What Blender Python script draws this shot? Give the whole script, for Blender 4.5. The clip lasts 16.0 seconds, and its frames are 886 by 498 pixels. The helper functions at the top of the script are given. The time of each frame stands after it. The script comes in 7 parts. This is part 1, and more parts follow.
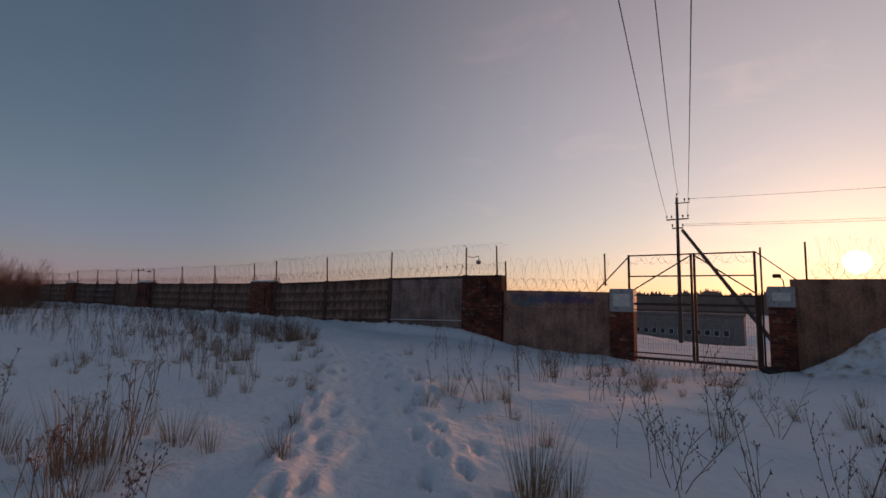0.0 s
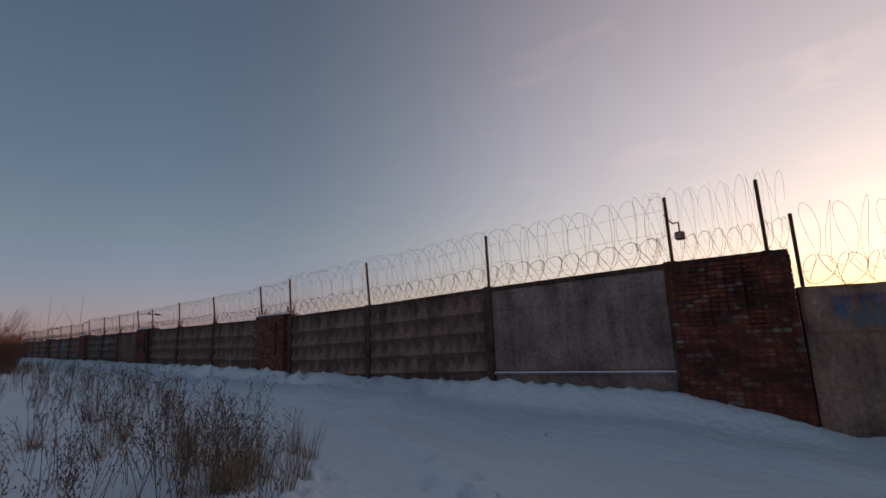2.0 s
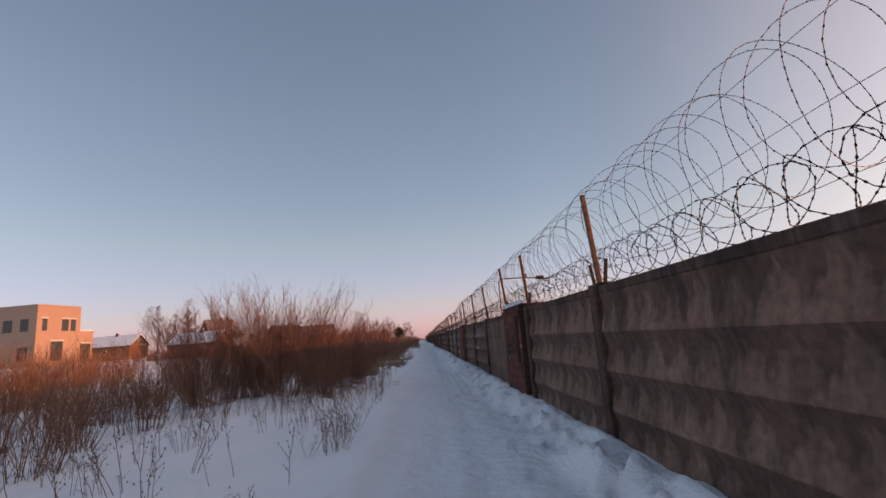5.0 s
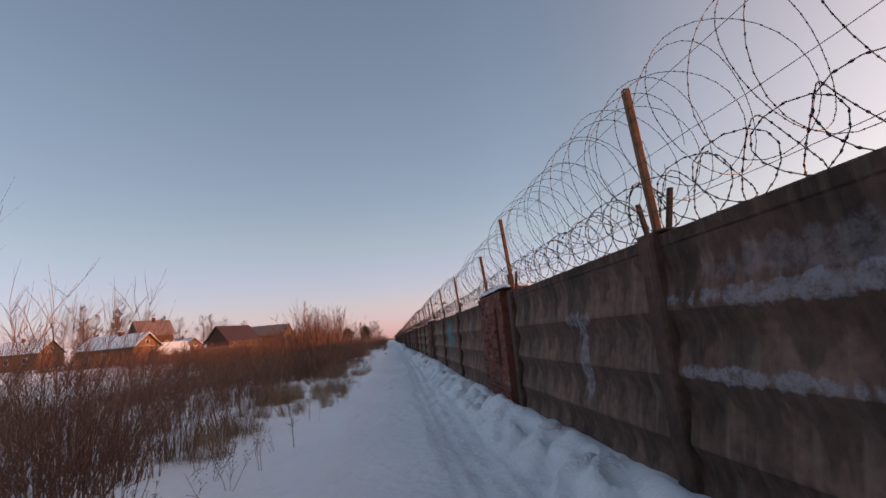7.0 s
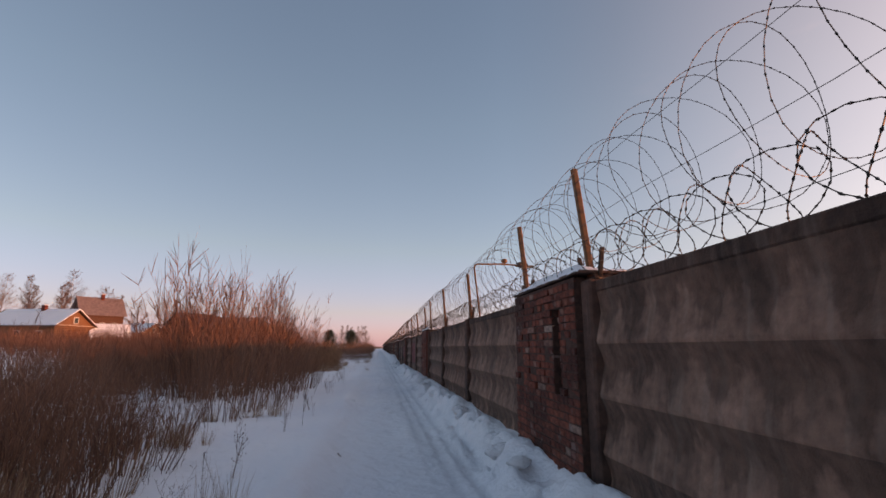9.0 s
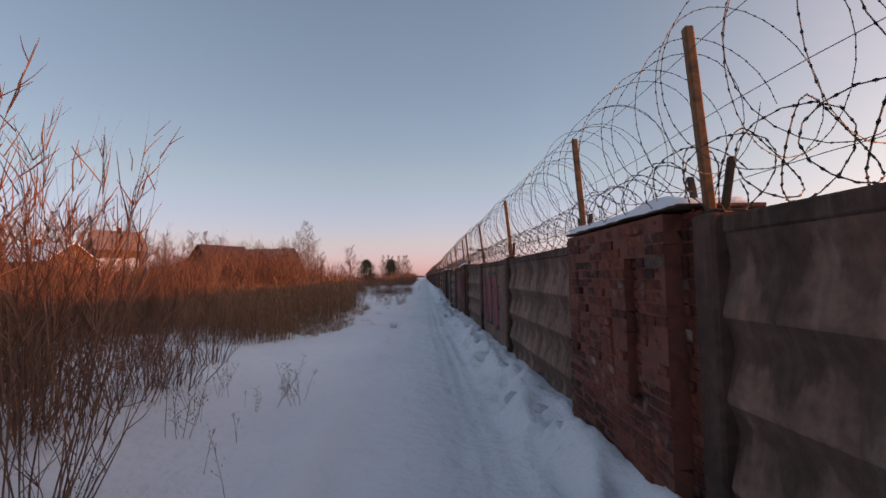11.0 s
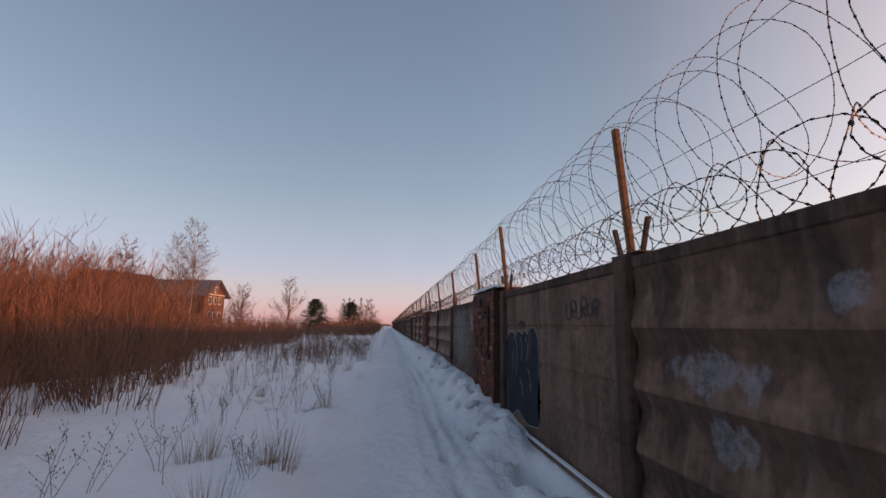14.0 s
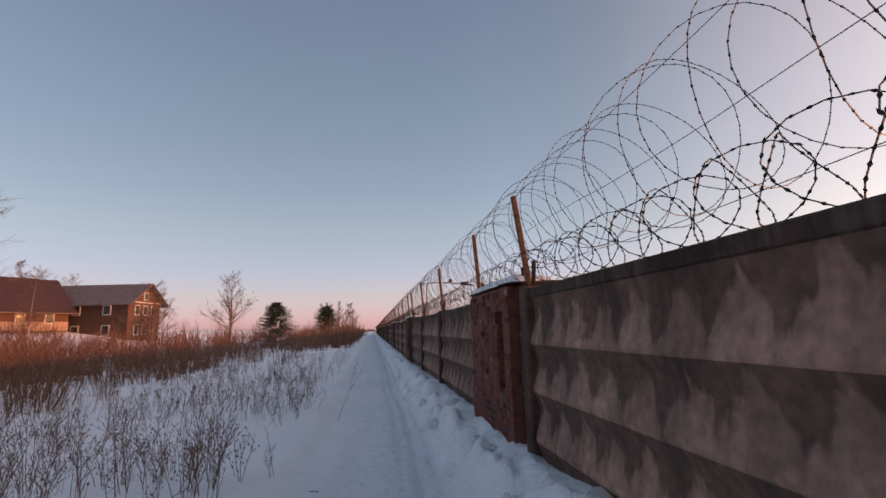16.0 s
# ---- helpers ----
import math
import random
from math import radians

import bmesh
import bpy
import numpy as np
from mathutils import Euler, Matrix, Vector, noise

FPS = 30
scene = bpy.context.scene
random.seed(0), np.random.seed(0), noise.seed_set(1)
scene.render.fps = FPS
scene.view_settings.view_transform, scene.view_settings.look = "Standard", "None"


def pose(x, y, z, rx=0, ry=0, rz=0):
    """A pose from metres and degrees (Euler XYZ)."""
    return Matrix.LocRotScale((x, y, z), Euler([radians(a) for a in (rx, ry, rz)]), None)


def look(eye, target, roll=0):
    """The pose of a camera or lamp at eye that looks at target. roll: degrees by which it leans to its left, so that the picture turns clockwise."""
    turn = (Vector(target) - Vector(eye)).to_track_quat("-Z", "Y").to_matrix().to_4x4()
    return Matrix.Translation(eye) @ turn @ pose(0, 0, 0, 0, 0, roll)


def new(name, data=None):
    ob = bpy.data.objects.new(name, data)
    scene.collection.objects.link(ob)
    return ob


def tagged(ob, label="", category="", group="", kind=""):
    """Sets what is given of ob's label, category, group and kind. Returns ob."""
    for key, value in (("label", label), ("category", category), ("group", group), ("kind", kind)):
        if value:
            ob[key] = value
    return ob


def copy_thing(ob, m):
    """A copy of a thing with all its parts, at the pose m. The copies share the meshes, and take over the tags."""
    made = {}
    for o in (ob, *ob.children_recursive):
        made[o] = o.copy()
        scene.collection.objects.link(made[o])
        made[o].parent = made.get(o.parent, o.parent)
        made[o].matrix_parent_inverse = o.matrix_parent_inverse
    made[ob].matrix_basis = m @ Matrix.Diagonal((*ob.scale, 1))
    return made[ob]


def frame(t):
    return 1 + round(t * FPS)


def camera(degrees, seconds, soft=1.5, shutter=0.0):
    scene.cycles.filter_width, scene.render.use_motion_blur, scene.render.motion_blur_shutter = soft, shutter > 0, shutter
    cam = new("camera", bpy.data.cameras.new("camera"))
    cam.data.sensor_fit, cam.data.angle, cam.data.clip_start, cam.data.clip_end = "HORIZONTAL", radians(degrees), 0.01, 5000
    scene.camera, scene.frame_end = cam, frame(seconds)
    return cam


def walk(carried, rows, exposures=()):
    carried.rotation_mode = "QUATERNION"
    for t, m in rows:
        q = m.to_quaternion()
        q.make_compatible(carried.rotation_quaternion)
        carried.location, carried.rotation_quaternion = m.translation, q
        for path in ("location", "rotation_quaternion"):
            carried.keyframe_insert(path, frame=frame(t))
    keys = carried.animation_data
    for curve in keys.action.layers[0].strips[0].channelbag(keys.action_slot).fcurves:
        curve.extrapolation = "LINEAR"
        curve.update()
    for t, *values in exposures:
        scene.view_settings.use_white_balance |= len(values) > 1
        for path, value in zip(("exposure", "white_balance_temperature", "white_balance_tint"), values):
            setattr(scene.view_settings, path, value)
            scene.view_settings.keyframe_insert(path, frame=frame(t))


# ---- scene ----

# ================= camera =================
PATH = [
    (0, (-16.7, -10.596, 1.402), (-15.053, -9.485, 1.636), 1.6),
    (0.5, (-14.468, -9.081, 1.519), (-12.715, -8.141, 1.722), 2.0),
    (1, (-12.66, -6.965, 1.57), (-11.037, -5.819, 1.798), -4.3),
    (1.5, (-10.576, -4.88, 1.579), (-9.106, -3.564, 1.902), -1.6),
    (2, (-8.409, -2.61, 1.563), (-6.942, -1.298, 1.914), -2.3),
    (2.5, (-6.145, -0.249, 1.548), (-4.72, 1.106, 1.915), 2.1),
    (3, (-4.301, 2.725, 1.481), (-3.553, 4.557, 1.772), 6.6),
    (3.5, (-3.213, 5.713, 1.435), (-2.919, 7.627, 1.937), 4.1),
    (6, (-2.123, 24.736, 2.03), (-2.017, 26.72, 2.259), -5.9),
    (6.5, (-2.113, 28.749, 1.926), (-2.089, 30.74, 2.113), -4.4),
    (7, (-1.994, 33.002, 1.731), (-1.748, 34.955, 2.089), -5.4),
    (7.5, (-1.918, 37.522, 1.777), (-1.452, 39.441, 2.095), -4.0),
    (8, (-2.039, 41.98, 1.922), (-1.743, 43.944, 2.158), -0.2),
    (8.5, (-2.007, 46.417, 1.802), (-1.743, 48.383, 2.057), 0.9),
    (9, (-1.912, 50.811, 1.706), (-1.655, 52.751, 2.12), 0.2),
    (9.5, (-1.753, 54.845, 1.884), (-1.444, 56.8, 2.168), 1.2),
    (10, (-1.55, 58.661, 2.001), (-1.388, 60.646, 2.184), 1.0),
    (12.5, (-1.803, 77.81, 1.934), (-1.772, 79.807, 2.031), -2.6),
    (13, (-1.782, 81.611, 1.842), (-1.81, 83.601, 2.037), -3.4),
    (13.5, (-1.887, 85.753, 1.839), (-1.701, 87.716, 2.177), 2.3),
    (14, (-1.89, 89.866, 1.731), (-1.668, 91.827, 2.057), 1.0),
    (14.5, (-1.923, 93.948, 1.825), (-1.829, 95.93, 2.078), -0.1),
    (15, (-1.664, 98.468, 1.908), (-1.236, 100.405, 2.166), 0.7),
    (15.5, (-1.716, 102.76, 1.889), (-1.663, 104.727, 2.245), 0.4),
    (16, (-1.574, 107.003, 1.924), (-1.275, 108.952, 2.259), -1.6),
]
cam = camera(87.0, 16.0, soft=1.6)
EXPOSURES = [(0, 0.62, 8400, 25), (1.0, 0.58, 8350, 24), (1.5, 0.83, 8350, 24), (2.0, 0.95, 8550, 24), (2.5, 1.22, 8850, 25), (3.0, 1.68, 9450, 30), (3.5, 1.8, 9600, 30), (6.0, 2.0, 9800, 31), (16.0, 2.0, 9800, 31)]
walk(cam, [(t, look(eye, target, roll)) for t, eye, target, roll in PATH], EXPOSURES)

# ================= world and sun =================
SUN_TO = Vector((0.987, -0.135, 0.085)).normalized()
SUN_EL = math.asin(SUN_TO.z)
world = bpy.data.worlds.new("dusk_sky")
scene.world = world
world.use_nodes = True
wn, wl = world.node_tree.nodes, world.node_tree.links
wn.clear()
w_out = wn.new("ShaderNodeOutputWorld")
w_bg = wn.new("ShaderNodeBackground")
w_sky = wn.new("ShaderNodeTexSky")
w_sky.sky_type = "NISHITA"
w_sky.sun_disc = False
w_sky.sun_elevation = SUN_EL
w_sky.sun_rotation = math.atan2(SUN_TO.x, SUN_TO.y)
w_sky.altitude = 100
w_sky.air_density = 1.0
w_sky.dust_density = 0.15
w_sky.ozone_density = 2.5
w_bg.inputs["Strength"].default_value = 0.096
w_co = wn.new("ShaderNodeTexCoord")
w_dot = wn.new("ShaderNodeVectorMath")
w_dot.operation = "DOT_PRODUCT"
w_nrm = wn.new("ShaderNodeVectorMath")
w_nrm.operation = "NORMALIZE"
wl.new(w_co.outputs["Generated"], w_nrm.inputs[0])
wl.new(w_nrm.outputs[0], w_dot.inputs[0])
w_dot.inputs[1].default_value = SUN_TO
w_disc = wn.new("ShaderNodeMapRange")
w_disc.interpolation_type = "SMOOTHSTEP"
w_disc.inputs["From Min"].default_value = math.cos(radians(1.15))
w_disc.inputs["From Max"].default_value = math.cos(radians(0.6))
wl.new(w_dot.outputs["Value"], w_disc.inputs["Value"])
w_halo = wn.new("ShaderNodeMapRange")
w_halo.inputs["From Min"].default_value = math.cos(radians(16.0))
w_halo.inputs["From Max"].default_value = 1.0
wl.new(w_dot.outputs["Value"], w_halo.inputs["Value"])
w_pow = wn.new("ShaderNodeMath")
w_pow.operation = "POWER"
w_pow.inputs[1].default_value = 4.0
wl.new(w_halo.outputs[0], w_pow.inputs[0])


def w_scaled(value, colour):
    n = wn.new("ShaderNodeVectorMath")
    n.operation = "SCALE"
    n.inputs[0].default_value = colour
    wl.new(value, n.inputs["Scale"])
    return n.outputs[0]


def w_add(a, b):
    n = wn.new("ShaderNodeVectorMath")
    n.operation = "ADD"
    wl.new(a, n.inputs[0])
    wl.new(b, n.inputs[1])
    return n.outputs[0]


# thin evening cirrus high up, on the sun's side
w_map = wn.new("ShaderNodeMapping")
w_map.inputs["Scale"].default_value = (3.0, 3.0, 9.0)
wl.new(w_nrm.outputs[0], w_map.inputs["Vector"])
w_noise = wn.new("ShaderNodeTexNoise")
w_noise.inputs["Scale"].default_value = 1.6
w_noise.inputs["Detail"].default_value = 7.0
w_noise.inputs["Distortion"].default_value = 0.8
wl.new(w_map.outputs[0], w_noise.inputs["Vector"])
w_cl = wn.new("ShaderNodeMapRange")
w_cl.inputs["From Min"].default_value = 0.58
w_cl.inputs["From Max"].default_value = 0.85
w_cl.inputs["To Max"].default_value = 1.0
wl.new(w_noise.outputs["Fac"], w_cl.inputs["Value"])
w_hsv = wn.new("ShaderNodeHueSaturation")
w_hsv.inputs["Saturation"].default_value = 1.0
wl.new(w_sky.outputs[0], w_hsv.inputs["Color"])
# frosty air: rosy towards the horizon, steel blue overhead
w_sep = wn.new("ShaderNodeSeparateXYZ")
wl.new(w_nrm.outputs[0], w_sep.inputs[0])
w_grad = wn.new("ShaderNodeValToRGB")
for e_pos, e_col in ((0.0, (0.58, 0.6, 2.2)), (0.03, (0.7, 0.65, 1.6)), (0.07, (0.8, 0.73, 1.2)), (0.2, (0.95, 0.91, 1.0)), (0.45, (1.02, 1.03, 1.03)), (1.0, (1.05, 1.07, 1.06))):
    e = w_grad.color_ramp.elements[0] if e_pos == 0 else w_grad.color_ramp.elements.new(e_pos) if e_pos < 1 else w_grad.color_ramp.elements[-1]
    e.color = (*e_col, 1)
wl.new(w_sep.outputs[2], w_grad.inputs[0])
w_tint = wn.new("ShaderNodeVectorMath")
w_tint.operation = "MULTIPLY"
w_gold = wn.new("ShaderNodeValToRGB")
for e_pos, e_col in ((0.0, (0.84, 0.62, 0.86)), (0.06, (0.9, 0.72, 0.84)), (0.16, (0.97, 0.87, 0.9)), (0.4, (1.04, 1.03, 1.03)), (1.0, (1.05, 1.07, 1.06))):
    e = w_gold.color_ramp.elements[0] if e_pos == 0 else w_gold.color_ramp.elements.new(e_pos) if e_pos < 1 else w_gold.color_ramp.elements[-1]
    e.color = (*e_col, 1)
wl.new(w_sep.outputs[2], w_gold.inputs[0])
w_sunny = wn.new("ShaderNodeMapRange")
w_sunny.inputs["From Min"].default_value = 0.3
w_sunny.inputs["From Max"].default_value = 0.95
wl.new(w_dot.outputs["Value"], w_sunny.inputs["Value"])
w_mix = wn.new("ShaderNodeMix")
w_mix.data_type = "RGBA"
wl.new(w_sunny.outputs[0], w_mix.inputs[0])
wl.new(w_grad.outputs[0], w_mix.inputs[6])
wl.new(w_gold.outputs[0], w_mix.inputs[7])
wl.new(w_mix.outputs[2], w_tint.inputs[1])
wl.new(w_hsv.outputs[0], w_tint.inputs[0])
# the sky dims away from the sun
w_half = wn.new("ShaderNodeMapRange")
w_half.inputs["From Min"].default_value = -1.0
w_half.inputs["From Max"].default_value = 1.0
wl.new(w_dot.outputs["Value"], w_half.inputs["Value"])
w_side = wn.new("ShaderNodeValToRGB")
for e_pos, e_val in ((0.0, 0.37), (0.2, 0.4), (0.45, 0.49), (0.58, 0.5), (0.68, 0.44), (0.8, 0.44), (1.0, 0.54)):
    e = w_side.color_ramp.elements[0] if e_pos == 0 else w_side.color_ramp.elements.new(e_pos) if e_pos < 1 else w_side.color_ramp.elements[-1]
    e.color = (e_val, e_val, e_val, 1)
wl.new(w_half.outputs[0], w_side.inputs[0])
w_twice = wn.new("ShaderNodeMath")
w_twice.operation = "MULTIPLY"
w_twice.inputs[1].default_value = 2.0
wl.new(w_side.outputs[0], w_twice.inputs[0])
w_dim = wn.new("ShaderNodeVectorMath")
w_dim.operation = "SCALE"
wl.new(w_tint.outputs[0], w_dim.inputs[0])
wl.new(w_twice.outputs[0], w_dim.inputs["Scale"])
# thin haze lit on the sun's side
w_wide = wn.new("ShaderNodeMapRange")
w_wide.inputs["From Min"].default_value = 0.0
w_wide.inputs["From Max"].default_value = 1.0
wl.new(w_dot.outputs["Value"], w_wide.inputs["Value"])
w_wpow = wn.new("ShaderNodeMath")
w_wpow.operation = "POWER"
w_wpow.inputs[1].default_value = 3.0
wl.new(w_wide.outputs[0], w_wpow.inputs[0])
w_clsun = wn.new("ShaderNodeMath")
w_clsun.operation = "MULTIPLY"
wl.new(w_cl.outputs[0], w_clsun.inputs[0])
wl.new(w_wpow.outputs[0], w_clsun.inputs[1])
w_sum = w_add(w_dim.outputs[0], w_scaled(w_clsun.outputs[0], (0.95, 0.55, 0.43)))
w_sum = w_add(w_sum, w_scaled(w_wpow.outputs[0], (2.1, 1.44, 0.95)))
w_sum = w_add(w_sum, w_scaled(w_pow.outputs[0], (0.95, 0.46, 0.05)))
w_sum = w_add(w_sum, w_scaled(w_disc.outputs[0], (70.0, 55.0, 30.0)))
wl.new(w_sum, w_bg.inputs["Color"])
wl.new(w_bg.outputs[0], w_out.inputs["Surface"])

sun_data = bpy.data.lights.new("sun", "SUN")
sun_data.energy = 0.8
sun_data.angle = radians(1.6)
sun_data.color = (1.0, 0.4, 0.17)
sun = new("sun", sun_data)
sun.matrix_world = look(SUN_TO * 100, (0, 0, 0))


# ================= materials =================
def nodes_of(name, rough=0.8, metal=0.0):
    m = bpy.data.materials.new(name)
    m.use_nodes = True
    t = m.node_tree
    b = t.nodes["Principled BSDF"]
    b.inputs["Roughness"].default_value = rough
    b.inputs["Metallic"].default_value = metal
    return m, t, b


def noise_node(t, scale, detail=4.0, coords=None, distortion=0.0, stretch=None):
    n = t.nodes.new("ShaderNodeTexNoise")
    n.inputs["Scale"].default_value = scale
    n.inputs["Detail"].default_value = detail
    n.inputs["Distortion"].default_value = distortion
    if coords is not None:
        if stretch:
            mp = t.nodes.new("ShaderNodeMapping")
            mp.inputs["Scale"].default_value = stretch
            t.links.new(coords, mp.inputs["Vector"])
            coords = mp.outputs[0]
        t.links.new(coords, n.inputs["Vector"])
    return n.outputs["Fac"]


def ramp(t, value, stops):
    r = t.nodes.new("ShaderNodeValToRGB")
    while len(r.color_ramp.elements) < len(stops):
        r.color_ramp.elements.new(0.5)
    for e, (p, c) in zip(r.color_ramp.elements, stops):
        e.position = p
        e.color = (*c, 1) if len(c) == 3 else c
    t.links.new(value, r.inputs[0])
    return r.outputs[0]


def mix(t, fac, a, b, mode="MIX"):
    n = t.nodes.new("ShaderNodeMix")
    n.data_type = "RGBA"
    n.blend_type = mode
    for sock, v in ((n.inputs[0], fac), (n.inputs[6], a), (n.inputs[7], b)):
        if isinstance(v, (int, float)):
            sock.default_value = v
        elif isinstance(v, tuple):
            sock.default_value = (*v, 1)
        else:
            t.links.new(v, sock)
    return n.outputs[2]


def bump(t, b, height, strength=0.4, distance=0.01):
    n = t.nodes.new("ShaderNodeBump")
    n.inputs["Strength"].default_value = strength
    n.inputs["Distance"].default_value = distance
    t.links.new(height, n.inputs["Height"])
    t.links.new(n.outputs[0], b.inputs["Normal"])


def coords(t, which="Object"):
    return t.nodes.new("ShaderNodeTexCoord").outputs[which]


def object_random(t):
    return t.nodes.new("ShaderNodeObjectInfo").outputs["Random"]


def island_random(t):
    return t.nodes.new("ShaderNodeNewGeometry").outputs["Random Per Island"]


def math_node(t, op, a, b=0.0):
    n = t.nodes.new("ShaderNodeMath")
    n.operation = op
    for sock, v in ((n.inputs[0], a), (n.inputs[1], b)):
        if isinstance(v, (int, float)):
            sock.default_value = v
        else:
            t.links.new(v, sock)
    return n.outputs[0]


def mat_snow():
    m, t, b = nodes_of("snow", 0.8)
    b.inputs["Specular IOR Level"].default_value = 0.15
    c = coords(t)
    big = noise_node(t, 0.35, 3, c)
    fine = noise_node(t, 7.0, 3, c)
    grain = noise_node(t, 70.0, 3, c)
    col = ramp(t, big, [(0.3, (0.86, 0.88, 0.91)), (0.7, (0.94, 0.945, 0.95))])
    dirt = ramp(t, noise_node(t, 2.2, 8, c, 0.6), [(0.6, (0, 0, 0)), (0.86, (1, 1, 1))])
    col = mix(t, math_node(t, "MULTIPLY", dirt, 0.12), col, (0.55, 0.5, 0.46))
    t.links.new(col, b.inputs["Base Color"])
    h = math_node(t, "ADD", math_node(t, "MULTIPLY", fine, 1.0), math_node(t, "MULTIPLY", grain, 0.1))
    h = math_node(t, "ADD", h, math_node(t, "MULTIPLY", noise_node(t, 3.1, 5, c, 0.4), 1.6))
    bump(t, b, h, 0.7, 0.05)
    b.inputs["Subsurface Weight"].default_value = 0.0
    return m


def mat_concrete(name, tone=(0.29, 0.268, 0.247), paints=(), deep=0.72, ledges=True, grime_shade_mix=0.6):
    """Weathered grey concrete; paints: soft patches (y, z, half width, half height, colour, strength) on the panel."""
    m, t, b = nodes_of(name, 0.92)
    tone = (tone[0] * deep * 1.17, tone[1] * deep * 0.7, tone[2] * deep * 0.565)
    c = coords(t)
    mottle = noise_node(t, 1.6, 8, c, 0.1)
    streak = noise_node(t, 2.2, 4, c, 0.0, (0.15, 2.6, 0.3))
    grain = noise_node(t, 60, 6, c)
    pits = noise_node(t, 160, 2, c)
    lo = tuple(v * 0.5 for v in tone)
    hi = tuple(min(1, v * 1.45) for v in tone)
    col = ramp(t, mottle, [(0.28, lo), (0.5, tone), (0.75, hi)])
    patch = noise_node(t, 14.0, 7, c, 0.1)
    col = mix(t, 0.9, col, ramp(t, patch, [(0.3, (0.68, 0.66, 0.65)), (0.5, (0.97, 0.97, 0.97)), (0.7, (1.3, 1.28, 1.26))]), "MULTIPLY")
    dark = ramp(t, streak, [(0.42, (1, 1, 1)), (0.62, (0.45, 0.42, 0.4))])
    col = mix(t, 0.4, col, dark, "MULTIPLY")
    pale = ramp(t, noise_node(t, 3.4, 2.2, c, 0.0, (0.15, 3.4, 0.34)), [(0.52, (0, 0, 0)), (0.8, (1, 1, 1))])
    col = mix(t, math_node(t, "MULTIPLY", pale, 0.38), col, (0.35, 0.265, 0.222))
    moss = ramp(t, noise_node(t, 1.1, 6, c), [(0.6, (0, 0, 0)), (0.8, (1, 1, 1))])
    col = mix(t, math_node(t, "MULTIPLY", moss, 0.3), col, (0.12, 0.095, 0.07))
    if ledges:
        # dirt and ledge shade painted into the upper half of every row, pale facets below rising in ragged peaks
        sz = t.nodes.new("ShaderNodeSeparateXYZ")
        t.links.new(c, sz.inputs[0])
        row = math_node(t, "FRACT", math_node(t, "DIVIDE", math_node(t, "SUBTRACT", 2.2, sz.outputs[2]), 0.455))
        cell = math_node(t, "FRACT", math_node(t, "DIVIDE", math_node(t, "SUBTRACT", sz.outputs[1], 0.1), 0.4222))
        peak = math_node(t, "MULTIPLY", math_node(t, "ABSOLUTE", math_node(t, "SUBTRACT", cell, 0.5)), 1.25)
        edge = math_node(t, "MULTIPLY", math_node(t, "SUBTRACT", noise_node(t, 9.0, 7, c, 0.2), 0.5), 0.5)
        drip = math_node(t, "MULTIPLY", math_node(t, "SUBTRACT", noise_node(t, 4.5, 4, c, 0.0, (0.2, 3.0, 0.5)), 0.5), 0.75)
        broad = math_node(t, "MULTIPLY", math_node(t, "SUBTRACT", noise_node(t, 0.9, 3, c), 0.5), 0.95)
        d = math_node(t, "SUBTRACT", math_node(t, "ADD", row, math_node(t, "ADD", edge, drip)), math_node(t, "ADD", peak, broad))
        grime_shade = ramp(t, d, [(0.08, (0.4, 0.36, 0.33)), (0.22, (1.0, 0.99, 0.98)), (0.7, (1.42, 1.4, 1.38))])
        col = mix(t, grime_shade_mix, col, grime_shade, "MULTIPLY")
    var = object_random(t)
    tint = ramp(t, var, [(0.0, (0.9, 0.89, 0.88)), (1.0, (1.08, 1.07, 1.06))])
    col = mix(t, 1.0, col, tint, "MULTIPLY")
    if paints:
        sep = t.nodes.new("ShaderNodeSeparateXYZ")
        t.links.new(c, sep.inputs[0])
        edge = noise_node(t, 5.0, 8, c, 0.8)
        drips = noise_node(t, 3.0, 5, c, 0.2, (0.2, 4.0, 0.7))
        for y, z, ry, rz, colour, strength in paints:
            dy = math_node(t, "DIVIDE", math_node(t, "SUBTRACT", sep.outputs[1], y), ry)
            dz = math_node(t, "DIVIDE", math_node(t, "SUBTRACT", sep.outputs[2], z), rz)
            d = math_node(t, "ADD", math_node(t, "MULTIPLY", dy, dy), math_node(t, "MULTIPLY", dz, dz))
            d = math_node(t, "ADD", d, math_node(t, "MULTIPLY", math_node(t, "SUBTRACT", edge, 0.5), 3.4))
            d = math_node(t, "ADD", d, math_node(t, "MULTIPLY", math_node(t, "SUBTRACT", drips, 0.5), 2.6))
            mask = ramp(t, d, [(0.55, (1, 1, 1)), (0.95, (0, 0, 0))])
            worn = ramp(t, math_node(t, "ADD", math_node(t, "MULTIPLY", grain, 0.4), math_node(t, "MULTIPLY", patch, 0.6)), [(0.38, (0.2, 0.2, 0.2)), (0.56, (1, 1, 1))])
            f = math_node(t, "MULTIPLY", math_node(t, "MULTIPLY", mask, strength), worn)
            col = mix(t, f, col, colour)
    t.links.new(col, b.inputs["Base Color"])
    h = math_node(t, "ADD", math_node(t, "MULTIPLY", grain, 0.6), math_node(t, "MULTIPLY", pits, 0.4))
    h = math_node(t, "ADD", h, math_node(t, "MULTIPLY", math_node(t, "ADD", mottle, patch), 1.2))
    bump(t, b, h, 0.8, 0.018)
    return m


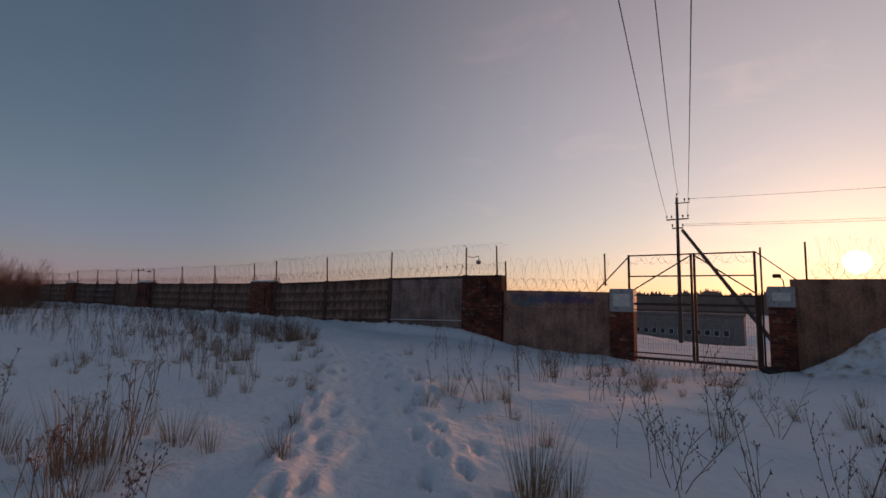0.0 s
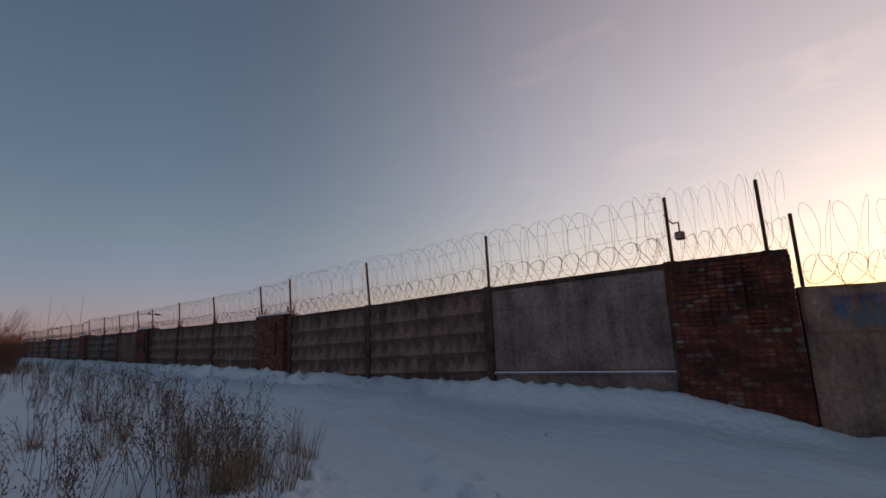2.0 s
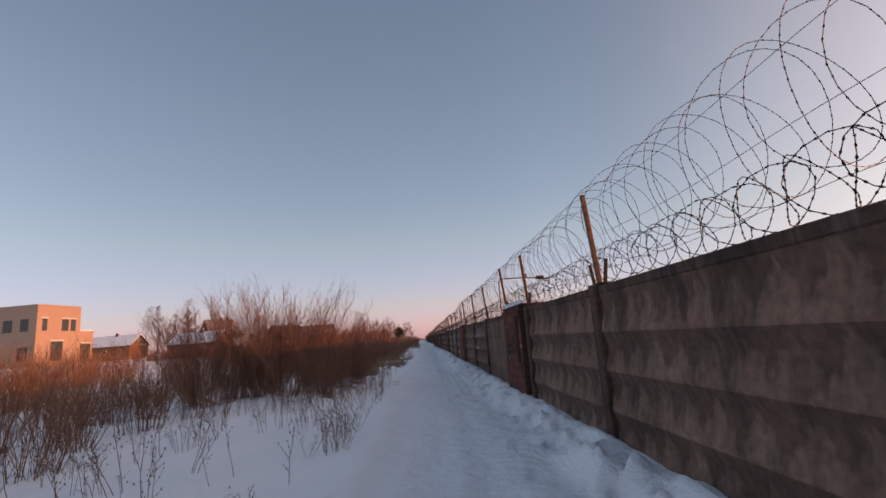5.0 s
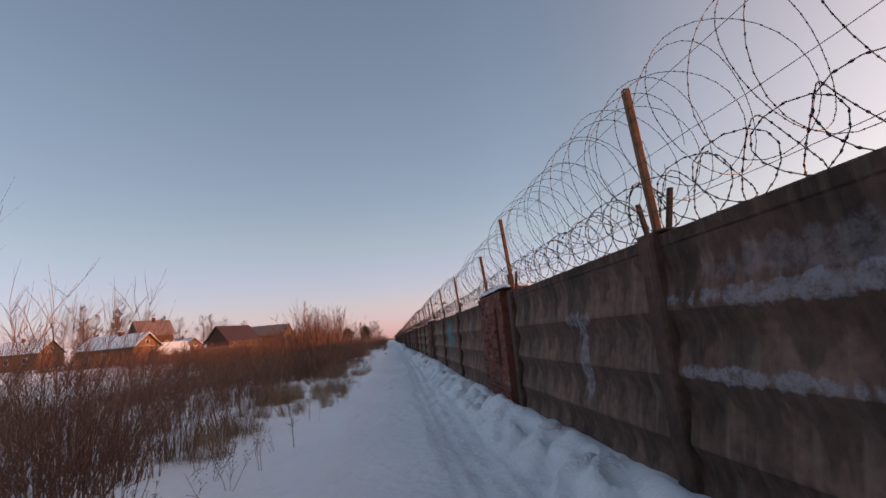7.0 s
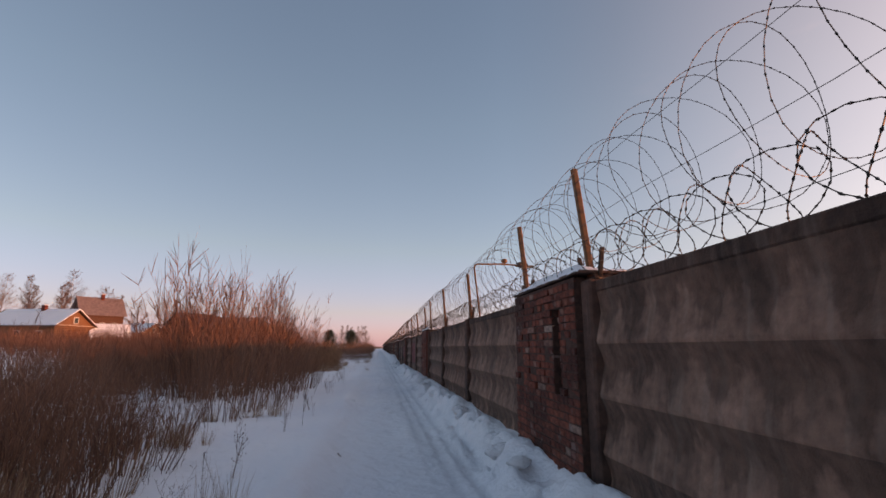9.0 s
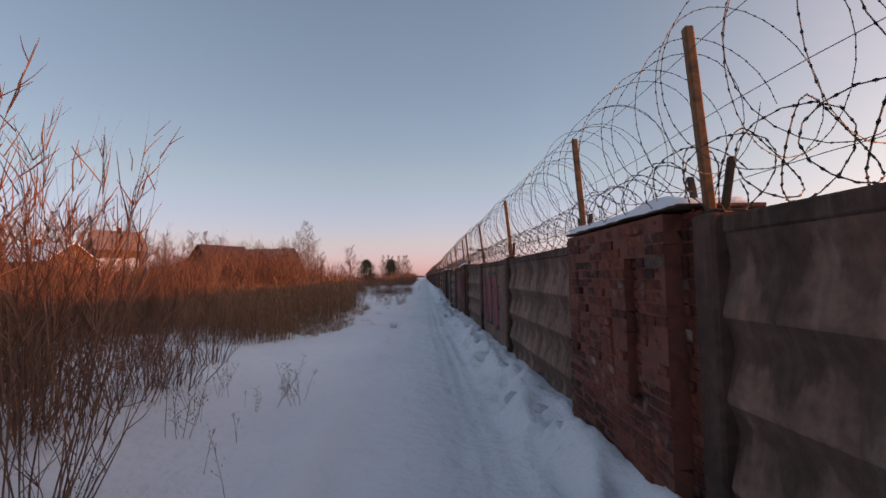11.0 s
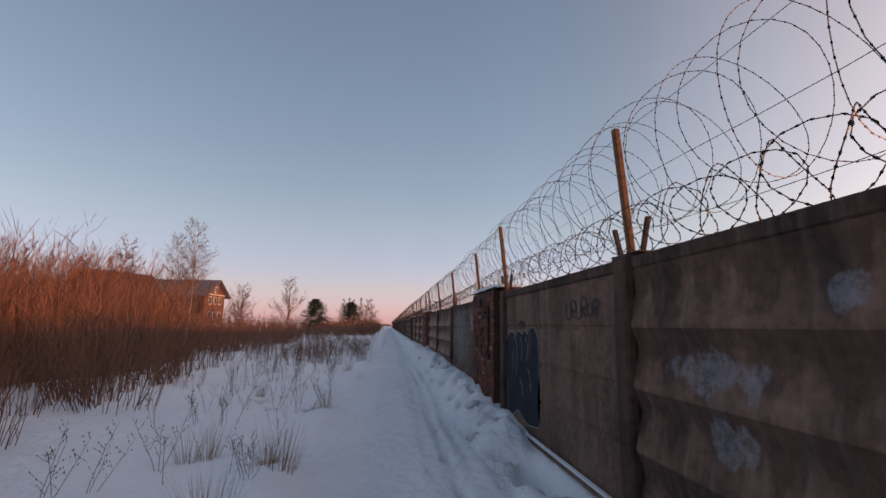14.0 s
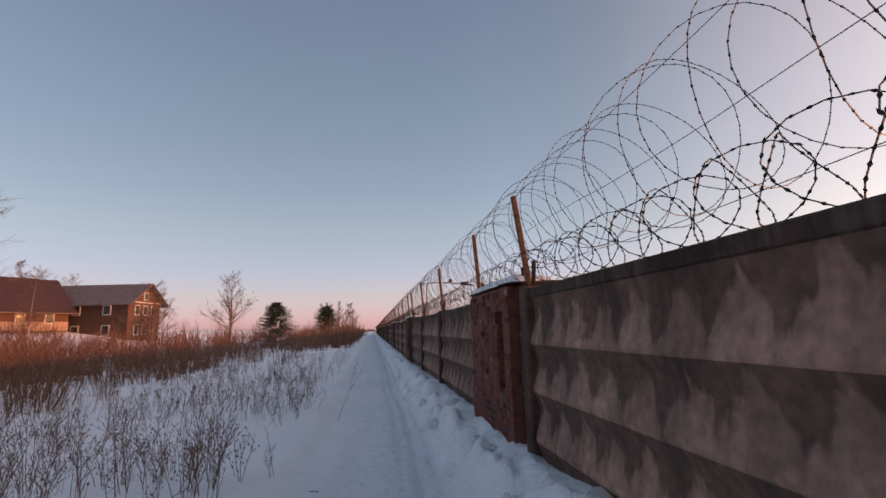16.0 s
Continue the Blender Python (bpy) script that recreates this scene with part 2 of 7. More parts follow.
def mat_brick(joined=False):
    """Old dark red brick: uneven firing, soot in broad patches, lime blooms."""
    m, t, b = nodes_of("brick_clay_rows" if joined else "brick_clay", 0.92)
    c = coords(t)
    place = t.nodes.new("ShaderNodeNewGeometry").outputs["Position"]
    r = island_random(t) if joined else object_random(t)
    col = ramp(t, r, [(0.0, (0.12, 0.032, 0.021)), (0.2, (0.18, 0.044, 0.026)), (0.65, (0.24, 0.056, 0.031)), (0.9, (0.29, 0.078, 0.045)), (0.96, (0.26, 0.13, 0.1)), (1.0, (0.34, 0.25, 0.21))])
    blotch = noise_node(t, 24, 5, c, 0.4)
    col = mix(t, 0.85, col, ramp(t, blotch, [(0.3, (0.4, 0.36, 0.34)), (0.65, (1.15, 1.08, 1.02))]), "MULTIPLY")
    soot = noise_node(t, 1.7, 7, place, 0.3)
    col = mix(t, 0.85, col, ramp(t, soot, [(0.38, (0.26, 0.22, 0.2)), (0.56, (1.05, 1.0, 1.0))]), "MULTIPLY")
    pale = ramp(t, noise_node(t, 5.5, 8, place, 0.3), [(0.6, (0, 0, 0)), (0.74, (1, 1, 1))])
    col = mix(t, math_node(t, "MULTIPLY", pale, 0.48), col, (0.34, 0.27, 0.25))
    t.links.new(col, b.inputs["Base Color"])
    bump(t, b, noise_node(t, 45, 7, c), 0.9, 0.016)
    return m


def mat_plain(name, stops, scale=8.0, rough=0.8, metal=0.0, bump_scale=40.0, bump_strength=0.3, per_object=0.0, stretch=None):
    """A surface mottled between the given colours, with fine relief."""
    m, t, b = nodes_of(name, rough, metal)
    c = coords(t)
    n = noise_node(t, scale, 6, c, 0.3, stretch)
    k = len(stops)
    col = ramp(t, n, [(0.3 + 0.4 * i / max(1, k - 1), s) for i, s in enumerate(stops)])
    if per_object:
        col = mix(t, per_object, col, ramp(t, object_random(t), [(0, (0.55, 0.55, 0.55)), (1, (1.3, 1.3, 1.3))]), "MULTIPLY")
    t.links.new(col, b.inputs["Base Color"])
    bump(t, b, noise_node(t, bump_scale, 5, c, 0, stretch), bump_strength, 0.008)
    return m


def mat_stems(name, lo, hi, rough=0.8):
    m, t, b = nodes_of(name, rough)
    r = island_random(t)
    col = ramp(t, r, [(0.0, lo), (1.0, hi)])
    n = noise_node(t, 6, 3, coords(t))
    col = mix(t, 0.5, col, ramp(t, n, [(0.3, (0.7, 0.7, 0.7)), (0.7, (1.2, 1.2, 1.2))]), "MULTIPLY")
    t.links.new(col, b.inputs["Base Color"])
    return m


SNOW = mat_snow()
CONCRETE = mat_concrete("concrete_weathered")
CONCRETE_RAIL = mat_concrete("concrete_rail", (0.11, 0.095, 0.085), ledges=False)
CONCRETE_SLAB = mat_concrete("concrete_slab", (0.27, 0.24, 0.225), ledges=False)
CONCRETE_PALE = mat_concrete("concrete_pale", (0.36, 0.33, 0.3))
CONCRETE_POST = mat_concrete("concrete_post", (0.13, 0.105, 0.095), ledges=False)
BRICK = mat_brick()
BRICK_ROWS = mat_brick(True)
MORTAR = mat_plain("mortar", [(0.05, 0.021, 0.015), (0.11, 0.05, 0.036)], 20, 0.95, bump_strength=0.8)
SMEARED = mat_plain("smeared_red_mortar", [(0.13, 0.036, 0.024), (0.23, 0.066, 0.042), (0.16, 0.06, 0.045)], 6, 0.92, bump_scale=25, bump_strength=0.8)
RUST = mat_plain("rusty_steel", [(0.15, 0.062, 0.03), (0.27, 0.12, 0.055), (0.1, 0.05, 0.035)], 9, 0.75, 0.3, 90)
DARK_STEEL = mat_plain("dark_steel", [(0.05, 0.035, 0.03), (0.1, 0.065, 0.045)], 12, 0.7, 0.5, 90)
GATE_STEEL = mat_plain("brown_painted_steel", [(0.05, 0.025, 0.018), (0.11, 0.05, 0.03)], 9, 0.7, 0.2, 90)
WIRE = mat_plain("razor_wire_steel", [(0.05, 0.045, 0.045), (0.12, 0.1, 0.09)], 30, 0.6, 0.7, 90)
LINE = mat_plain("power_line", [(0.02, 0.02, 0.022), (0.04, 0.04, 0.04)], 5, 0.6)
POLE_CONCRETE = mat_plain("pole_concrete", [(0.06, 0.048, 0.042), (0.11, 0.09, 0.08)], 4, 0.9)
PORCELAIN = mat_plain("brown_porcelain", [(0.06, 0.03, 0.02), (0.1, 0.05, 0.03)], 8, 0.25)
WILLOW = mat_stems("willow_bark", (0.11, 0.047, 0.032), (0.28, 0.125, 0.073))
WEED = mat_stems("dry_weed", (0.085, 0.042, 0.034), (0.27, 0.145, 0.1))
REED = mat_stems("dry_reed", (0.17, 0.075, 0.04), (0.4, 0.195, 0.1))
GRASS = mat_stems("dry_grass", (0.2, 0.11, 0.065), (0.44, 0.27, 0.16))
BIRCH = mat_plain("birch_bark", [(0.32, 0.26, 0.22), (0.6, 0.54, 0.48), (0.12, 0.1, 0.09)], 5, 0.8, stretch=(1, 1, 6))
BARK = mat_stems("bare_twigs", (0.1, 0.055, 0.042), (0.22, 0.125, 0.085))
FIR = mat_stems("spruce_needles", (0.012, 0.022, 0.012), (0.035, 0.055, 0.028))
LOGS = mat_plain("log_wall", [(0.17, 0.078, 0.038), (0.27, 0.125, 0.06)], 3, 0.85, stretch=(1, 1, 7))
PLANK = mat_plain("brown_planks", [(0.09, 0.04, 0.024), (0.15, 0.068, 0.038)], 3, 0.85, stretch=(6, 6, 1))
ROOF_DARK = mat_plain("brown_metal_roof", [(0.05, 0.024, 0.02), (0.085, 0.042, 0.034)], 2, 0.5)
ROOF_PINK = mat_plain("faded_slate_roof", [(0.18, 0.12, 0.11), (0.28, 0.2, 0.18)], 2, 0.8)
YELLOW_BRICK = mat_plain("pale_block_wall", [(0.38, 0.25, 0.18), (0.52, 0.36, 0.27)], 6, 0.9)
WHITE_PAINT = mat_plain("white_trim", [(0.55, 0.5, 0.45), (0.7, 0.66, 0.6)], 6, 0.7)
GLASS = mat_plain("dark_window_glass", [(0.02, 0.022, 0.028), (0.04, 0.045, 0.05)], 2, 0.08)
GREY_WALL = mat_plain("grey_block_wall", [(0.2, 0.17, 0.155), (0.29, 0.25, 0.23)], 2, 0.9)
DIRTY_SNOW = mat_plain("dirty_snow", [(0.28, 0.2, 0.15), (0.7, 0.66, 0.63), (0.85, 0.86, 0.88), (0.88, 0.89, 0.91)], 2.6, 0.85, bump_scale=14, bump_strength=0.6)
RUBBER = mat_plain("old_rubber", [(0.02, 0.019, 0.019), (0.045, 0.042, 0.04)], 12, 0.8)
FOREST = mat_plain("far_forest", [(0.2, 0.14, 0.11), (0.3, 0.2, 0.16)], 0.05, 0.95)
SIGN_WHITE = mat_plain("weathered_white_sheet", [(0.26, 0.25, 0.25), (0.4, 0.39, 0.39), (0.16, 0.15, 0.15)], 6, 0.6)
SPRAY_RED = mat_plain("crimson_spray_paint", [(0.16, 0.016, 0.03), (0.36, 0.034, 0.05)], 4, 0.7, bump_scale=70)
SPRAY_ORANGE = mat_plain("vermilion_spray_paint", [(0.12, 0.014, 0.009), (0.2, 0.026, 0.013)], 4, 0.7)
SPRAY_PINK = mat_plain("pink_spray_paint", [(0.12, 0.04, 0.05), (0.2, 0.08, 0.09)], 9, 0.7)
SPRAY_BLACK = mat_plain("black_spray_paint", [(0.015, 0.013, 0.014), (0.04, 0.035, 0.035)], 7, 0.7)
SPRAY_BLUE = mat_plain("navy_spray_paint", [(0.008, 0.013, 0.022), (0.022, 0.034, 0.052)], 3, 0.8)
SPRAY_BLUE.node_tree.nodes["Principled BSDF"].inputs["Specular IOR Level"].default_value = 0.2
SPRAY_WHITE = mat_plain("white_spray_paint", [(0.16, 0.18, 0.18), (0.36, 0.38, 0.37)], 8, 0.7)
SPRAY_GREEN = mat_plain("pale_green_spray_paint", [(0.1, 0.12, 0.11), (0.36, 0.41, 0.36)], 8, 0.7)


# ================= mesh tools =================
def link_mesh(name, verts, faces, material, parent=None, label="", smooth=False):
    me = bpy.data.meshes.new(name)
    me.from_pydata([tuple(v) for v in verts], [], faces)
    me.materials.append(material)
    if smooth:
        me.polygons.foreach_set("use_smooth", [True] * len(me.polygons))
    me.update()
    ob = new(name, me)
    if parent:
        ob.parent = parent
    if label:
        ob["label"] = label
    return ob


def part(name, bm, material, parent=None, label="", smooth=False):
    me = bpy.data.meshes.new(name)
    bm.normal_update()
    bm.to_mesh(me)
    bm.free()
    me.materials.append(material)
    if smooth:
        me.polygons.foreach_set("use_smooth", [True] * len(me.polygons))
    ob = new(name, me)
    if parent:
        ob.parent = parent
    if label:
        ob["label"] = label
    return ob


def thing(name, label, category, group="", at=None, kind=""):
    ob = new(name)
    ob.empty_display_size = 0.2
    if at is not None:
        ob.matrix_basis = at
    return tagged(ob, label, category, group, kind)


def box_bm(x0, x1, y0, y1, z0, z1, bevel=0.0, bm=None):
    own = bm is None
    bm = bm or bmesh.new()
    vs = [bm.verts.new((x, y, z)) for x in (x0, x1) for y in (y0, y1) for z in (z0, z1)]
    fs = [bm.faces.new([vs[i] for i in f]) for f in ((0, 1, 3, 2), (4, 6, 7, 5), (0, 4, 5, 1), (2, 3, 7, 6), (0, 2, 6, 4), (1, 5, 7, 3))]
    if bevel:
        es = list({e for f in fs for e in f.edges})
        bmesh.ops.bevel(bm, geom=es, offset=bevel, segments=1, affect="EDGES")
    return bm


class Tubes:
    """Collects tapered tubes and blades into one mesh."""

    def __init__(self):
        self.v, self.f = [], []
        self.twigs = None

    def tube(self, pts, radii, sides=3, cap=False):
        base, n = len(self.v), len(pts)
        pts = [Vector(p) for p in pts]
        if sides == 2:
            return self.strip(pts, radii)
        ref = Vector((0.31, 0.77, 0.55))
        for i, p in enumerate(pts):
            d = pts[min(i + 1, n - 1)] - pts[max(i - 1, 0)]
            if d.length < 1e-9:
                d = Vector((0, 0, 1))
            a = d.cross(ref)
            if a.length < 1e-6:
                a = d.cross(Vector((1, 0, 0)))
            a.normalize()
            b = d.cross(a).normalized()
            r = radii[i] if not isinstance(radii, (int, float)) else radii
            for k in range(sides):
                w = 2 * math.pi * k / sides
                self.v.append(tuple(p + a * (r * math.cos(w)) + b * (r * math.sin(w))))
        for i in range(n - 1):
            for k in range(sides):
                q = (k + 1) % sides
                self.f.append((base + i * sides + k, base + i * sides + q, base + (i + 1) * sides + q, base + (i + 1) * sides + k))
        if cap:
            self.f.append(tuple(base + k for k in reversed(range(sides))))
            self.f.append(tuple(base + (n - 1) * sides + k for k in range(sides)))

    def strip(self, pts, radii):
        """A thin twig as one flat strip, turned about its line by chance."""
        base, n = len(self.v), len(pts)
        d = pts[-1] - pts[0]
        w = base * 2.399
        a = d.cross(Vector((math.cos(w), math.sin(w), 0.3)))
        if a.length < 1e-9:
            a = Vector((1, 0, 0))
        a.normalize()
        for i, p in enumerate(pts):
            r = radii[i] if not isinstance(radii, (int, float)) else radii
            self.v.append(tuple(p - a * r))
            self.v.append(tuple(p + a * r))
        for i in range(n - 1):
            k = base + 2 * i
            self.f.append((k, k + 1, k + 3, k + 2))

    def quad(self, a, b, c, d):
        base = len(self.v)
        self.v += [tuple(a), tuple(b), tuple(c), tuple(d)]
        self.f.append((base, base + 1, base + 2, base + 3))

    def blob(self, centre, r, rz=None):
        """A small four-pointed seed head."""
        x, y, z = centre
        rz = rz or r
        base = len(self.v)
        self.v += [(x + r * 1.1, y, z - rz * 0.5), (x - r * 0.6, y + r, z - rz * 0.5), (x - r * 0.6, y - r, z - rz * 0.5), (x, y, z + rz)]
        self.f += [(base, base + 1, base + 3), (base + 1, base + 2, base + 3), (base + 2, base, base + 3), (base, base + 2, base + 1)]

    def link(self, name, material, parent=None, label=""):
        return link_mesh(name, self.v, self.f, material, parent, label)


def lumps(x, y, seed=0):
    """Smooth value noise on arrays, about -1 to 1."""
    xi, yi = np.floor(x), np.floor(y)
    fx, fy = x - xi, y - yi
    fx, fy = fx * fx * (3 - 2 * fx), fy * fy * (3 - 2 * fy)

    def h(a, b):
        s = np.sin(a * 127.1 + b * 311.7 + seed * 74.7) * 43758.5453
        return 2 * (s - np.floor(s)) - 1

    return (h(xi, yi) * (1 - fx) + h(xi + 1, yi) * fx) * (1 - fy) + (h(xi, yi + 1) * (1 - fx) + h(xi + 1, yi + 1) * fx) * fy


def step(a, b, v):
    t = np.clip((v - a) / (b - a), 0, 1)
    return t * t * (3 - 2 * t)


# ================= the plan =================
BAY = 14.237          # three panels and a brick pier
PIER = 2.237
TOP = 2.30            # top of the fence panels


def fence_x(y):
    """The fence's outer face bends slightly away before the second pier."""
    return 0.77 * np.clip(1 - y / 12.0, 0, 3)


def fence_top(y):
    return TOP + np.interp(y, [-3, 0, 4, 8, 12], [0.37, 0.36, 0.26, 0.11, 0.0])


def path_x(y):
    """The middle of the trodden path."""
    return np.interp(y, [-14, -10.5, -6.9, -4.8, -2.6, -0.1, 2.7, 5.7, 12, 25, 60, 90, 130, 300], [-22.0, -16.7, -12.6, -10.4, -8.1, -5.9, -4.3, -3.35, -2.5, -2.05, -1.7, -1.85, -1.6, -1.6])


PATH_Y = np.linspace(-15, 301, 1265)
PATH_S = np.concatenate([[0], np.cumsum(np.hypot(np.diff(PATH_Y), np.diff(path_x(PATH_Y))))])


def ground_z(x, y):
    x, y = np.asarray(x, float), np.asarray(y, float)
    fx = fence_x(np.minimum(y, 400))
    inside = step(0.0, 0.4, x - fx)
    base = np.interp(y, [-60, -14, -9, 0, 8, 20, 60, 200], [-0.1, -0.05, -0.05, -0.02, 0.0, 0.27, 0.28, 0.28])
    base = base + 0 * x
    far = (step(-6.0, -16.0, x) * -0.5 + step(-20.0, -45.0, x) * np.interp(y, [0, 135, 175], [1.7, 1.7, 3.4])) * step(-20, 20, y)
    base = base + far + 0.6 * np.exp(-(((x + 53) / 13) ** 2) - (((y - 80) / 13) ** 2))
    gate = np.exp(-(((y + 8.2) / 4.6) ** 2)) * step(-11, 0.5, x) * (1 - step(40, 120, x))
    base = base - 0.58 * gate
    base = base - 2.5 * step(15, 45, x)
    base = base + 0.2 * np.exp(-(((x + 1.1) / 1.2) ** 2) - (((y - 8) / 5) ** 2))
    # bank of snow heaped against the fence
    wallz = np.interp(y, [-3, -1.5, 0, 1, 4, 8, 14, 25, 32.5, 36, 46.7, 50.7, 55, 60.8, 65, 80, 83.3, 85.5, 86.5, 89.4, 92, 95.8, 97.3, 99.5, 103.6, 107.7, 111.7, 118, 130], [-0.05, 0.05, 0.36, 0.4, 0.4, 0.42, 0.48, 0.51, 0.52, 0.53, 0.46, 0.55, 0.57, 0.57, 0.58, 0.52, 0.53, 0.4, 0.22, 0.28, 0.26, 0.3, 0.46, 0.64, 0.6, 0.75, 0.72, 0.68, 0.6])
    near = step(-0.85, -0.2, x - fx) * (1 - inside) * step(-3.0, -1.0, y)
    base = base * (1 - near) + wallz * near
    lump = 0.1 * lumps(x * 2.1, y * 1.3, 3) + 0.28 * (0.4 - np.abs(lumps(x * 3.6, y * 2.9, 4))) + 0.1 * (0.4 - np.abs(lumps(x * 7.0, y * 6.0, 12)))
    base = base + lump * np.exp(-(((x - fx + 0.4) / 0.3) ** 4)) * step(-2, 6, y)
    # the trodden path, its ruts beside the bank, footprints along it
    yc = np.clip(y, -14, 300)
    slope = (path_x(yc + 0.4) - path_x(yc - 0.4)) / 0.8
    cos = 1 / np.sqrt(1 + slope * slope)
    d = (x - path_x(yc)) * cos
    s = np.interp(yc, PATH_Y, PATH_S) + (x - path_x(yc)) * slope * cos
    there = step(-22, -12, y)
    wide = np.interp(y, [-2, 10], [0.6, 0.85])
    on = np.exp(-((d / wide) ** 4)) * there
    berm = np.exp(-(((np.abs(d) - wide - 0.2) / 0.28) ** 2)) * there * np.where(d > 0, 1 - step(4, 14, y), 1)
    base = base + 0.06 * berm - 0.055 * on
    base = base + 0.03 * on * (1 - 2 * np.abs(lumps(d * 1.4, s * 0.35, 31)))
    sway = 0.05 * lumps(s * 0.2, s * 0 + 3, 9)
    rut = 0
    for off, w, k in ((0.5, 0.05, 0.6), (0.68, 0.06, 1.0), (0.8, 0.035, 0.5), (0.92, 0.055, 1.0), (1.1, 0.045, 0.7)):
        rut = rut + k * np.exp(-(((d - off - sway) / w) ** 2))
    base = base - 0.085 * rut * step(24, 40, y) * (0.65 + 0.35 * lumps(x * 0.5, y * 0.25, 9))
    # single footprints in walked lines
    open_field = 1 - step(2, 12, y)
    for n, (off, stride, deep, reach) in enumerate(((-0.62, 0.66, 0.10, 0.16), (0.62, 0.7, 0.11, 0.16), (-0.88, 0.74, 0.12, 0.2), (0.95, 0.71, 0.12, 0.22), (0.1, 0.6, 0.035, 0.3), (-0.25, 0.64, 0.03, 0.3))):
        i = np.floor(s / stride)
        h1 = np.sin(i * 12.9898 + n * 7.1) * 43758.5453
        h1 = h1 - np.floor(h1)
        h2 = np.sin(i * 78.233 + n * 3.7) * 24634.6345
        h2 = h2 - np.floor(h2)
        cs = (i + 0.5 + 0.25 * (h1 - 0.5)) * stride
        cd = off + np.where(np.mod(i, 2) == 0, -0.11, 0.11) + reach * (h2 - 0.5)
        mark = np.exp(-(((d - cd) / 0.07) ** 4) - (((s - cs) / 0.155) ** 4))
        rim = np.exp(-((np.sqrt(((d - cd) / 0.11) ** 2 + ((s - cs) / 0.2) ** 2) - 1.15) / 0.22) ** 2)
        keep = np.where(h1 * 7.3 % 1.0 < 0.3 + 0.6 * open_field, 1.0, 0.25)
        base = base - keep * there * (0.35 + 0.65 * open_field) * (deep * mark - 0.2 * deep * rim)
    soft = (1 - on)
    base = base + soft * (0.09 * lumps(x * 0.45, y * 0.33, 1) + 0.045 * lumps(x * 1.1, y * 0.9, 2)) * (1 - near)
    base = base + 0.014 * lumps(x * 5.0, y * 5.0, 6) + 0.025 * soft * lumps(x * 2.4, y * 2.4, 7) + 0.012 * soft * lumps(x * 6.5, y * 6.5, 13)
    # open hollows under the fence's ledge
    for hy, hl in ((91.0, 1.6), (86.9, 0.5), (94.6, 0.9)):
        base = base - 0.22 * np.exp(-(((x + 0.28) / 0.16) ** 2) - (((y - hy) / hl) ** 4))
    return base


def gz(x, y):
    return float(ground_z(np.array([x]), np.array([y]))[0])


# ================= ground =================
def axis(parts):
    out = [parts[0][0]]
    for a, b, d in parts:
        n = max(1, int(round((b - a) / d)))
        out += list(np.linspace(a, b, n + 1)[1:])
    return np.array(out)


def far_axis(lo, hi, inner):
    below = [lo - 6 * 1.55**i for i in range(15)]
    above = [hi + 6 * 1.55**i for i in range(15)]
    return np.array(sorted(below) + list(inner) + above)


def build_ground():
    us = far_axis(-60, 34, axis([(-60, -24, 1.5), (-24, -9, 0.5), (-9, -2.0, 0.2), (-2.0, 2.4, 0.07), (2.4, 8.0, 0.22), (8.0, 34, 1.2)]))
    ys = far_axis(-30, 200, axis([(-30, -14, 0.6), (-14, 8, 0.1), (8, 122, 0.15), (122, 200, 1.2)]))
    gu, gy = np.meshgrid(us, ys)
    # the fine middle of the sheet follows the path
    follow = 1 - step(9.0, 60.0, np.abs(gu))
    gx = gu - 1.8 + (path_x(np.clip(gy, -14, 300)) + 1.8) * follow
    xs = us
    z = ground_z(gx, gy)
    nx, ny = len(xs), len(ys)
    co = np.stack([gx, gy, z], -1).reshape(-1, 3)
    i = (np.arange(ny - 1)[:, None] * nx + np.arange(nx - 1)[None, :]).ravel()
    quads = np.stack([i, i + 1, i + nx + 1, i + nx], 1)
    me = bpy.data.meshes.new("ground")
    me.vertices.add(len(co))
    me.vertices.foreach_set("co", co.ravel())
    me.loops.add(quads.size)
    me.loops.foreach_set("vertex_index", quads.ravel().astype(np.int32))
    me.polygons.add(len(quads))
    me.polygons.foreach_set("loop_start", (np.arange(len(quads)) * 4).astype(np.int32))
    me.polygons.foreach_set("loop_total", np.full(len(quads), 4, np.int32))
    me.polygons.foreach_set("use_smooth", np.ones(len(quads), bool))
    me.update(calc_edges=True)
    me.materials.append(SNOW)
    return tagged(new("ground", me), "snow-covered ground with a trodden path along the fence", "ground", kind="structure")


build_ground()


# ================= the fence =================
SHIFT = {"0b": 0.14, "1b": 0.11, "1f": -0.12, "2b": -0.22, "2f": 0.3, "3f": -0.12, "4a": -0.03, "4n": 0.19, "6n": 0.12, "7f": 0.16, "8f": 0.15}
# heights of the wire posts that differ from the usual
POST_H = {"0f": 1.22, "0a": 1.22, "0b": 1.25, "1n": 1.26, "1f": 1.18, "1a": 1.13, "1b": 1.17, "2f": 1.17, "2b": 1.18, "3n": 1.22, "3f": 0.94, "3a": 1.04, "4n": 1.13, "4f": 1.04, "4a": 0.99, "4b": 1.15, "5n": 1.16, "6n": 1.17, "6f": 1.14, "7f": 0.98, "7a": 1.0, "7b": 1.03, "8n": 1.0, "8f": 1.02, "8a": 1.0}
LAST = 22             # piers along the fence, most of them far off


def post_y(k, s):
    return k * BAY + {"n": -PIER, "f": 0.0, "a": 4.0, "b": 8.0}[s] + SHIFT.get(f"{k}{s}", 0.0)


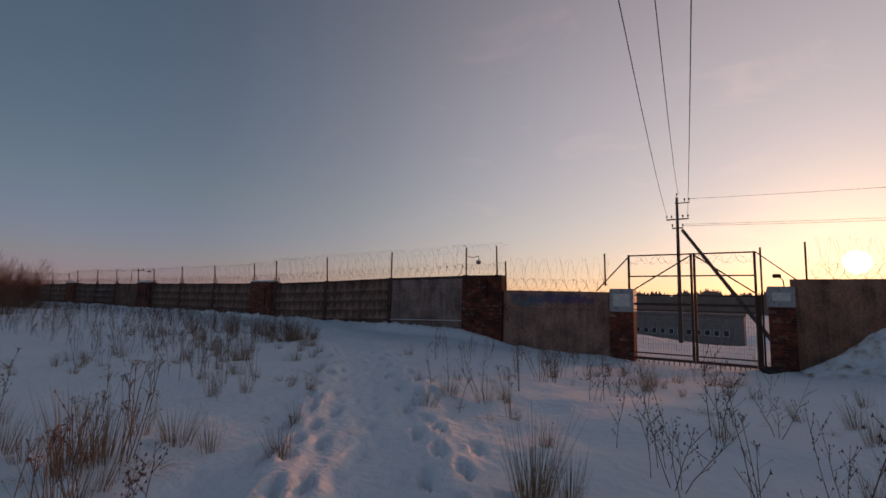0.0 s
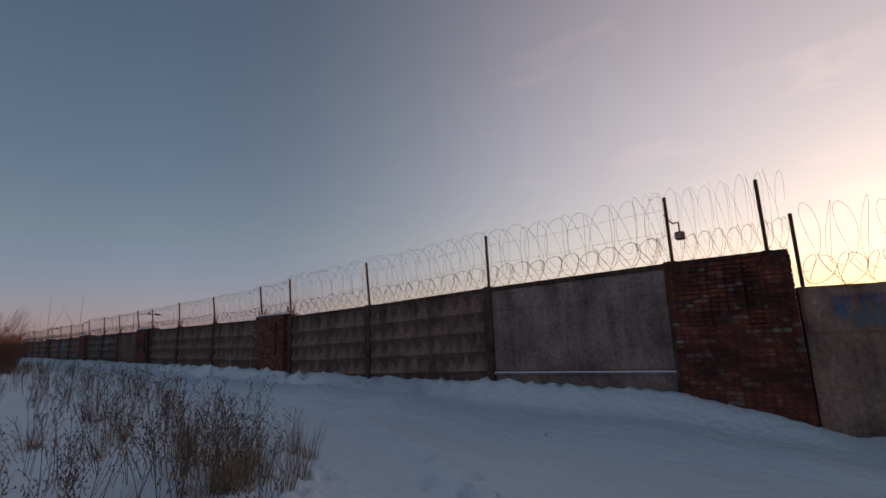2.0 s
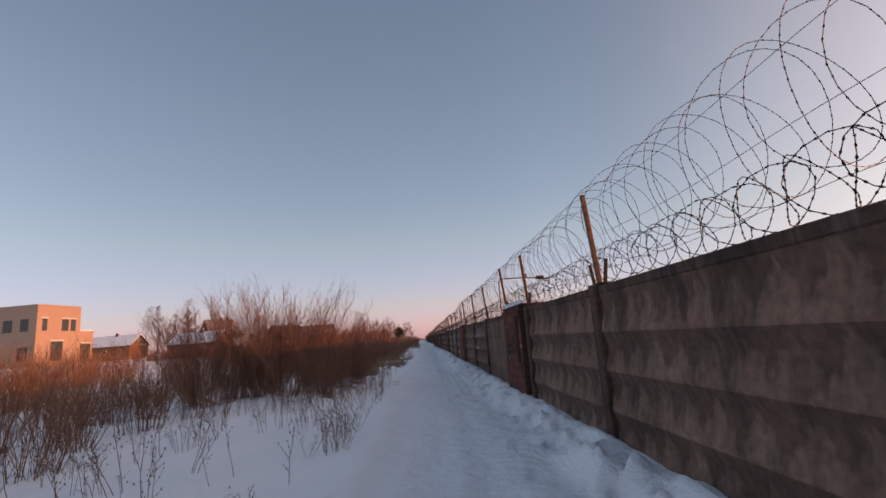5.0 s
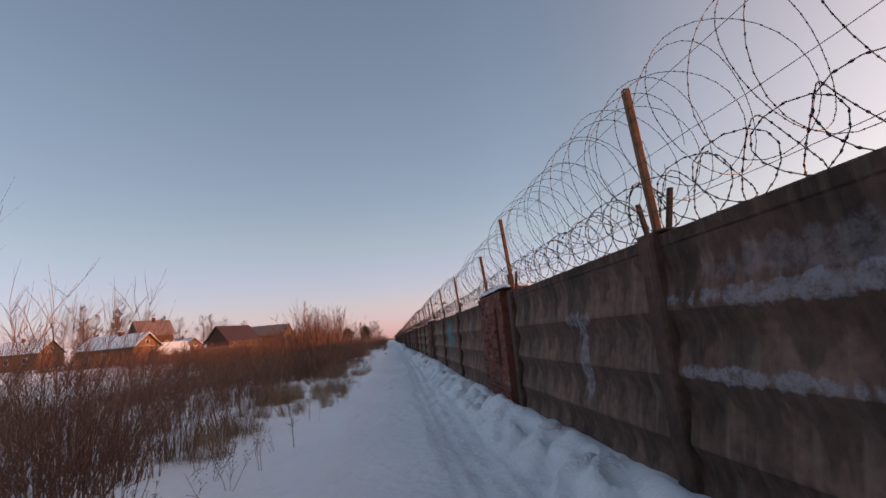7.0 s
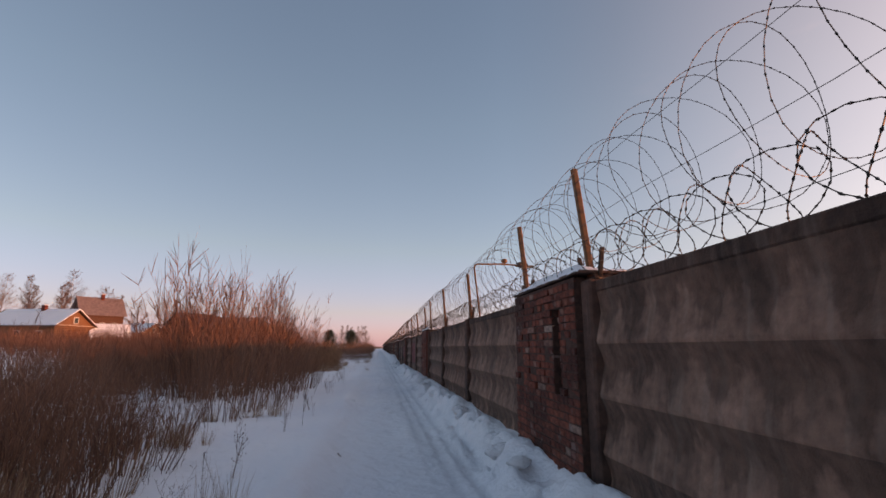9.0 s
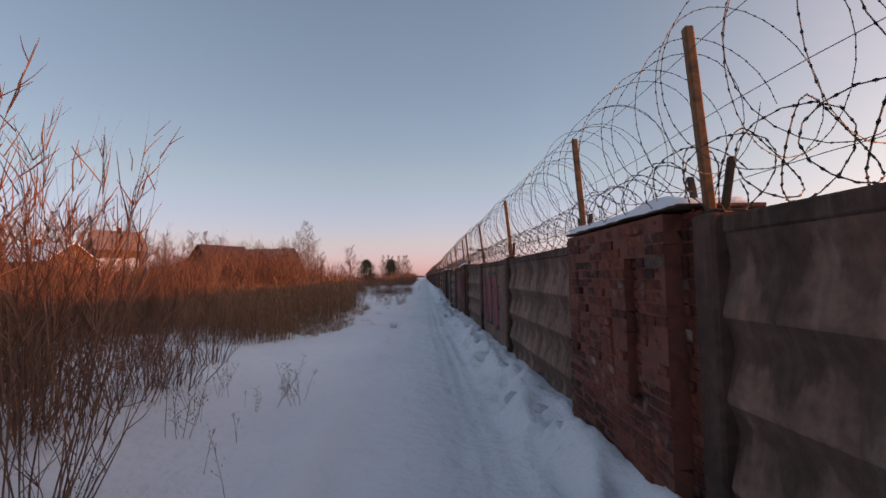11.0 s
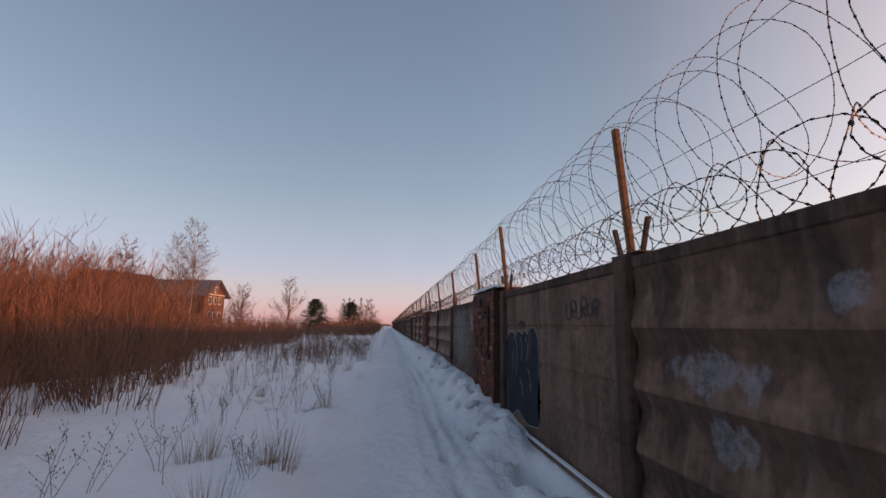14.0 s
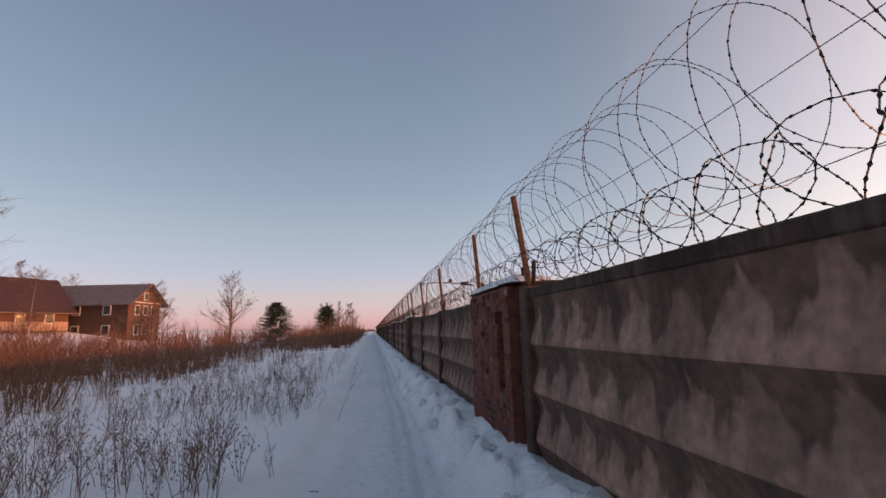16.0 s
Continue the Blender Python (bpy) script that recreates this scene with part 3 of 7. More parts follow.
def along(y0, y1):
    """A pose at the fence's face at y0 whose y axis runs to the face at y1."""
    a = Vector((float(fence_x(y0)), y0, float(fence_top(y0)) - TOP))
    b = Vector((float(fence_x(y1)), y1, float(fence_top(y1)) - TOP))
    d = (b - a).normalized()
    side = Vector((d.y, -d.x, 0)).normalized()
    up = side.cross(d)
    m = Matrix((side, d, up)).transposed().to_4x4()
    m.translation = a
    return m


def as_mesh(bm, name):
    me = bpy.data.meshes.new(name)
    bm.normal_update()
    bm.to_mesh(me)
    bm.free()
    return me


def panel_meshes(length, flat):
    """The parts of a panel: either four rows of sloping facets that jut out to a ledge, the upper edge of each slope
    zigzagging, or the smooth back of such a panel with shallow sunken fields."""
    edge, cells, base_x, h = 0.1, 9, 0.022, 0.455
    out = []
    if flat:
        out.append(("body", as_mesh(box_bm(0.012, 0.16, 0.01, length - 0.01, -0.3, 2.196), "body")))
        for row in range(4):
            zt, zb = 2.19 - h * row, 2.19 - h * (row + 1)
            out.append(("raised_field", as_mesh(box_bm(-0.002, 0.1, 0.05, length - 0.05, zb + 0.02, zt - 0.02, 0.012), "raised_field")))
        out.append(("ledge", as_mesh(box_bm(-0.065, 0.1, 0.02, length - 0.02, 0.3, 0.345, 0.012), "ledge")))
        out.append(("ledge_snow", as_mesh(box_bm(-0.06, -0.004, 0.03, length - 0.03, 0.343, 0.368, 0.01), "ledge_snow")))
    else:
        us, ks = [], []
        pitch = (length - 2 * edge) / cells
        for i in range(cells):
            for f, k in ((0.0, 0.4), (0.5, 0.42)):
                us.append(edge + pitch * (i + f))
                ks.append(k)
        us.append(length - edge)
        ks.append(0.4)
        bm = bmesh.new()
        grid = []
        for u, k in zip(us, ks):
            col = []
            for row in range(4):
                zt, zb = 2.2 - h * row, 2.2 - h * (row + 1)
                top = -0.004 if row == 0 else RIDGE + 0.008
                deep = base_x if k > 0.3 else base_x + 0.35 * (RIDGE - base_x)
                col += [(top, u, zt - 0.002), (top + 0.8 * (deep - top), u, zt - k * h * 0.6), (deep, u, zt - k * h), (deep + 0.35 * (RIDGE - deep), u, zt - h * (k + 0.35 * (0.93 - k))), (RIDGE, u, zb + 0.03), (RIDGE + 0.002, u, zb + 0.012)]
            col += [(base_x, u, 2.2 - 4 * h - 0.03), (base_x, u, -0.3)]
            grid.append([bm.verts.new(p) for p in col])
        for a, b in zip(grid, grid[1:]):
            for j in range(len(a) - 1):
                bm.faces.new((a[j], a[j + 1], b[j + 1], b[j]))
        out.append(("ledged_face", as_mesh(bm, "ledged_face")))
        out.append(("body", as_mesh(box_bm(0.045, 0.16, 0.012, length - 0.012, -0.3, 2.196), "body")))
        for y0, y1 in ((0.01, edge), (length - edge, length - 0.01)):
            out.append(("side_rail", as_mesh(box_bm(-0.006, 0.12, y0, y1, -0.3, 2.196, 0.008), "side_rail")))
    out.append(("top_rail", as_mesh(box_bm(-0.012, 0.17, 0.012, length - 0.012, 2.2, TOP, 0.012), "top_rail")))
    return out


PANEL_SHAPES = {}
TEAL = (0.008, 0.26, 0.25)
PALE_BLUE = (0.36, 0.4, 0.46)
# panels that look different: (flat?, tone, painted patches on the panel)
RIDGE = -0.036
SPECIAL = {
    "0f": (True, (0.36, 0.39, 0.42), ()),
    "2f": (True, (0.24, 0.215, 0.19), ()),
    "2a": (False, (0.22, 0.2, 0.19), ((2.4, 1.8, 1.3, 0.07, PALE_BLUE, 0.5), (3.0, 1.33, 0.8, 0.06, PALE_BLUE, 0.55), (2.3, 1.98, 1.0, 0.13, PALE_BLUE, 0.22), (1.5, 0.87, 0.5, 0.04, PALE_BLUE, 0.35))),
    "2b": (False, (0.22, 0.2, 0.19), ((1.6, 1.75, 0.4, 0.08, PALE_BLUE, 0.4), (1.55, 1.35, 0.12, 0.4, PALE_BLUE, 0.5))),
    "3f": (False, (0.24, 0.21, 0.19), ((2.2, 1.75, 0.1, 0.32, PALE_BLUE, 0.5),)),
    "3a": (False, (0.26, 0.23, 0.21), ((2.4, 1.68, 0.85, 0.5, TEAL, 0.97), (1.55, 1.42, 0.13, 0.14, TEAL, 0.94), (2.6, 1.1, 0.7, 0.16, (0.06, 0.1, 0.16), 0.6))),
    "4f": (False, (0.3, 0.275, 0.25), ((1.9, 1.25, 0.035, 1.1, (0.06, 0.035, 0.028), 0.85),)),
    "4a": (False, (0.28, 0.25, 0.225), ((1.7, 1.1, 0.12, 0.8, (0.22, 0.09, 0.05), 0.55), (3.1, 0.9, 0.1, 0.5, (0.2, 0.085, 0.05), 0.45))),
    "5a": (True, (0.28, 0.25, 0.23), ()),
    "5b": (False, (0.28, 0.26, 0.24), ()),
    "6f": (True, (0.17, 0.155, 0.145), ()),
    "6a": (False, (0.26, 0.23, 0.21), ((3.05, 1.48, 0.42, 0.14, PALE_BLUE, 0.42), (2.95, 1.12, 0.22, 0.14, PALE_BLUE, 0.42), (2.15, 1.9, 0.1, 0.1, PALE_BLUE, 0.42))),
    "6b": (True, (0.27, 0.24, 0.215), ()),
    "7f": (True, (0.2, 0.18, 0.165), ((0.78, 1.85, 0.24, 0.24, PALE_BLUE, 0.55), (2.6, 1.5, 1.2, 0.7, (0.24, 0.29, 0.26), 0.55))),
    "7a": (False, (0.41, 0.385, 0.37), ()),
    "7b": (False, (0.42, 0.39, 0.37), ()),
    "8a": (False, (0.38, 0.35, 0.33), ()),
    "8f": (False, (0.32, 0.295, 0.28), ()),
}


def build_panels():
    for k in range(0, LAST):
        ends = [("f", "a"), ("a", "b"), ("b", "n")]
        for s, e in ends:
            y0 = min(post_y(k, s), k * BAY) if s == "f" else post_y(k, s)
            y1 = post_y(k + 1, "n") if e == "n" else post_y(k, e)
            flat, tone, paints = SPECIAL.get(f"{k}{s}", (False, None, ()))
            length = round(y1 - y0, 2)
            key = (length, flat)
            if key not in PANEL_SHAPES:
                PANEL_SHAPES[key] = panel_meshes(length, flat)
            mat = mat_concrete("concrete_painted" if paints else "concrete_panel", tone, paints, ledges=not flat, grime_shade_mix=0.85 if k >= 7 else 0.6) if tone else CONCRETE
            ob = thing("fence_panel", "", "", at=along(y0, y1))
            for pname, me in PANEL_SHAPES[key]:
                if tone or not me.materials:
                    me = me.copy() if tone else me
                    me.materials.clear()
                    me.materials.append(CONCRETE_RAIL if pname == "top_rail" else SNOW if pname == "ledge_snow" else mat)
                p = new(pname, me)
                p.parent = ob
            label = "weathered grey concrete fence panel with four ledged rows"
            if flat:
                label = "smooth weathered grey concrete fence panel"
            if k == 3 and s == "a":
                label = "grey concrete fence panel with a faded teal paint blot"
            elif paints:
                label = "dark concrete fence panel smeared with pale paint"
            tagged(ob, label, "fence panel", "fence panels")


def build_concrete_posts():
    bm = box_bm(-0.07, 0.2, -0.1, 0.1, -0.35, TOP + 0.02, 0.018)
    first = part("concrete_post", bm, CONCRETE_POST)
    tagged(first, "dark stained concrete post between fence panels", "fence post", "concrete posts")
    spots = [(k, s) for k in range(0, LAST) for s in ("a", "b", "n") if (k, s) != (0, "n")] + [(0, "f")]
    for i, (k, s) in enumerate(spots):
        y = post_y(k, s) - (0.05 if s == "n" else 0.0)
        m = Matrix.Translation((float(fence_x(y)), y, float(fence_top(y)) - TOP))
        if i == 0:
            first.matrix_basis = m
        else:
            copy_thing(first, m)


def build_wire_posts():
    root = thing("wire_post", "rusty steel post holding razor wire on the fence", "wire post", "wire posts")
    bm = box_bm(-0.029, 0.029, -0.029, 0.029, -0.06, 1.09, 0.01)
    for v in bm.verts:
        v.co.x -= 0.09 * v.co.z
    part("post", bm, RUST, root)
    part("base_plate", box_bm(-0.07, 0.09, -0.2, 0.2, -0.004, 0.012, 0.004), DARK_STEEL, root)
    for s in (-1, 1):
        bm = box_bm(-0.02, 0.02, -0.016, 0.016, 0.0, 0.27, 0.005)
        for v in bm.verts:
            v.co.y += s * (0.15 + 0.34 * v.co.z)
        part("bracket_arm", bm, DARK_STEEL, root, "dark steel bracket arm")
    bare_root = []

    def bare(m):
        if not bare_root:
            r = thing("bare_wire_post", "thin dark steel post holding razor wire", "wire post", "bare wire posts", m)
            bm = box_bm(-0.028, 0.028, -0.028, 0.028, -0.06, 1.22, 0.008)
            for v in bm.verts:
                v.co.x -= 0.07 * v.co.z
            part("post", bm, DARK_STEEL, r)
            part("base_plate", box_bm(-0.06, 0.06, -0.07, 0.07, -0.004, 0.01, 0.003), DARK_STEEL, r)
            bare_root.append(r)
        else:
            copy_thing(bare_root[0], m).matrix_basis = m

    rng = random.Random(5)
    spots = [(k, s) for k in range(0, LAST) for s in ("n", "f", "a", "b")]
    first = True
    for k, s in spots:
        if (k, s) == (0, "n"):
            continue
        y = post_y(k, s) + (0.06 if s == "n" else -0.04 if s == "f" else 0.0)
        x = float(fence_x(y)) + 0.06
        m = Matrix.Translation((x, y, float(fence_top(y)) + 0.022)) @ pose(0, 0, 0, rng.uniform(-1.5, 1.5), rng.uniform(-1.5, 1.5), rng.uniform(-6, 6))
        m = m @ Matrix.Diagonal((1, 1, POST_H.get(f"{k}{s}", 1.09) / (1.22 if k == 0 else 1.09), 1))
        if k == 0:
            bare(m)
        elif first:
            root.matrix_basis = m
            first = False
        else:
            copy_thing(root, m).matrix_basis = m


def coil(tubes, length, radius, pitch, cx, cz, seed, seg, thick, barbs, swing=0.3, size=1.0, spacing=0.06):
    rng = random.Random(seed)
    turns = length / pitch
    n = int(turns * seg)
    ph = rng.uniform(0, 6.28)
    pts = []
    for i in range(n + 1):
        th = 2 * math.pi * i / seg
        loop = i / seg
        r = radius * (1 + 0.07 * math.sin(loop * 2.3 + seed) + 0.04 * math.sin(loop * 5.1 + 2 * seed))
        y = length * i / n + swing * pitch * math.sin(1.5 * th + ph) + 0.1 * pitch * math.sin(loop * 1.7 + seed)
        sag = 0.03 * math.sin(math.pi * i / n)
        pts.append((cx + r * math.cos(th) * 0.92 + 0.02 * math.sin(loop * 3), y, cz + r * math.sin(th) - sag))
    tubes.tube(pts, thick, 3)
    if barbs:
        since, want = 0.0, spacing
        for a, b in zip(pts, pts[1:]):
            a, b = Vector(a), Vector(b)
            d = b - a
            l = d.length
            since += l
            while since > want:
                since -= want
                p = b - d * (since / l)
                t = d.normalized()
                s1 = t.cross(Vector((rng.uniform(-1, 1), rng.uniform(-1, 1), rng.uniform(-1, 1)))).normalized()
                s2 = t.cross(s1)
                for s in (s1, s2):
                    tubes.quad(p - t * 0.022 * size, p - s * 0.008 * size, p + t * 0.022 * size, p + s * 0.008 * size)


def build_wire():
    variants = {}
    for i in range(3):
        big, small = Tubes(), Tubes()
        coil(big, 4.0, 0.45, 0.25, 0.03, 0.655, 11 + i, 26, 0.0025, True, 0.3, 0.62, 0.055)
        coil(small, 4.0, 0.2, 0.2, 0.05, 0.22, 31 + i, 14, 0.0036, True, 0.5, 0.95, 0.06)
        variants["bay", i] = (big, small)
    for i in range(2):
        big, small = Tubes(), Tubes()
        coil(big, PIER, 0.45, 0.25, 0.03, 0.655, 51 + i, 26, 0.0025, True, 0.3, 0.62, 0.055)
        coil(small, PIER, 0.2, 0.2, 0.05, 0.26, 61 + i, 14, 0.0036, True, 0.5, 0.95, 0.06)
        variants["pier", i] = (big, small)
    big, small = Tubes(), Tubes()
    coil(big, 4.0, 0.42, 0.5, 0.03, 0.62, 71, 12, 0.006, False)
    coil(small, 4.0, 0.2, 0.3, 0.05, 0.22, 81, 8, 0.006, False)
    variants["far", 0] = (big, small)
    masters = {}

    def place(key, y0, y1, rise):
        m = along(y0, y1) @ Matrix.Translation((0, 0, TOP)) @ Matrix.Diagonal((1, 1, rise, 1))
        if key not in masters:
            b, s = variants[key]
            root = thing("razor_wire_coil", "tangled razor wire coils above the concrete fence", "razor wire", "razor wire coils", m)
            b.link("large_coil", WIRE, root)
            s.link("small_coil", WIRE, root, "tighter lower coil")
            masters[key] = root
        else:
            copy_thing(masters[key], m).matrix_basis = m

    for k in range(0, LAST):
        far = k > 11
        for j, (s, e) in enumerate((("f", "a"), ("a", "b"), ("b", "n"))):
            y0 = post_y(k, s)
            y1 = post_y(k + 1, "n") if e == "n" else post_y(k, e)
            ends = (f"{k}{s}", f"{k + 1}n" if e == "n" else f"{k}{e}")
            place(("far", 0) if far else ("bay", (k * 2 + j) % 3), y0, y1, sum(POST_H.get(q, 1.09) for q in ends) / (2.0 if k == 0 else 2.18))
        if k > 0:
            place(("pier", k % 2), k * BAY - PIER, k * BAY, (POST_H.get(f"{k}n", 1.09) + POST_H.get(f"{k}f", 1.09)) / 2.18)
    # two straight strands through the coils, one length for each run between piers
    for k in range(0, 14):
        t = Tubes()
        rng = random.Random(k)
        for zz, xx in ((0.15, 0.0), (0.55, -0.03), (0.98, -0.06)):
            pts = []
            for i in range(29):
                y = k * BAY + BAY * i / 28
                pts.append((float(fence_x(y)) + xx, y, float(fence_top(y)) + zz + 0.02 * math.sin(i * math.pi / 3.5 + rng.uniform(0, 0.4))))
            t.tube(pts, 0.0024, 3)
        tagged(t.link("tension_wire", WIRE), "thin steel strands stretched through the coils", "wire", "tension wires")


def brick_meshes():
    out = {}
    for name, ly in (("stretcher", 0.25), ("header", 0.12)):
        for kind in range(5):
            bm = box_bm(0.0, 0.12, 0.0, ly, 0.0, 0.063, 0.0)
            rng = random.Random(kind * 7 + len(name))
            for v in bm.verts:
                v.co += Vector((rng.uniform(-0.003, 0.005), rng.uniform(-0.004, 0.004), rng.uniform(-0.003, 0.003)))
            me = bpy.data.meshes.new("brick")
            bm.normal_update()
            bm.to_mesh(me)
            bm.free()
            me.materials.append(BRICK)
            out[name, kind] = me
    return out


def snow_cap(x0, x1, y0, y1, z, thick, parent, seed):
    nx, ny = 7, 22
    v, f = [], []
    for j in range(ny + 1):
        for i in range(nx + 1):
            a, b = i / nx, j / ny
            x = x0 + (x1 - x0) * a
            y = y0 + (y1 - y0) * b
            e = min(1.0, 5 * a, 5 * (1 - a), 8 * b, 8 * (1 - b))
            n = 0.5 + 0.5 * float(lumps(np.array([x * 3.0 + seed * 3.1]), np.array([y * 2.2 + seed]), 2)[0])
            h = thick * math.sqrt(max(0, e)) * (0.55 + 0.75 * n)
            v.append((x + 0.02 * math.sin(y * 9 + seed) * (a < 0.1), y, z + h))
    m = len(v)
    v += [(p[0], p[1], z - 0.004) for p in v]
    w = nx + 1
    for j in range(ny):
        for i in range(nx):
            q = j * w + i
            f.append((q, q + 1, q + w + 1, q + w))
    rim = [i for i in range(w)] + [j * w + nx for j in range(1, ny + 1)] + [ny * w + i for i in range(nx - 1, -1, -1)] + [j * w for j in range(ny - 1, 0, -1)]
    for a, b in zip(rim, rim[1:] + rim[:1]):
        f.append((b, a, a + m, b + m))
    return link_mesh("snow_cap", v, f, SNOW, parent, "rounded cap of snow", smooth=True)


def build_pier(k, meshes, near=True):
    y0, y1 = k * BAY - PIER + 0.06, k * BAY - 0.02
    if k == 0:
        y0, y1 = -1.8, 0.05
    m = along(y0, y1)
    w = y1 - y0
    rng = random.Random(100 + k)
    root = thing("brick_pier", "crumbling red brick pier capped with snow in the concrete fence", "brick pier", "brick piers", m)
    # mortar core with the chased slots left open
    slot = 0.62 + rng.uniform(-0.08, 0.08)
    slot_z = rng.uniform(0.95, 1.25)
    bottom = -0.55 if k == 0 else -0.2
    crest = TOP + 0.02 if k == 0 else TOP + 0.08
    smeared = k in (1, 3, 5, 8)
    fr, back, top = -0.1265 if smeared else -0.121, 0.4, crest - 0.02
    near_edge = 0.2 if k > 0 else 0.02
    pieces = [(fr, near_edge, slot - 0.11, bottom, top), (fr, slot + 0.11, w - 0.02, bottom, top), (fr, slot - 0.11, slot + 0.11, bottom, slot_z), (-0.04, slot - 0.11, slot + 0.11, slot_z, TOP - 0.2), (fr, slot - 0.11, slot + 0.11, TOP - 0.2, top)]
    if k > 0:
        pieces += [(0.004, 0.02, near_edge, 0.2, top), (fr, 0.02, near_edge, bottom, 0.2)]
    for x0, a, b, z0, z1 in pieces:
        part("mortar_core", box_bm(x0, back, a, b, z0, z1), SMEARED if smeared else MORTAR, root)
    if k > 0:
        bm = box_bm(-0.135, 0.43, 0.03, w + 0.005, TOP + 0.08, TOP + 0.1, 0.006)
        for v in bm.verts:
            v.co.z += rng.uniform(-0.012, 0.012)
        part("cap_slab", bm, CONCRETE_POST, root, "dark concrete cap slab")
        snow_cap(-0.145, 0.44, 0.06, w + 0.02, TOP + 0.096, 0.1, root, k)
    rows = int((crest - bottom) / 0.077)
    joined_v, joined_f = [], []
    for r in range(rows):
        z = bottom + 0.077 * r
        y = 0.0
        course = r % 2
        pattern = "header" if (r % 2 == 0) else "stretcher"
        first = True
        while y < w - 0.05:
            ly = 0.12 if (pattern == "header" or (first and course)) else 0.25
            name = "header" if ly < 0.2 else "stretcher"
            if y + ly > w:
                ly, name = 0.12, "header"
                if y + ly > w + 0.03:
                    break
            first = False
            cuts = ([0.2] if k > 0 and z > 0.2 else []) + ([slot - 0.11, slot + 0.11] if slot_z < z < TOP - 0.2 else [])
            for c in cuts:
                if y < c < y + ly + 0.02:
                    ly = c - y - 0.008
                    name = "header" if ly < 0.2 else "stretcher"
            if ly < 0.03:
                y += ly + 0.008
                continue
            mid = y + ly / 2
            in_slot = (abs(mid - slot) < 0.11 and z > slot_z and z < TOP - 0.2) or (mid < 0.2 and z > 0.2 and k > 0)
            if k == 0 and r == rows - 1 and rng.random() < 0.55:
                y += ly + 0.011
                continue
            knocked = rng.random() < (0.2 if z > 1.25 else 0.03)
            if k == 0 and abs(mid - 0.95) < 0.2 and 1.1 < z < 1.3:
                knocked = True
            rough = z > 1.25
            dx = -0.13 + (rng.uniform(-0.012, 0.008) if rough else rng.uniform(-0.002, 0.003))
            if k == 0 and abs(mid - 0.95) < 0.45 and z > 1.0 and not (abs(mid - 0.95) < 0.25 and z < 1.35):
                dx -= 0.055
            if in_slot:
                dx += 0.12 if mid < 0.2 else 0.07
            elif knocked:
                if rng.random() < 0.05:
                    y += ly + 0.011
                    continue
                dx += rng.uniform(0.004, 0.012)
            elif rough and rng.random() < 0.12:
                dx -= rng.uniform(0.008, 0.025)
            if near:
                ob = new("brick", meshes[name, rng.randint(0, 4)])
                ob.parent = root
                ob.scale = (1, ly / (0.12 if name == "header" else 0.25), 1)
                ob.location = (dx, y, z + rng.uniform(-0.003, 0.003))
                ob.rotation_euler = (rng.uniform(-0.012, 0.012), 0, rng.uniform(-0.02, 0.02) if rough else rng.uniform(-0.006, 0.006))
            else:
                b = len(joined_v)
                x1 = dx + 0.12
                joined_v += [(xx, yy, zz) for xx in (dx, x1) for yy in (y, y + ly) for zz in (z, z + 0.063)]
                joined_f += [tuple(b + i for i in q) for q in ((0, 1, 3, 2), (4, 6, 7, 5), (0, 4, 5, 1), (2, 3, 7, 6), (0, 2, 6, 4), (1, 5, 7, 3))]
            y += ly + 0.011
    if not near:
        tagged(link_mesh("brickwork", joined_v, joined_f, BRICK_ROWS, root), kind="stuff")


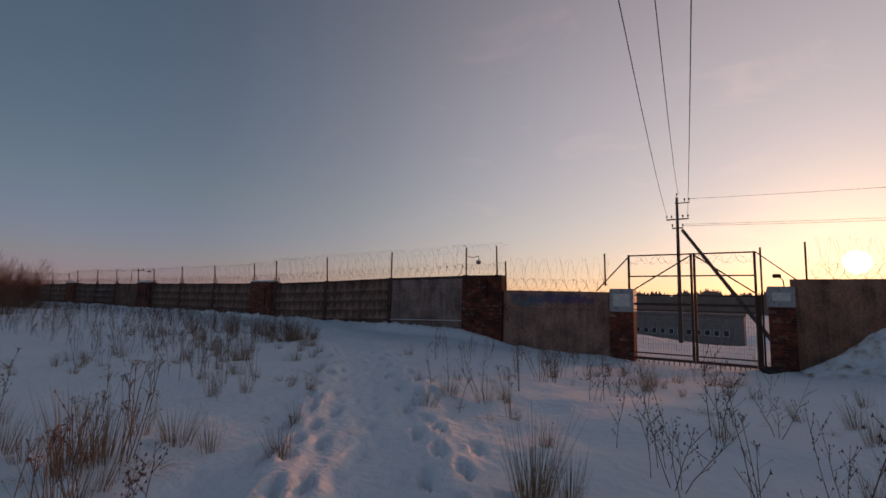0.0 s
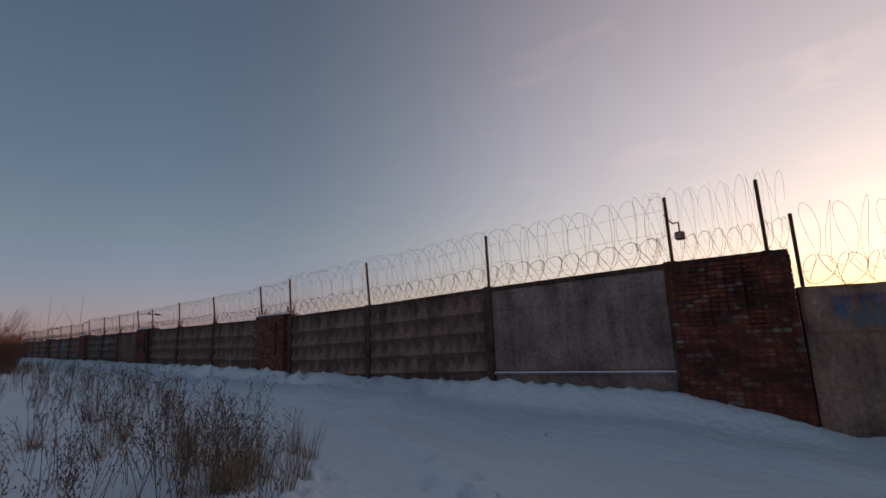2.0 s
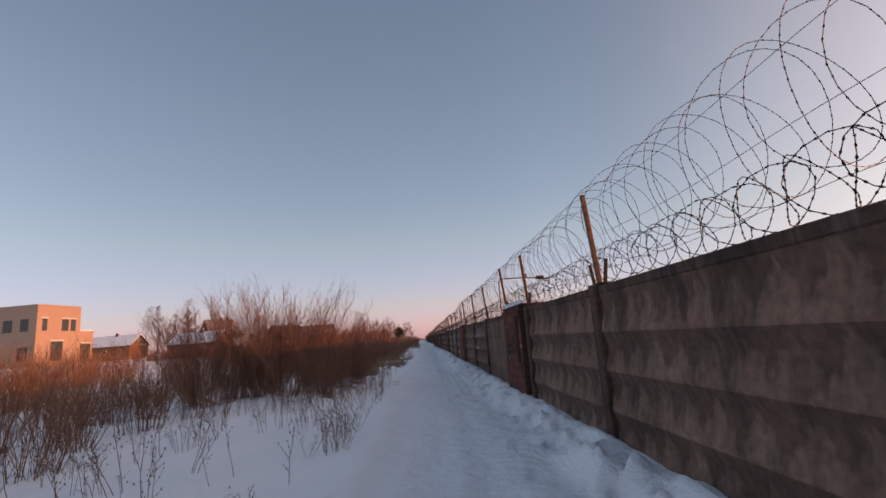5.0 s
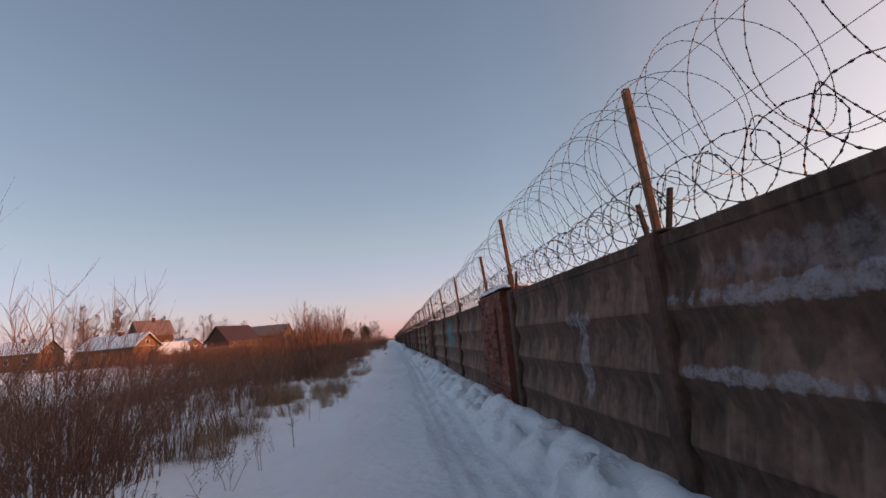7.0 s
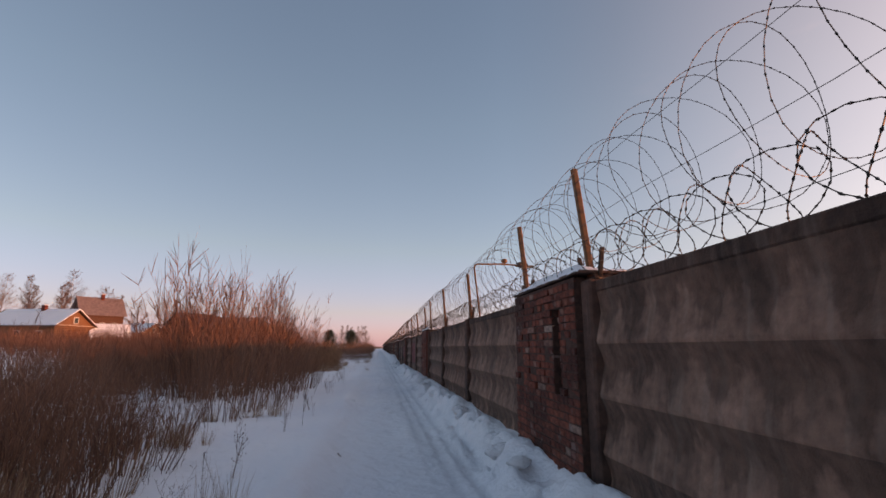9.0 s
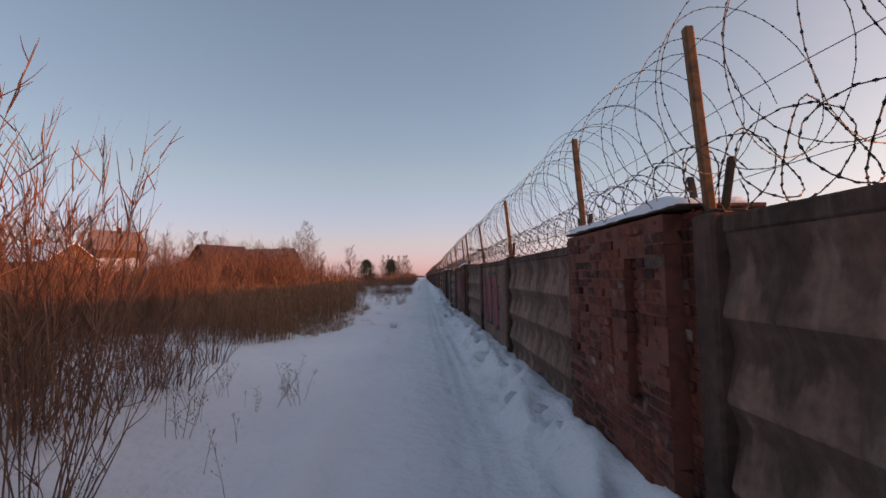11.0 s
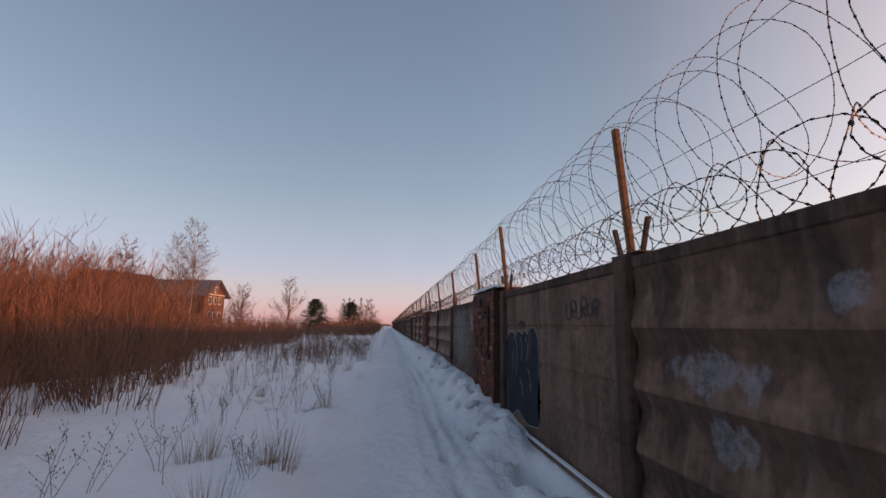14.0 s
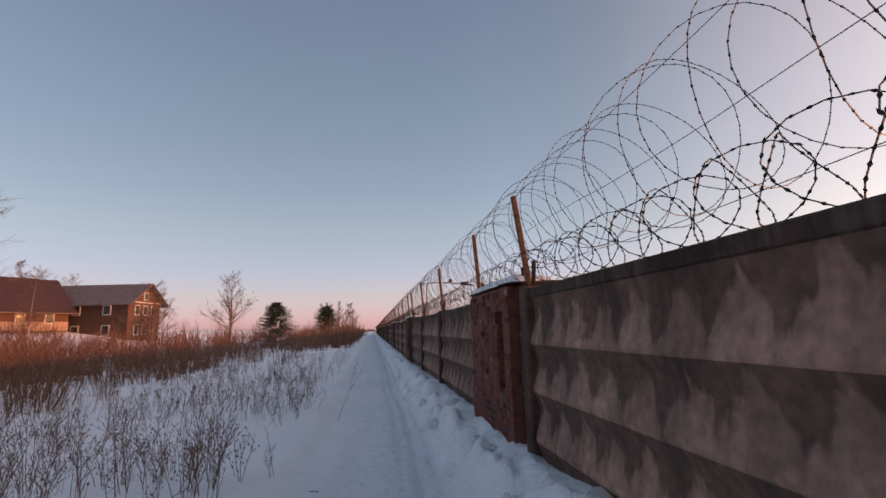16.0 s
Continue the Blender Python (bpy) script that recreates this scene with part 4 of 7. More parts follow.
def build_lamps():
    """Goose-neck yard lamps that stand behind the fence and reach inward."""
    root = thing("yard_lamp", "rusty goose-neck yard lamp on the fence", "street lamp", "yard lamps")
    t = Tubes()
    t.tube([(0, 0, -0.1), (0, 0, 1.0), (0.02, 0, 1.06), (0.1, 0, 1.09), (0.72, -0.02, 1.08), (1.15, -0.03, 1.05)], 0.018, 8, True)
    t.link("goose_neck", RUST, root)
    bm = bmesh.new()
    bmesh.ops.create_uvsphere(bm, u_segments=10, v_segments=8, radius=0.07, matrix=Matrix.Translation((0.78, -0.02, 1.15)) @ Matrix.Diagonal((1.1, 0.9, 0.8, 1)))
    part("ballast_box", bm, RUST, root, smooth=True)
    head = part("lamp_head", box_bm(1.1, 1.34, -0.11, 0.05, 1.02, 1.08, 0.015), DARK_STEEL, root, "dark finned lamp head")
    for i in range(6):
        part("cooling_fin", box_bm(1.13 + 0.036 * i, 1.14 + 0.036 * i, -0.1, 0.04, 1.078, 1.11, 0.0), DARK_STEEL, head)
    part("light_plate", box_bm(1.2, 1.5, -0.12, 0.06, 1.0, 1.03, 0.01), DARK_STEEL, head)
    part("lens", box_bm(1.22, 1.48, -0.1, 0.04, 0.99, 0.998, 0.0), SIGN_WHITE, head, "pale lens plate")
    ys = [30.25, 60.5, 91.25, 122.0, 152.5, 183.0]
    for i, y in enumerate(ys):
        m = Matrix.Translation((0.16, y, TOP))
        if i == 1:
            m = Matrix.Translation((0.16, 60.53, TOP + 0.09)) @ pose(0, 0, 0, -3.5, 0, 0) @ pose(0, 0, 0, 0, -6, 18)
        if i == 0:
            root.matrix_basis = m
        else:
            copy_thing(root, m)
    # small flood lamp on an arm that reaches inward from the first wire post
    y = post_y(0, "f")
    m = Matrix.Translation((float(fence_x(y)) - 0.02, y - 0.02, float(fence_top(y)) + 0.8))
    root = thing("flood_lamp", "small flood lamp on a bent arm behind a wire post", "flood lamp", at=m)
    t = Tubes()
    lx, ly, lz = 1.43, 0.14, -0.09
    t.tube([(0, 0, 0.1), (0.5 * lx, 0.5 * ly, 0.06), (lx, ly, lz + 0.3), (lx, ly, lz + 0.1)], 0.016, 6, True)
    t.link("arm", DARK_STEEL, root)
    part("lamp_body", box_bm(lx - 0.08, lx + 0.08, ly - 0.09, ly + 0.09, lz - 0.08, lz + 0.09, 0.02), DARK_STEEL, root)
    part("lens", box_bm(lx - 0.088, lx - 0.082, ly - 0.07, ly + 0.07, lz - 0.05, lz + 0.06, 0.0), SIGN_WHITE, root, "pale glass front")


build_panels()
build_concrete_posts()
build_wire_posts()
build_wire()
build_lamps()


# ================= the gate and what lies beyond =================
def pose_between(a, b):
    """A pose at a whose y axis points at b, z kept up."""
    a, b = Vector(a), Vector(b)
    d = (b - a).normalized()
    side = Vector((d.y, -d.x, 0)).normalized()
    m = Matrix((side, d, side.cross(d))).transposed().to_4x4()
    m.translation = a
    return m


def slab_panel(name, a, b, top, bottom, material, label, bands=True):
    root = thing(name, label, "fence panel", "fence panels", pose_between(a, b))
    l = (Vector(b) - Vector(a)).length
    part("body", box_bm(0.0, 0.16, 0.0, l, bottom, top, 0.012), material, root)
    if bands:
        part("raised_band", box_bm(-0.03, -0.004, 0.03, l - 0.03, top - 0.72, top - 0.02, 0.012), material, root)
    return root


def build_gate():
    blue = mat_concrete("concrete_blue_graffiti", (0.46, 0.42, 0.39), ((2.2, 1.75, 1.7, 0.2, (0.05, 0.07, 0.2), 0.75), (3.2, 1.6, 0.6, 0.24, (0.03, 0.15, 0.2), 0.7), (1.2, 1.7, 0.7, 0.2, (0.12, 0.06, 0.16), 0.6)), ledges=False)
    slab_panel("fence_panel", (2.25, -5.78, 0), (0.93, -1.82, 0), 2.05, -0.7, blue, "pale concrete fence panel with blue graffiti along its upper band")
    slab_panel("fence_panel", (2.5, -15.77, 0), (2.44, -11.5, 0), 2.53, -0.6, mat_concrete("concrete_gate_side", (0.4, 0.31, 0.26), ledges=False), "brown-stained concrete fence panel beside the gate", False)
    for i in range(8):
        slab_panel("fence_panel", (2.5 + 0.05 * i, -19.79 - 4.02 * i, 0), (2.5 + 0.05 * i, -15.79 - 4.02 * i, 0), 2.53, -0.6, CONCRETE_SLAB, "brown-stained concrete fence panel beside the gate", False)
    for y0, y1, zs, zt in ((-6.66, -5.8, 1.3, 2.18), (-11.6, -10.87, 1.6, 2.28)):
        root = thing("gate_pier", "red brick gate pier with a weathered white box on top", "gate pier", "gate piers", Matrix.Translation((2.15, y0, 0)))
        w = y1 - y0
        part("mortar_core", box_bm(0.004, 0.6, 0.004, w - 0.004, -0.8, zs - 0.01, 0), SMEARED, root)
        rng = random.Random(int(zs * 100))
        vs, fs = [], []
        for r in range(int((zs + 0.8) / 0.1)):
            z, y = -0.8 + r * 0.1, -0.13 * (r % 2)
            while y < w:
                a, b = max(0.0, y), min(w, y + 0.25)
                if b - a > 0.04:
                    dx = rng.uniform(-0.006, 0.004)
                    k = len(vs)
                    vs += [(xx, yy, zz) for xx in (dx, 0.12) for yy in (a, b) for zz in (z, z + 0.088)]
                    fs += [tuple(k + i for i in q) for q in ((0, 1, 3, 2), (4, 6, 7, 5), (0, 4, 5, 1), (2, 3, 7, 6), (0, 2, 6, 4), (1, 5, 7, 3))]
                y += 0.261
        tagged(link_mesh("brickwork", vs, fs, BRICK_ROWS, root), kind="stuff")
        part("white_box", box_bm(-0.02, 0.6, -0.01, w + 0.01, zs, zt, 0.02), SIGN_WHITE, root, "weathered white sheet-metal box")
        part("notice_board", box_bm(-0.032, -0.022, 0.12, w - 0.12, zs + 0.2, zt - 0.2, 0.0), WHITE_PAINT, root, "faded notice board")
    # two leaves of welded tube under a tall overhead frame
    root = thing("gate", "tall rusty double-leaf steel gate, closed, with barbed wire on top", "gate", at=Matrix.Translation((2.42, 0, 0)))
    y_l, y_m, y_r = -6.47, -8.68, -10.56
    for y in (y_l, y_m - 0.05, y_m + 0.05, y_r):
        part("gate_post", box_bm(-0.04, 0.04, y - 0.04, y + 0.04, -0.45 if y != y_l and y != y_r else -0.7, 3.5, 0.01), GATE_STEEL, root)
    part("stop_post", box_bm(-0.03, 0.03, -10.76, -10.7, -0.7, 3.62, 0.008), GATE_STEEL, root)
    part("side_plate", box_bm(-0.012, 0.012, -10.69, -10.6, -0.5, 1.98, 0.003), GATE_STEEL, root)
    for z in (3.47, 2.67):
        part("overhead_rail", box_bm(-0.025, 0.025, y_r, y_l, z - 0.025, z + 0.025, 0.006), GATE_STEEL, root)

    def bar(name, a, b, r, mat=GATE_STEEL, parent=root):
        t = Tubes()
        t.tube([a, b], r, 6, True)
        return t.link(name, mat, parent)

    bar("brace", (0.02, y_l, 2.05), (0.02, y_m + 0.06, 3.42), 0.025)
    bar("brace", (0.02, y_m - 0.06, 3.42), (0.02, y_r, 2.05), 0.025)
    bar("stay", (0.3, y_l + 0.04, 3.5), (0.3, y_l + 1.35, 2.1), 0.025)
    bar("stay", (0.3, y_r - 0.04, 3.5), (0.3, y_r - 1.5, 2.2), 0.02)
    for a, b in ((y_l - 0.05, y_m + 0.1), (y_m - 0.1, y_r + 0.05)):
        leaf = thing("gate_leaf", "", "")
        leaf.parent = root
        leaf.matrix_basis = Matrix.Identity(4)
        for z, r in ((1.95, 0.022), (1.62, 0.045), (1.4, 0.016), (-0.2, 0.024), (-0.4, 0.05)):
            bar("leaf_rail", (-0.01, a, z), (-0.01, b, z), r, GATE_STEEL, leaf)
        for i in range(25):
            y = a + (b - a) * i / 24
            bar("picket", (0.0, y, -0.4), (0.0, y, 1.38), 0.0035, DARK_STEEL, leaf)
        for i in range(12):
            y = a + (b - a) * (i + 0.5) / 12
            bar("spike", (0.0, y, -0.58), (0.0, y, -0.42), 0.014, GATE_STEEL, leaf)
        for i in range(9):
            bar("mesh_wire", (0.004, a, 0.0 + 0.15 * i), (0.004, b, 0.0 + 0.15 * i), 0.003, DARK_STEEL, leaf)
    t = Tubes()
    rng = random.Random(3)
    for s in range(2):
        pts = []
        for i in range(60):
            y = y_r + (y_l - y_r) * i / 59
            pts.append((rng.uniform(-0.1, 0.1), y, 3.45 - 0.32 * abs(math.sin(i * 0.35 + s)) + rng.uniform(-0.06, 0.06)))
        t.tube(pts, 0.005, 3)
    t.link("barbed_wire", WIRE, root, "sagging barbed wire")
    # wire posts and coils either side
    masters = [o for o in scene.objects if o.name.startswith("razor_wire_coil") and o.parent is None]
    coil_master = masters[0]
    post_master = next(o for o in scene.objects if o.name == "bare_wire_post")
    for a, b, z in (((2.3, -5.7), (1.0, -1.85), 2.06), ((2.5, -16.1), (2.5, -12.2), 2.53), ((2.5, -20.1), (2.5, -16.1), 2.48), ((2.55, -24.1), (2.55, -20.1), 2.48)):
        copy_thing(coil_master, pose_between((a[0], a[1], z), (b[0], b[1], z)))
    copy_thing(coil_master, pose_between((0.9, -1.85, 2.7), (0.77, 0.0, 2.68)) @ Matrix.Diagonal((1, 0.55, 1, 1)))
    for x, y, z in ((1.02, -1.88, 2.03), (2.3, -5.6, 2.35), (2.5, -11.95, 2.53), (2.5, -16.1, 2.5), (2.5, -20.1, 2.5), (0.92, -1.5, 2.68)):
        copy_thing(post_master, Matrix.Translation((x, y, z)))
    root = thing("flood_lamp", "small lamp on a stub behind the gate pier", "flood lamp", at=Matrix.Translation((3.2, -11.4, 2.2)))
    t = Tubes()
    t.tube([(0, 0, -0.4), (0, 0.05, 0.35), (0, 0.15, 0.45)], 0.02, 6, True)
    t.link("stub", RUST, root)
    part("lamp_body", box_bm(-0.08, 0.08, 0.1, 0.35, 0.42, 0.56, 0.03), DARK_STEEL, root)


def build_power_pole():
    px, py = 16.6, -6.47
    base = gz(px, py)
    root = thing("utility_pole", "concrete utility pole with a slanting strut and crossarm", "utility pole", at=Matrix.Translation((px, py, base)))
    h = 8.75 - base
    bm = box_bm(-0.11, 0.11, -0.13, 0.13, -0.5, h, 0.02)
    for v in bm.verts:
        k = 1 - 0.45 * max(0, v.co.z) / h
        v.co.x *= k
        v.co.y *= k
    part("mast", bm, POLE_CONCRETE, root)
    t = Tubes()
    sz = gz(px, py - 4.8) - base
    t.tube([(0.0, -5.1, sz - 0.3), (0.0, -0.25, 6.6 - base)], [0.13, 0.1], 6, True)
    t.link("strut", POLE_CONCRETE, root, "slanting concrete strut")

    def arm(z, l):
        part("crossarm", box_bm(-0.04, 0.04, -l, l, z - 0.04, z + 0.04, 0.008), DARK_STEEL, root)

    arm(7.3 - base, 0.66)
    arm(6.72 - base, 0.32)
    part("crossarm", box_bm(-0.04, 0.04, -0.75, 0.1, 8.33 - base, 8.39 - base, 0.008), DARK_STEEL, root)
    spots = [(-0.62, 7.3), (0.62, 7.3), (-0.32, 7.3), (0.34, 7.3), (0.0, 8.75), (-0.7, 8.38), (-0.45, 8.38), (-0.3, 6.72), (0.3, 6.72)]
    for y, z in spots:
        t = Tubes()
        zz = z - base + 0.03
        t.tube([(0, y, zz), (0, y, zz + 0.08), (0, y, zz + 0.1), (0, y, zz + 0.17), (0, y, zz + 0.24)], [0.015, 0.015, 0.055, 0.04, 0.05], 8, True)
        t.link("insulator", PORCELAIN, root, "brown porcelain insulator")

    def line(a, b, sag):
        t = Tubes()
        a, b = Vector(a), Vector(b)
        pts = [a.lerp(b, i / 30) - Vector((0, 0, sag * 4 * (i / 30) * (1 - i / 30))) for i in range(31)]
        t.tube(pts, 0.012, 4)
        tagged(t.link("power_line", LINE), "dark overhead power line", "power line", "power lines")

    # three lines pass overhead towards the village, two run along the yard
    line((px, py + 0.6, 7.5), (-30.0, -11.4, 7.0), 1.0)
    line((px, py - 0.1, 8.95), (-30.0, -11.7, 8.3), 1.8)
    line((px, py - 0.6, 7.55), (-30.0, -12.3, 7.2), 0.9)
    line((px, py - 0.6, 8.6), (16.6, -60.0, 8.6), 0.6)
    line((px, py - 0.3, 6.95), (16.6, -60.0, 7.0), 0.6)
    line((px, py - 0.3, 6.85), (16.6, -60.0, 6.85), 0.65)


def build_yard():
    z = gz(47, -7) - 0.1
    root = thing("workshop", "long grey one-storey workshop with a row of small windows", "building", at=Matrix.Translation((46, -9.2, z)))
    part("wall", box_bm(0, 9, 0, 26, 0, 4.1, 0.02), GREY_WALL, root)
    part("roof", box_bm(-0.25, 9.25, -0.25, 26.25, 4.1, 4.35, 0.05), GREY_WALL, root, "flat grey roof")
    for i in range(16):
        y = 1.4 + i * 0.95
        w = part("window", box_bm(-0.05, 0.02, y, y + 0.62, 1.75, 2.45, 0.01), WHITE_PAINT, root)
        part("pane", box_bm(-0.07, -0.052, y + 0.07, y + 0.55, 1.82, 2.38, 0), GLASS, w)
    part("door", box_bm(-0.06, 0.02, 17.6, 18.9, 0.1, 2.3, 0.02), DARK_STEEL, root)
    # pale loading house on a dark trestle, far behind
    root = thing("loading_house", "distant pale loading house with open bays on a dark trestle", "building", at=Matrix.Translation((138, -24.6, gz(140, -22) - 0.2)))
    part("floor_slab", box_bm(0, 6, -0.4, 6.6, 4.2, 5.0, 0.05), GREY_WALL, root)
    part("roof", box_bm(-0.4, 6.4, -0.6, 6.8, 9.6, 10.6, 0.1), GREY_WALL, root, "flat grey roof")
    for y0, y1 in ((0.0, 1.2), (2.5, 3.2), (4.4, 5.1), (5.9, 6.4)):
        part("wall_pier", box_bm(0.2, 5.8, y0, y1, 5.0, 9.6, 0.03), GREY_WALL, root)
    part("parapet", box_bm(0.2, 0.6, 0.0, 6.4, 5.0, 6.4, 0.03), GREY_WALL, root)
    for y in (0.4, 2.6, 4.6, 6.2):
        part("trestle_leg", box_bm(0.3, 0.8, y - 0.2, y + 0.2, -0.5, 4.2, 0.03), DARK_STEEL, root)
    for z0 in (1.2, 2.8):
        part("trestle_beam", box_bm(0.25, 0.6, 0.0, 6.4, z0, z0 + 0.35, 0.03), DARK_STEEL, root)
    root = thing("storehouse", "distant low brown storehouse with a snowy roof", "building", at=Matrix.Translation((95, -44, gz(95, -36) - 0.2)))
    part("wall", box_bm(0, 10, 0, 17, 0, 5.0, 0.02), PLANK, root)
    part("roof", box_bm(-0.3, 10.3, -0.3, 17.3, 5.0, 5.35, 0.08), SNOW, root, "snow-covered roof")
    for i in range(4):
        w = part("window", box_bm(-0.05, 0.02, 1.6 + i * 3.9, 3.2 + i * 3.9, 1.6, 3.0, 0.01), WHITE_PAINT, root)
        part("pane", box_bm(-0.07, -0.052, 1.75 + i * 3.9, 3.05 + i * 3.9, 1.75, 2.85, 0), GLASS, w)


def forest_band(name, radius, a0, a1, base, height, seed, label, step_deg=0.12, slope=None):
    """Far woods: rows of ragged crowns on a low ridge."""
    rng = random.Random(seed)
    v, f = [], []
    for row in range(3):
        r = radius * (1 + 0.06 * row)
        a = a0
        while a < a1:
            t = radians(a)
            x, y = r * math.cos(t), r * math.sin(t)
            rise = slope(a) if slope else 0.0
            h = height * (0.75 + 0.3 * rng.random() + 0.14 * math.sin(a * 0.9 + seed) + 0.1 * math.sin(a * 2.3)) + rise
            w = radius * radians(step_deg) * rng.uniform(0.9, 1.7)
            tx, ty = -math.sin(t), math.cos(t)
            k = len(v)
            d = 0.35 * w
            for s, zz in ((-1, base), (-0.9, base + h * 0.72), (-0.35, base + h * 0.93), (0, base + h), (0.4, base + h * 0.9), (0.9, base + h * 0.7), (1, base)):
                bulge = d * (1 - abs(s))
                v.append((x + tx * w * s - math.cos(t) * bulge, y + ty * w * s - math.sin(t) * bulge, zz))
            f.append((k, k + 6, k + 5, k + 4, k + 3, k + 2, k + 1))
            a += step_deg * rng.uniform(0.7, 1.2)
    ob = link_mesh(name, v, f, FOREST)
    return tagged(ob, label, "forest", kind="stuff")


def build_heap():
    """A heap of cleared snow at the gate pier, with dirt shoved up in it, and an old tyre."""
    nx, ny = 66, 84
    xs, ys = np.linspace(-1.7, 2.46, nx), np.linspace(-18.6, -11.62, ny)
    gx, gy = np.meshgrid(xs, ys)
    rise = np.exp(-(((gx - 1.35) / 1.25) ** 2) - (((gy + 14.6) / 2.5) ** 4))
    rise = rise * (1.12 + 0.22 * lumps(gx * 1.1, gy * 1.1, 8) + 0.34 * (0.4 - np.abs(lumps(gx * 2.3, gy * 2.3, 18))) + 0.2 * (0.4 - np.abs(lumps(gx * 5.2, gy * 5.2, 28))))
    z = ground_z(gx, gy) + rise - 0.09
    v = np.stack([gx, gy, z], -1).reshape(-1, 3)
    f = [(j * nx + i, j * nx + i + 1, (j + 1) * nx + i + 1, (j + 1) * nx + i) for j in range(ny - 1) for i in range(nx - 1)]
    ob = link_mesh("snow_mound", v, f, DIRTY_SNOW, smooth=True)
    tagged(ob, "lumpy heap of cleared snow streaked with brown dirt beside the gate", "snow heap")
    root = thing("tyre", "old black tyre lying half sunk in snow at the gate", "tyre", at=Matrix.Translation((1.75, -10.9, gz(1.75, -10.9) + 0.05)) @ pose(0, 0, 0, 10, -8, 0))
    t = Tubes()
    ring = [(0.27 * math.cos(2 * math.pi * i / 20), 0.27 * math.sin(2 * math.pi * i / 20), 0) for i in range(21)]
    t.tube(ring, 0.075, 7)
    t.link("carcass", RUBBER, root)
    t = Tubes()
    for i in range(20):
        a = 2 * math.pi * i / 20
        t.tube([(0.34 * math.cos(a), 0.34 * math.sin(a), -0.05), (0.345 * math.cos(a + 0.08), 0.345 * math.sin(a + 0.08), 0.05)], 0.012, 4, True)
    t.link("tread", RUBBER, root)


build_gate()
build_heap()
build_power_pole()
build_yard()
forest_band("far_woods", 900, -80, 60, -8, 22, 4, "dark distant woods on a low ridge", 0.16, lambda a: 8.0 * max(0, -a / 30.0) + 23.0 * math.exp(-(((a - 2) / 26) ** 2)))
forest_band("far_woods", 700, 75, 230, -8, 13, 5, "distant leafless woods behind the village", 0.2)


# ================= plants =================
def bent(rng, p, d, length, n, curl, up=0.0):
    """A wandering line of n pieces from p."""
    pts = [Vector(p)]
    d = Vector(d).normalized()
    for i in range(n):
        d = (d + Vector((rng.gauss(0, curl), rng.gauss(0, curl), rng.gauss(0, curl) + up))).normalized()
        pts.append(pts[-1] + d * (length / n))
    return pts


def shrub(seed, height, stems, spread, twigs=5, thick=0.014, fine=1.0, wide=0.3):
    """A many-stemmed leafless willow."""
    rng = random.Random(seed)
    t = Tubes()
    t.twigs = Tubes()
    for _ in range(stems):
        a, r = rng.uniform(0, 6.28), spread * math.sqrt(rng.random())
        p = (r * math.cos(a), r * math.sin(a), -0.15)
        lean = rng.uniform(0.03, wide)
        d = (lean * math.cos(a + rng.gauss(0, 0.5)), lean * math.sin(a + rng.gauss(0, 0.5)), 1)
        l = height * rng.uniform(0.55, 1.08)
        pts = bent(rng, p, d, l, 4, 0.085, 0.025)
        th = thick * rng.uniform(0.6, 1.3)
        t.tube(pts, [th * (1 - 0.85 * i / 4) for i in range(5)], 3)
        for _ in range(twigs):
            i = rng.randint(1, 3)
            q = pts[i].lerp(pts[i + 1], rng.random())
            d = (pts[i + 1] - pts[i]).normalized() + Vector((rng.gauss(0, 0.45), rng.gauss(0, 0.45), rng.uniform(0.0, 0.5)))
            tl = l * rng.uniform(0.14, 0.38) * (1.15 - i / 5)
            tw = bent(rng, q, d, tl, 2, 0.14, 0.06)
            t.twigs.tube(tw, [0.0062 * fine, 0.0045 * fine, 0.002 * fine], 2)
            if rng.random() < 0.6:
                q = tw[0].lerp(tw[1], rng.uniform(0.5, 1))
                tw = bent(rng, q, (tw[1] - tw[0]) + Vector((rng.gauss(0, 0.1), rng.gauss(0, 0.1), 0.05)), tl * 0.5, 2, 0.15, 0.05)
                t.twigs.tube(tw, [0.004 * fine, 0.003 * fine, 0.0014 * fine], 2)
    return t


def tansy(seed):
    """A dried stalk with a flat head of seeds."""
    rng = random.Random(seed)
    t = Tubes()
    for _ in range(rng.randint(1, 3)):
        h = rng.uniform(0.45, 0.95)
        p = bent(rng, (rng.gauss(0, 0.04), rng.gauss(0, 0.04), -0.1), (rng.gauss(0, 0.1), rng.gauss(0, 0.1), 1), h + 0.1, 3, 0.05)
        t.tube(p, [0.005, 0.0045, 0.004, 0.003], 3)
        for _ in range(rng.randint(6, 11)):
            d = Vector((rng.gauss(0, 0.5), rng.gauss(0, 0.5), 1)).normalized()
            q = p[-1] - Vector((0, 0, rng.uniform(0.02, 0.1)))
            e = q + d * rng.uniform(0.05, 0.1)
            e.z = p[-1].z + rng.uniform(0.0, 0.03)
            t.tube([q, e], 0.002, 2)
            t.blob(e, rng.uniform(0.008, 0.013), 0.007)
        for _ in range(2):
            i = rng.randint(1, 2)
            q = p[i].lerp(p[i + 1], rng.random())
            s = bent(rng, q, (rng.gauss(0, 0.7), rng.gauss(0, 0.7), 0.8), 0.18, 2, 0.1)
            t.tube(s, [0.0028, 0.0022, 0.0016], 2)
            t.blob(s[-1], 0.011, 0.007)
    return t


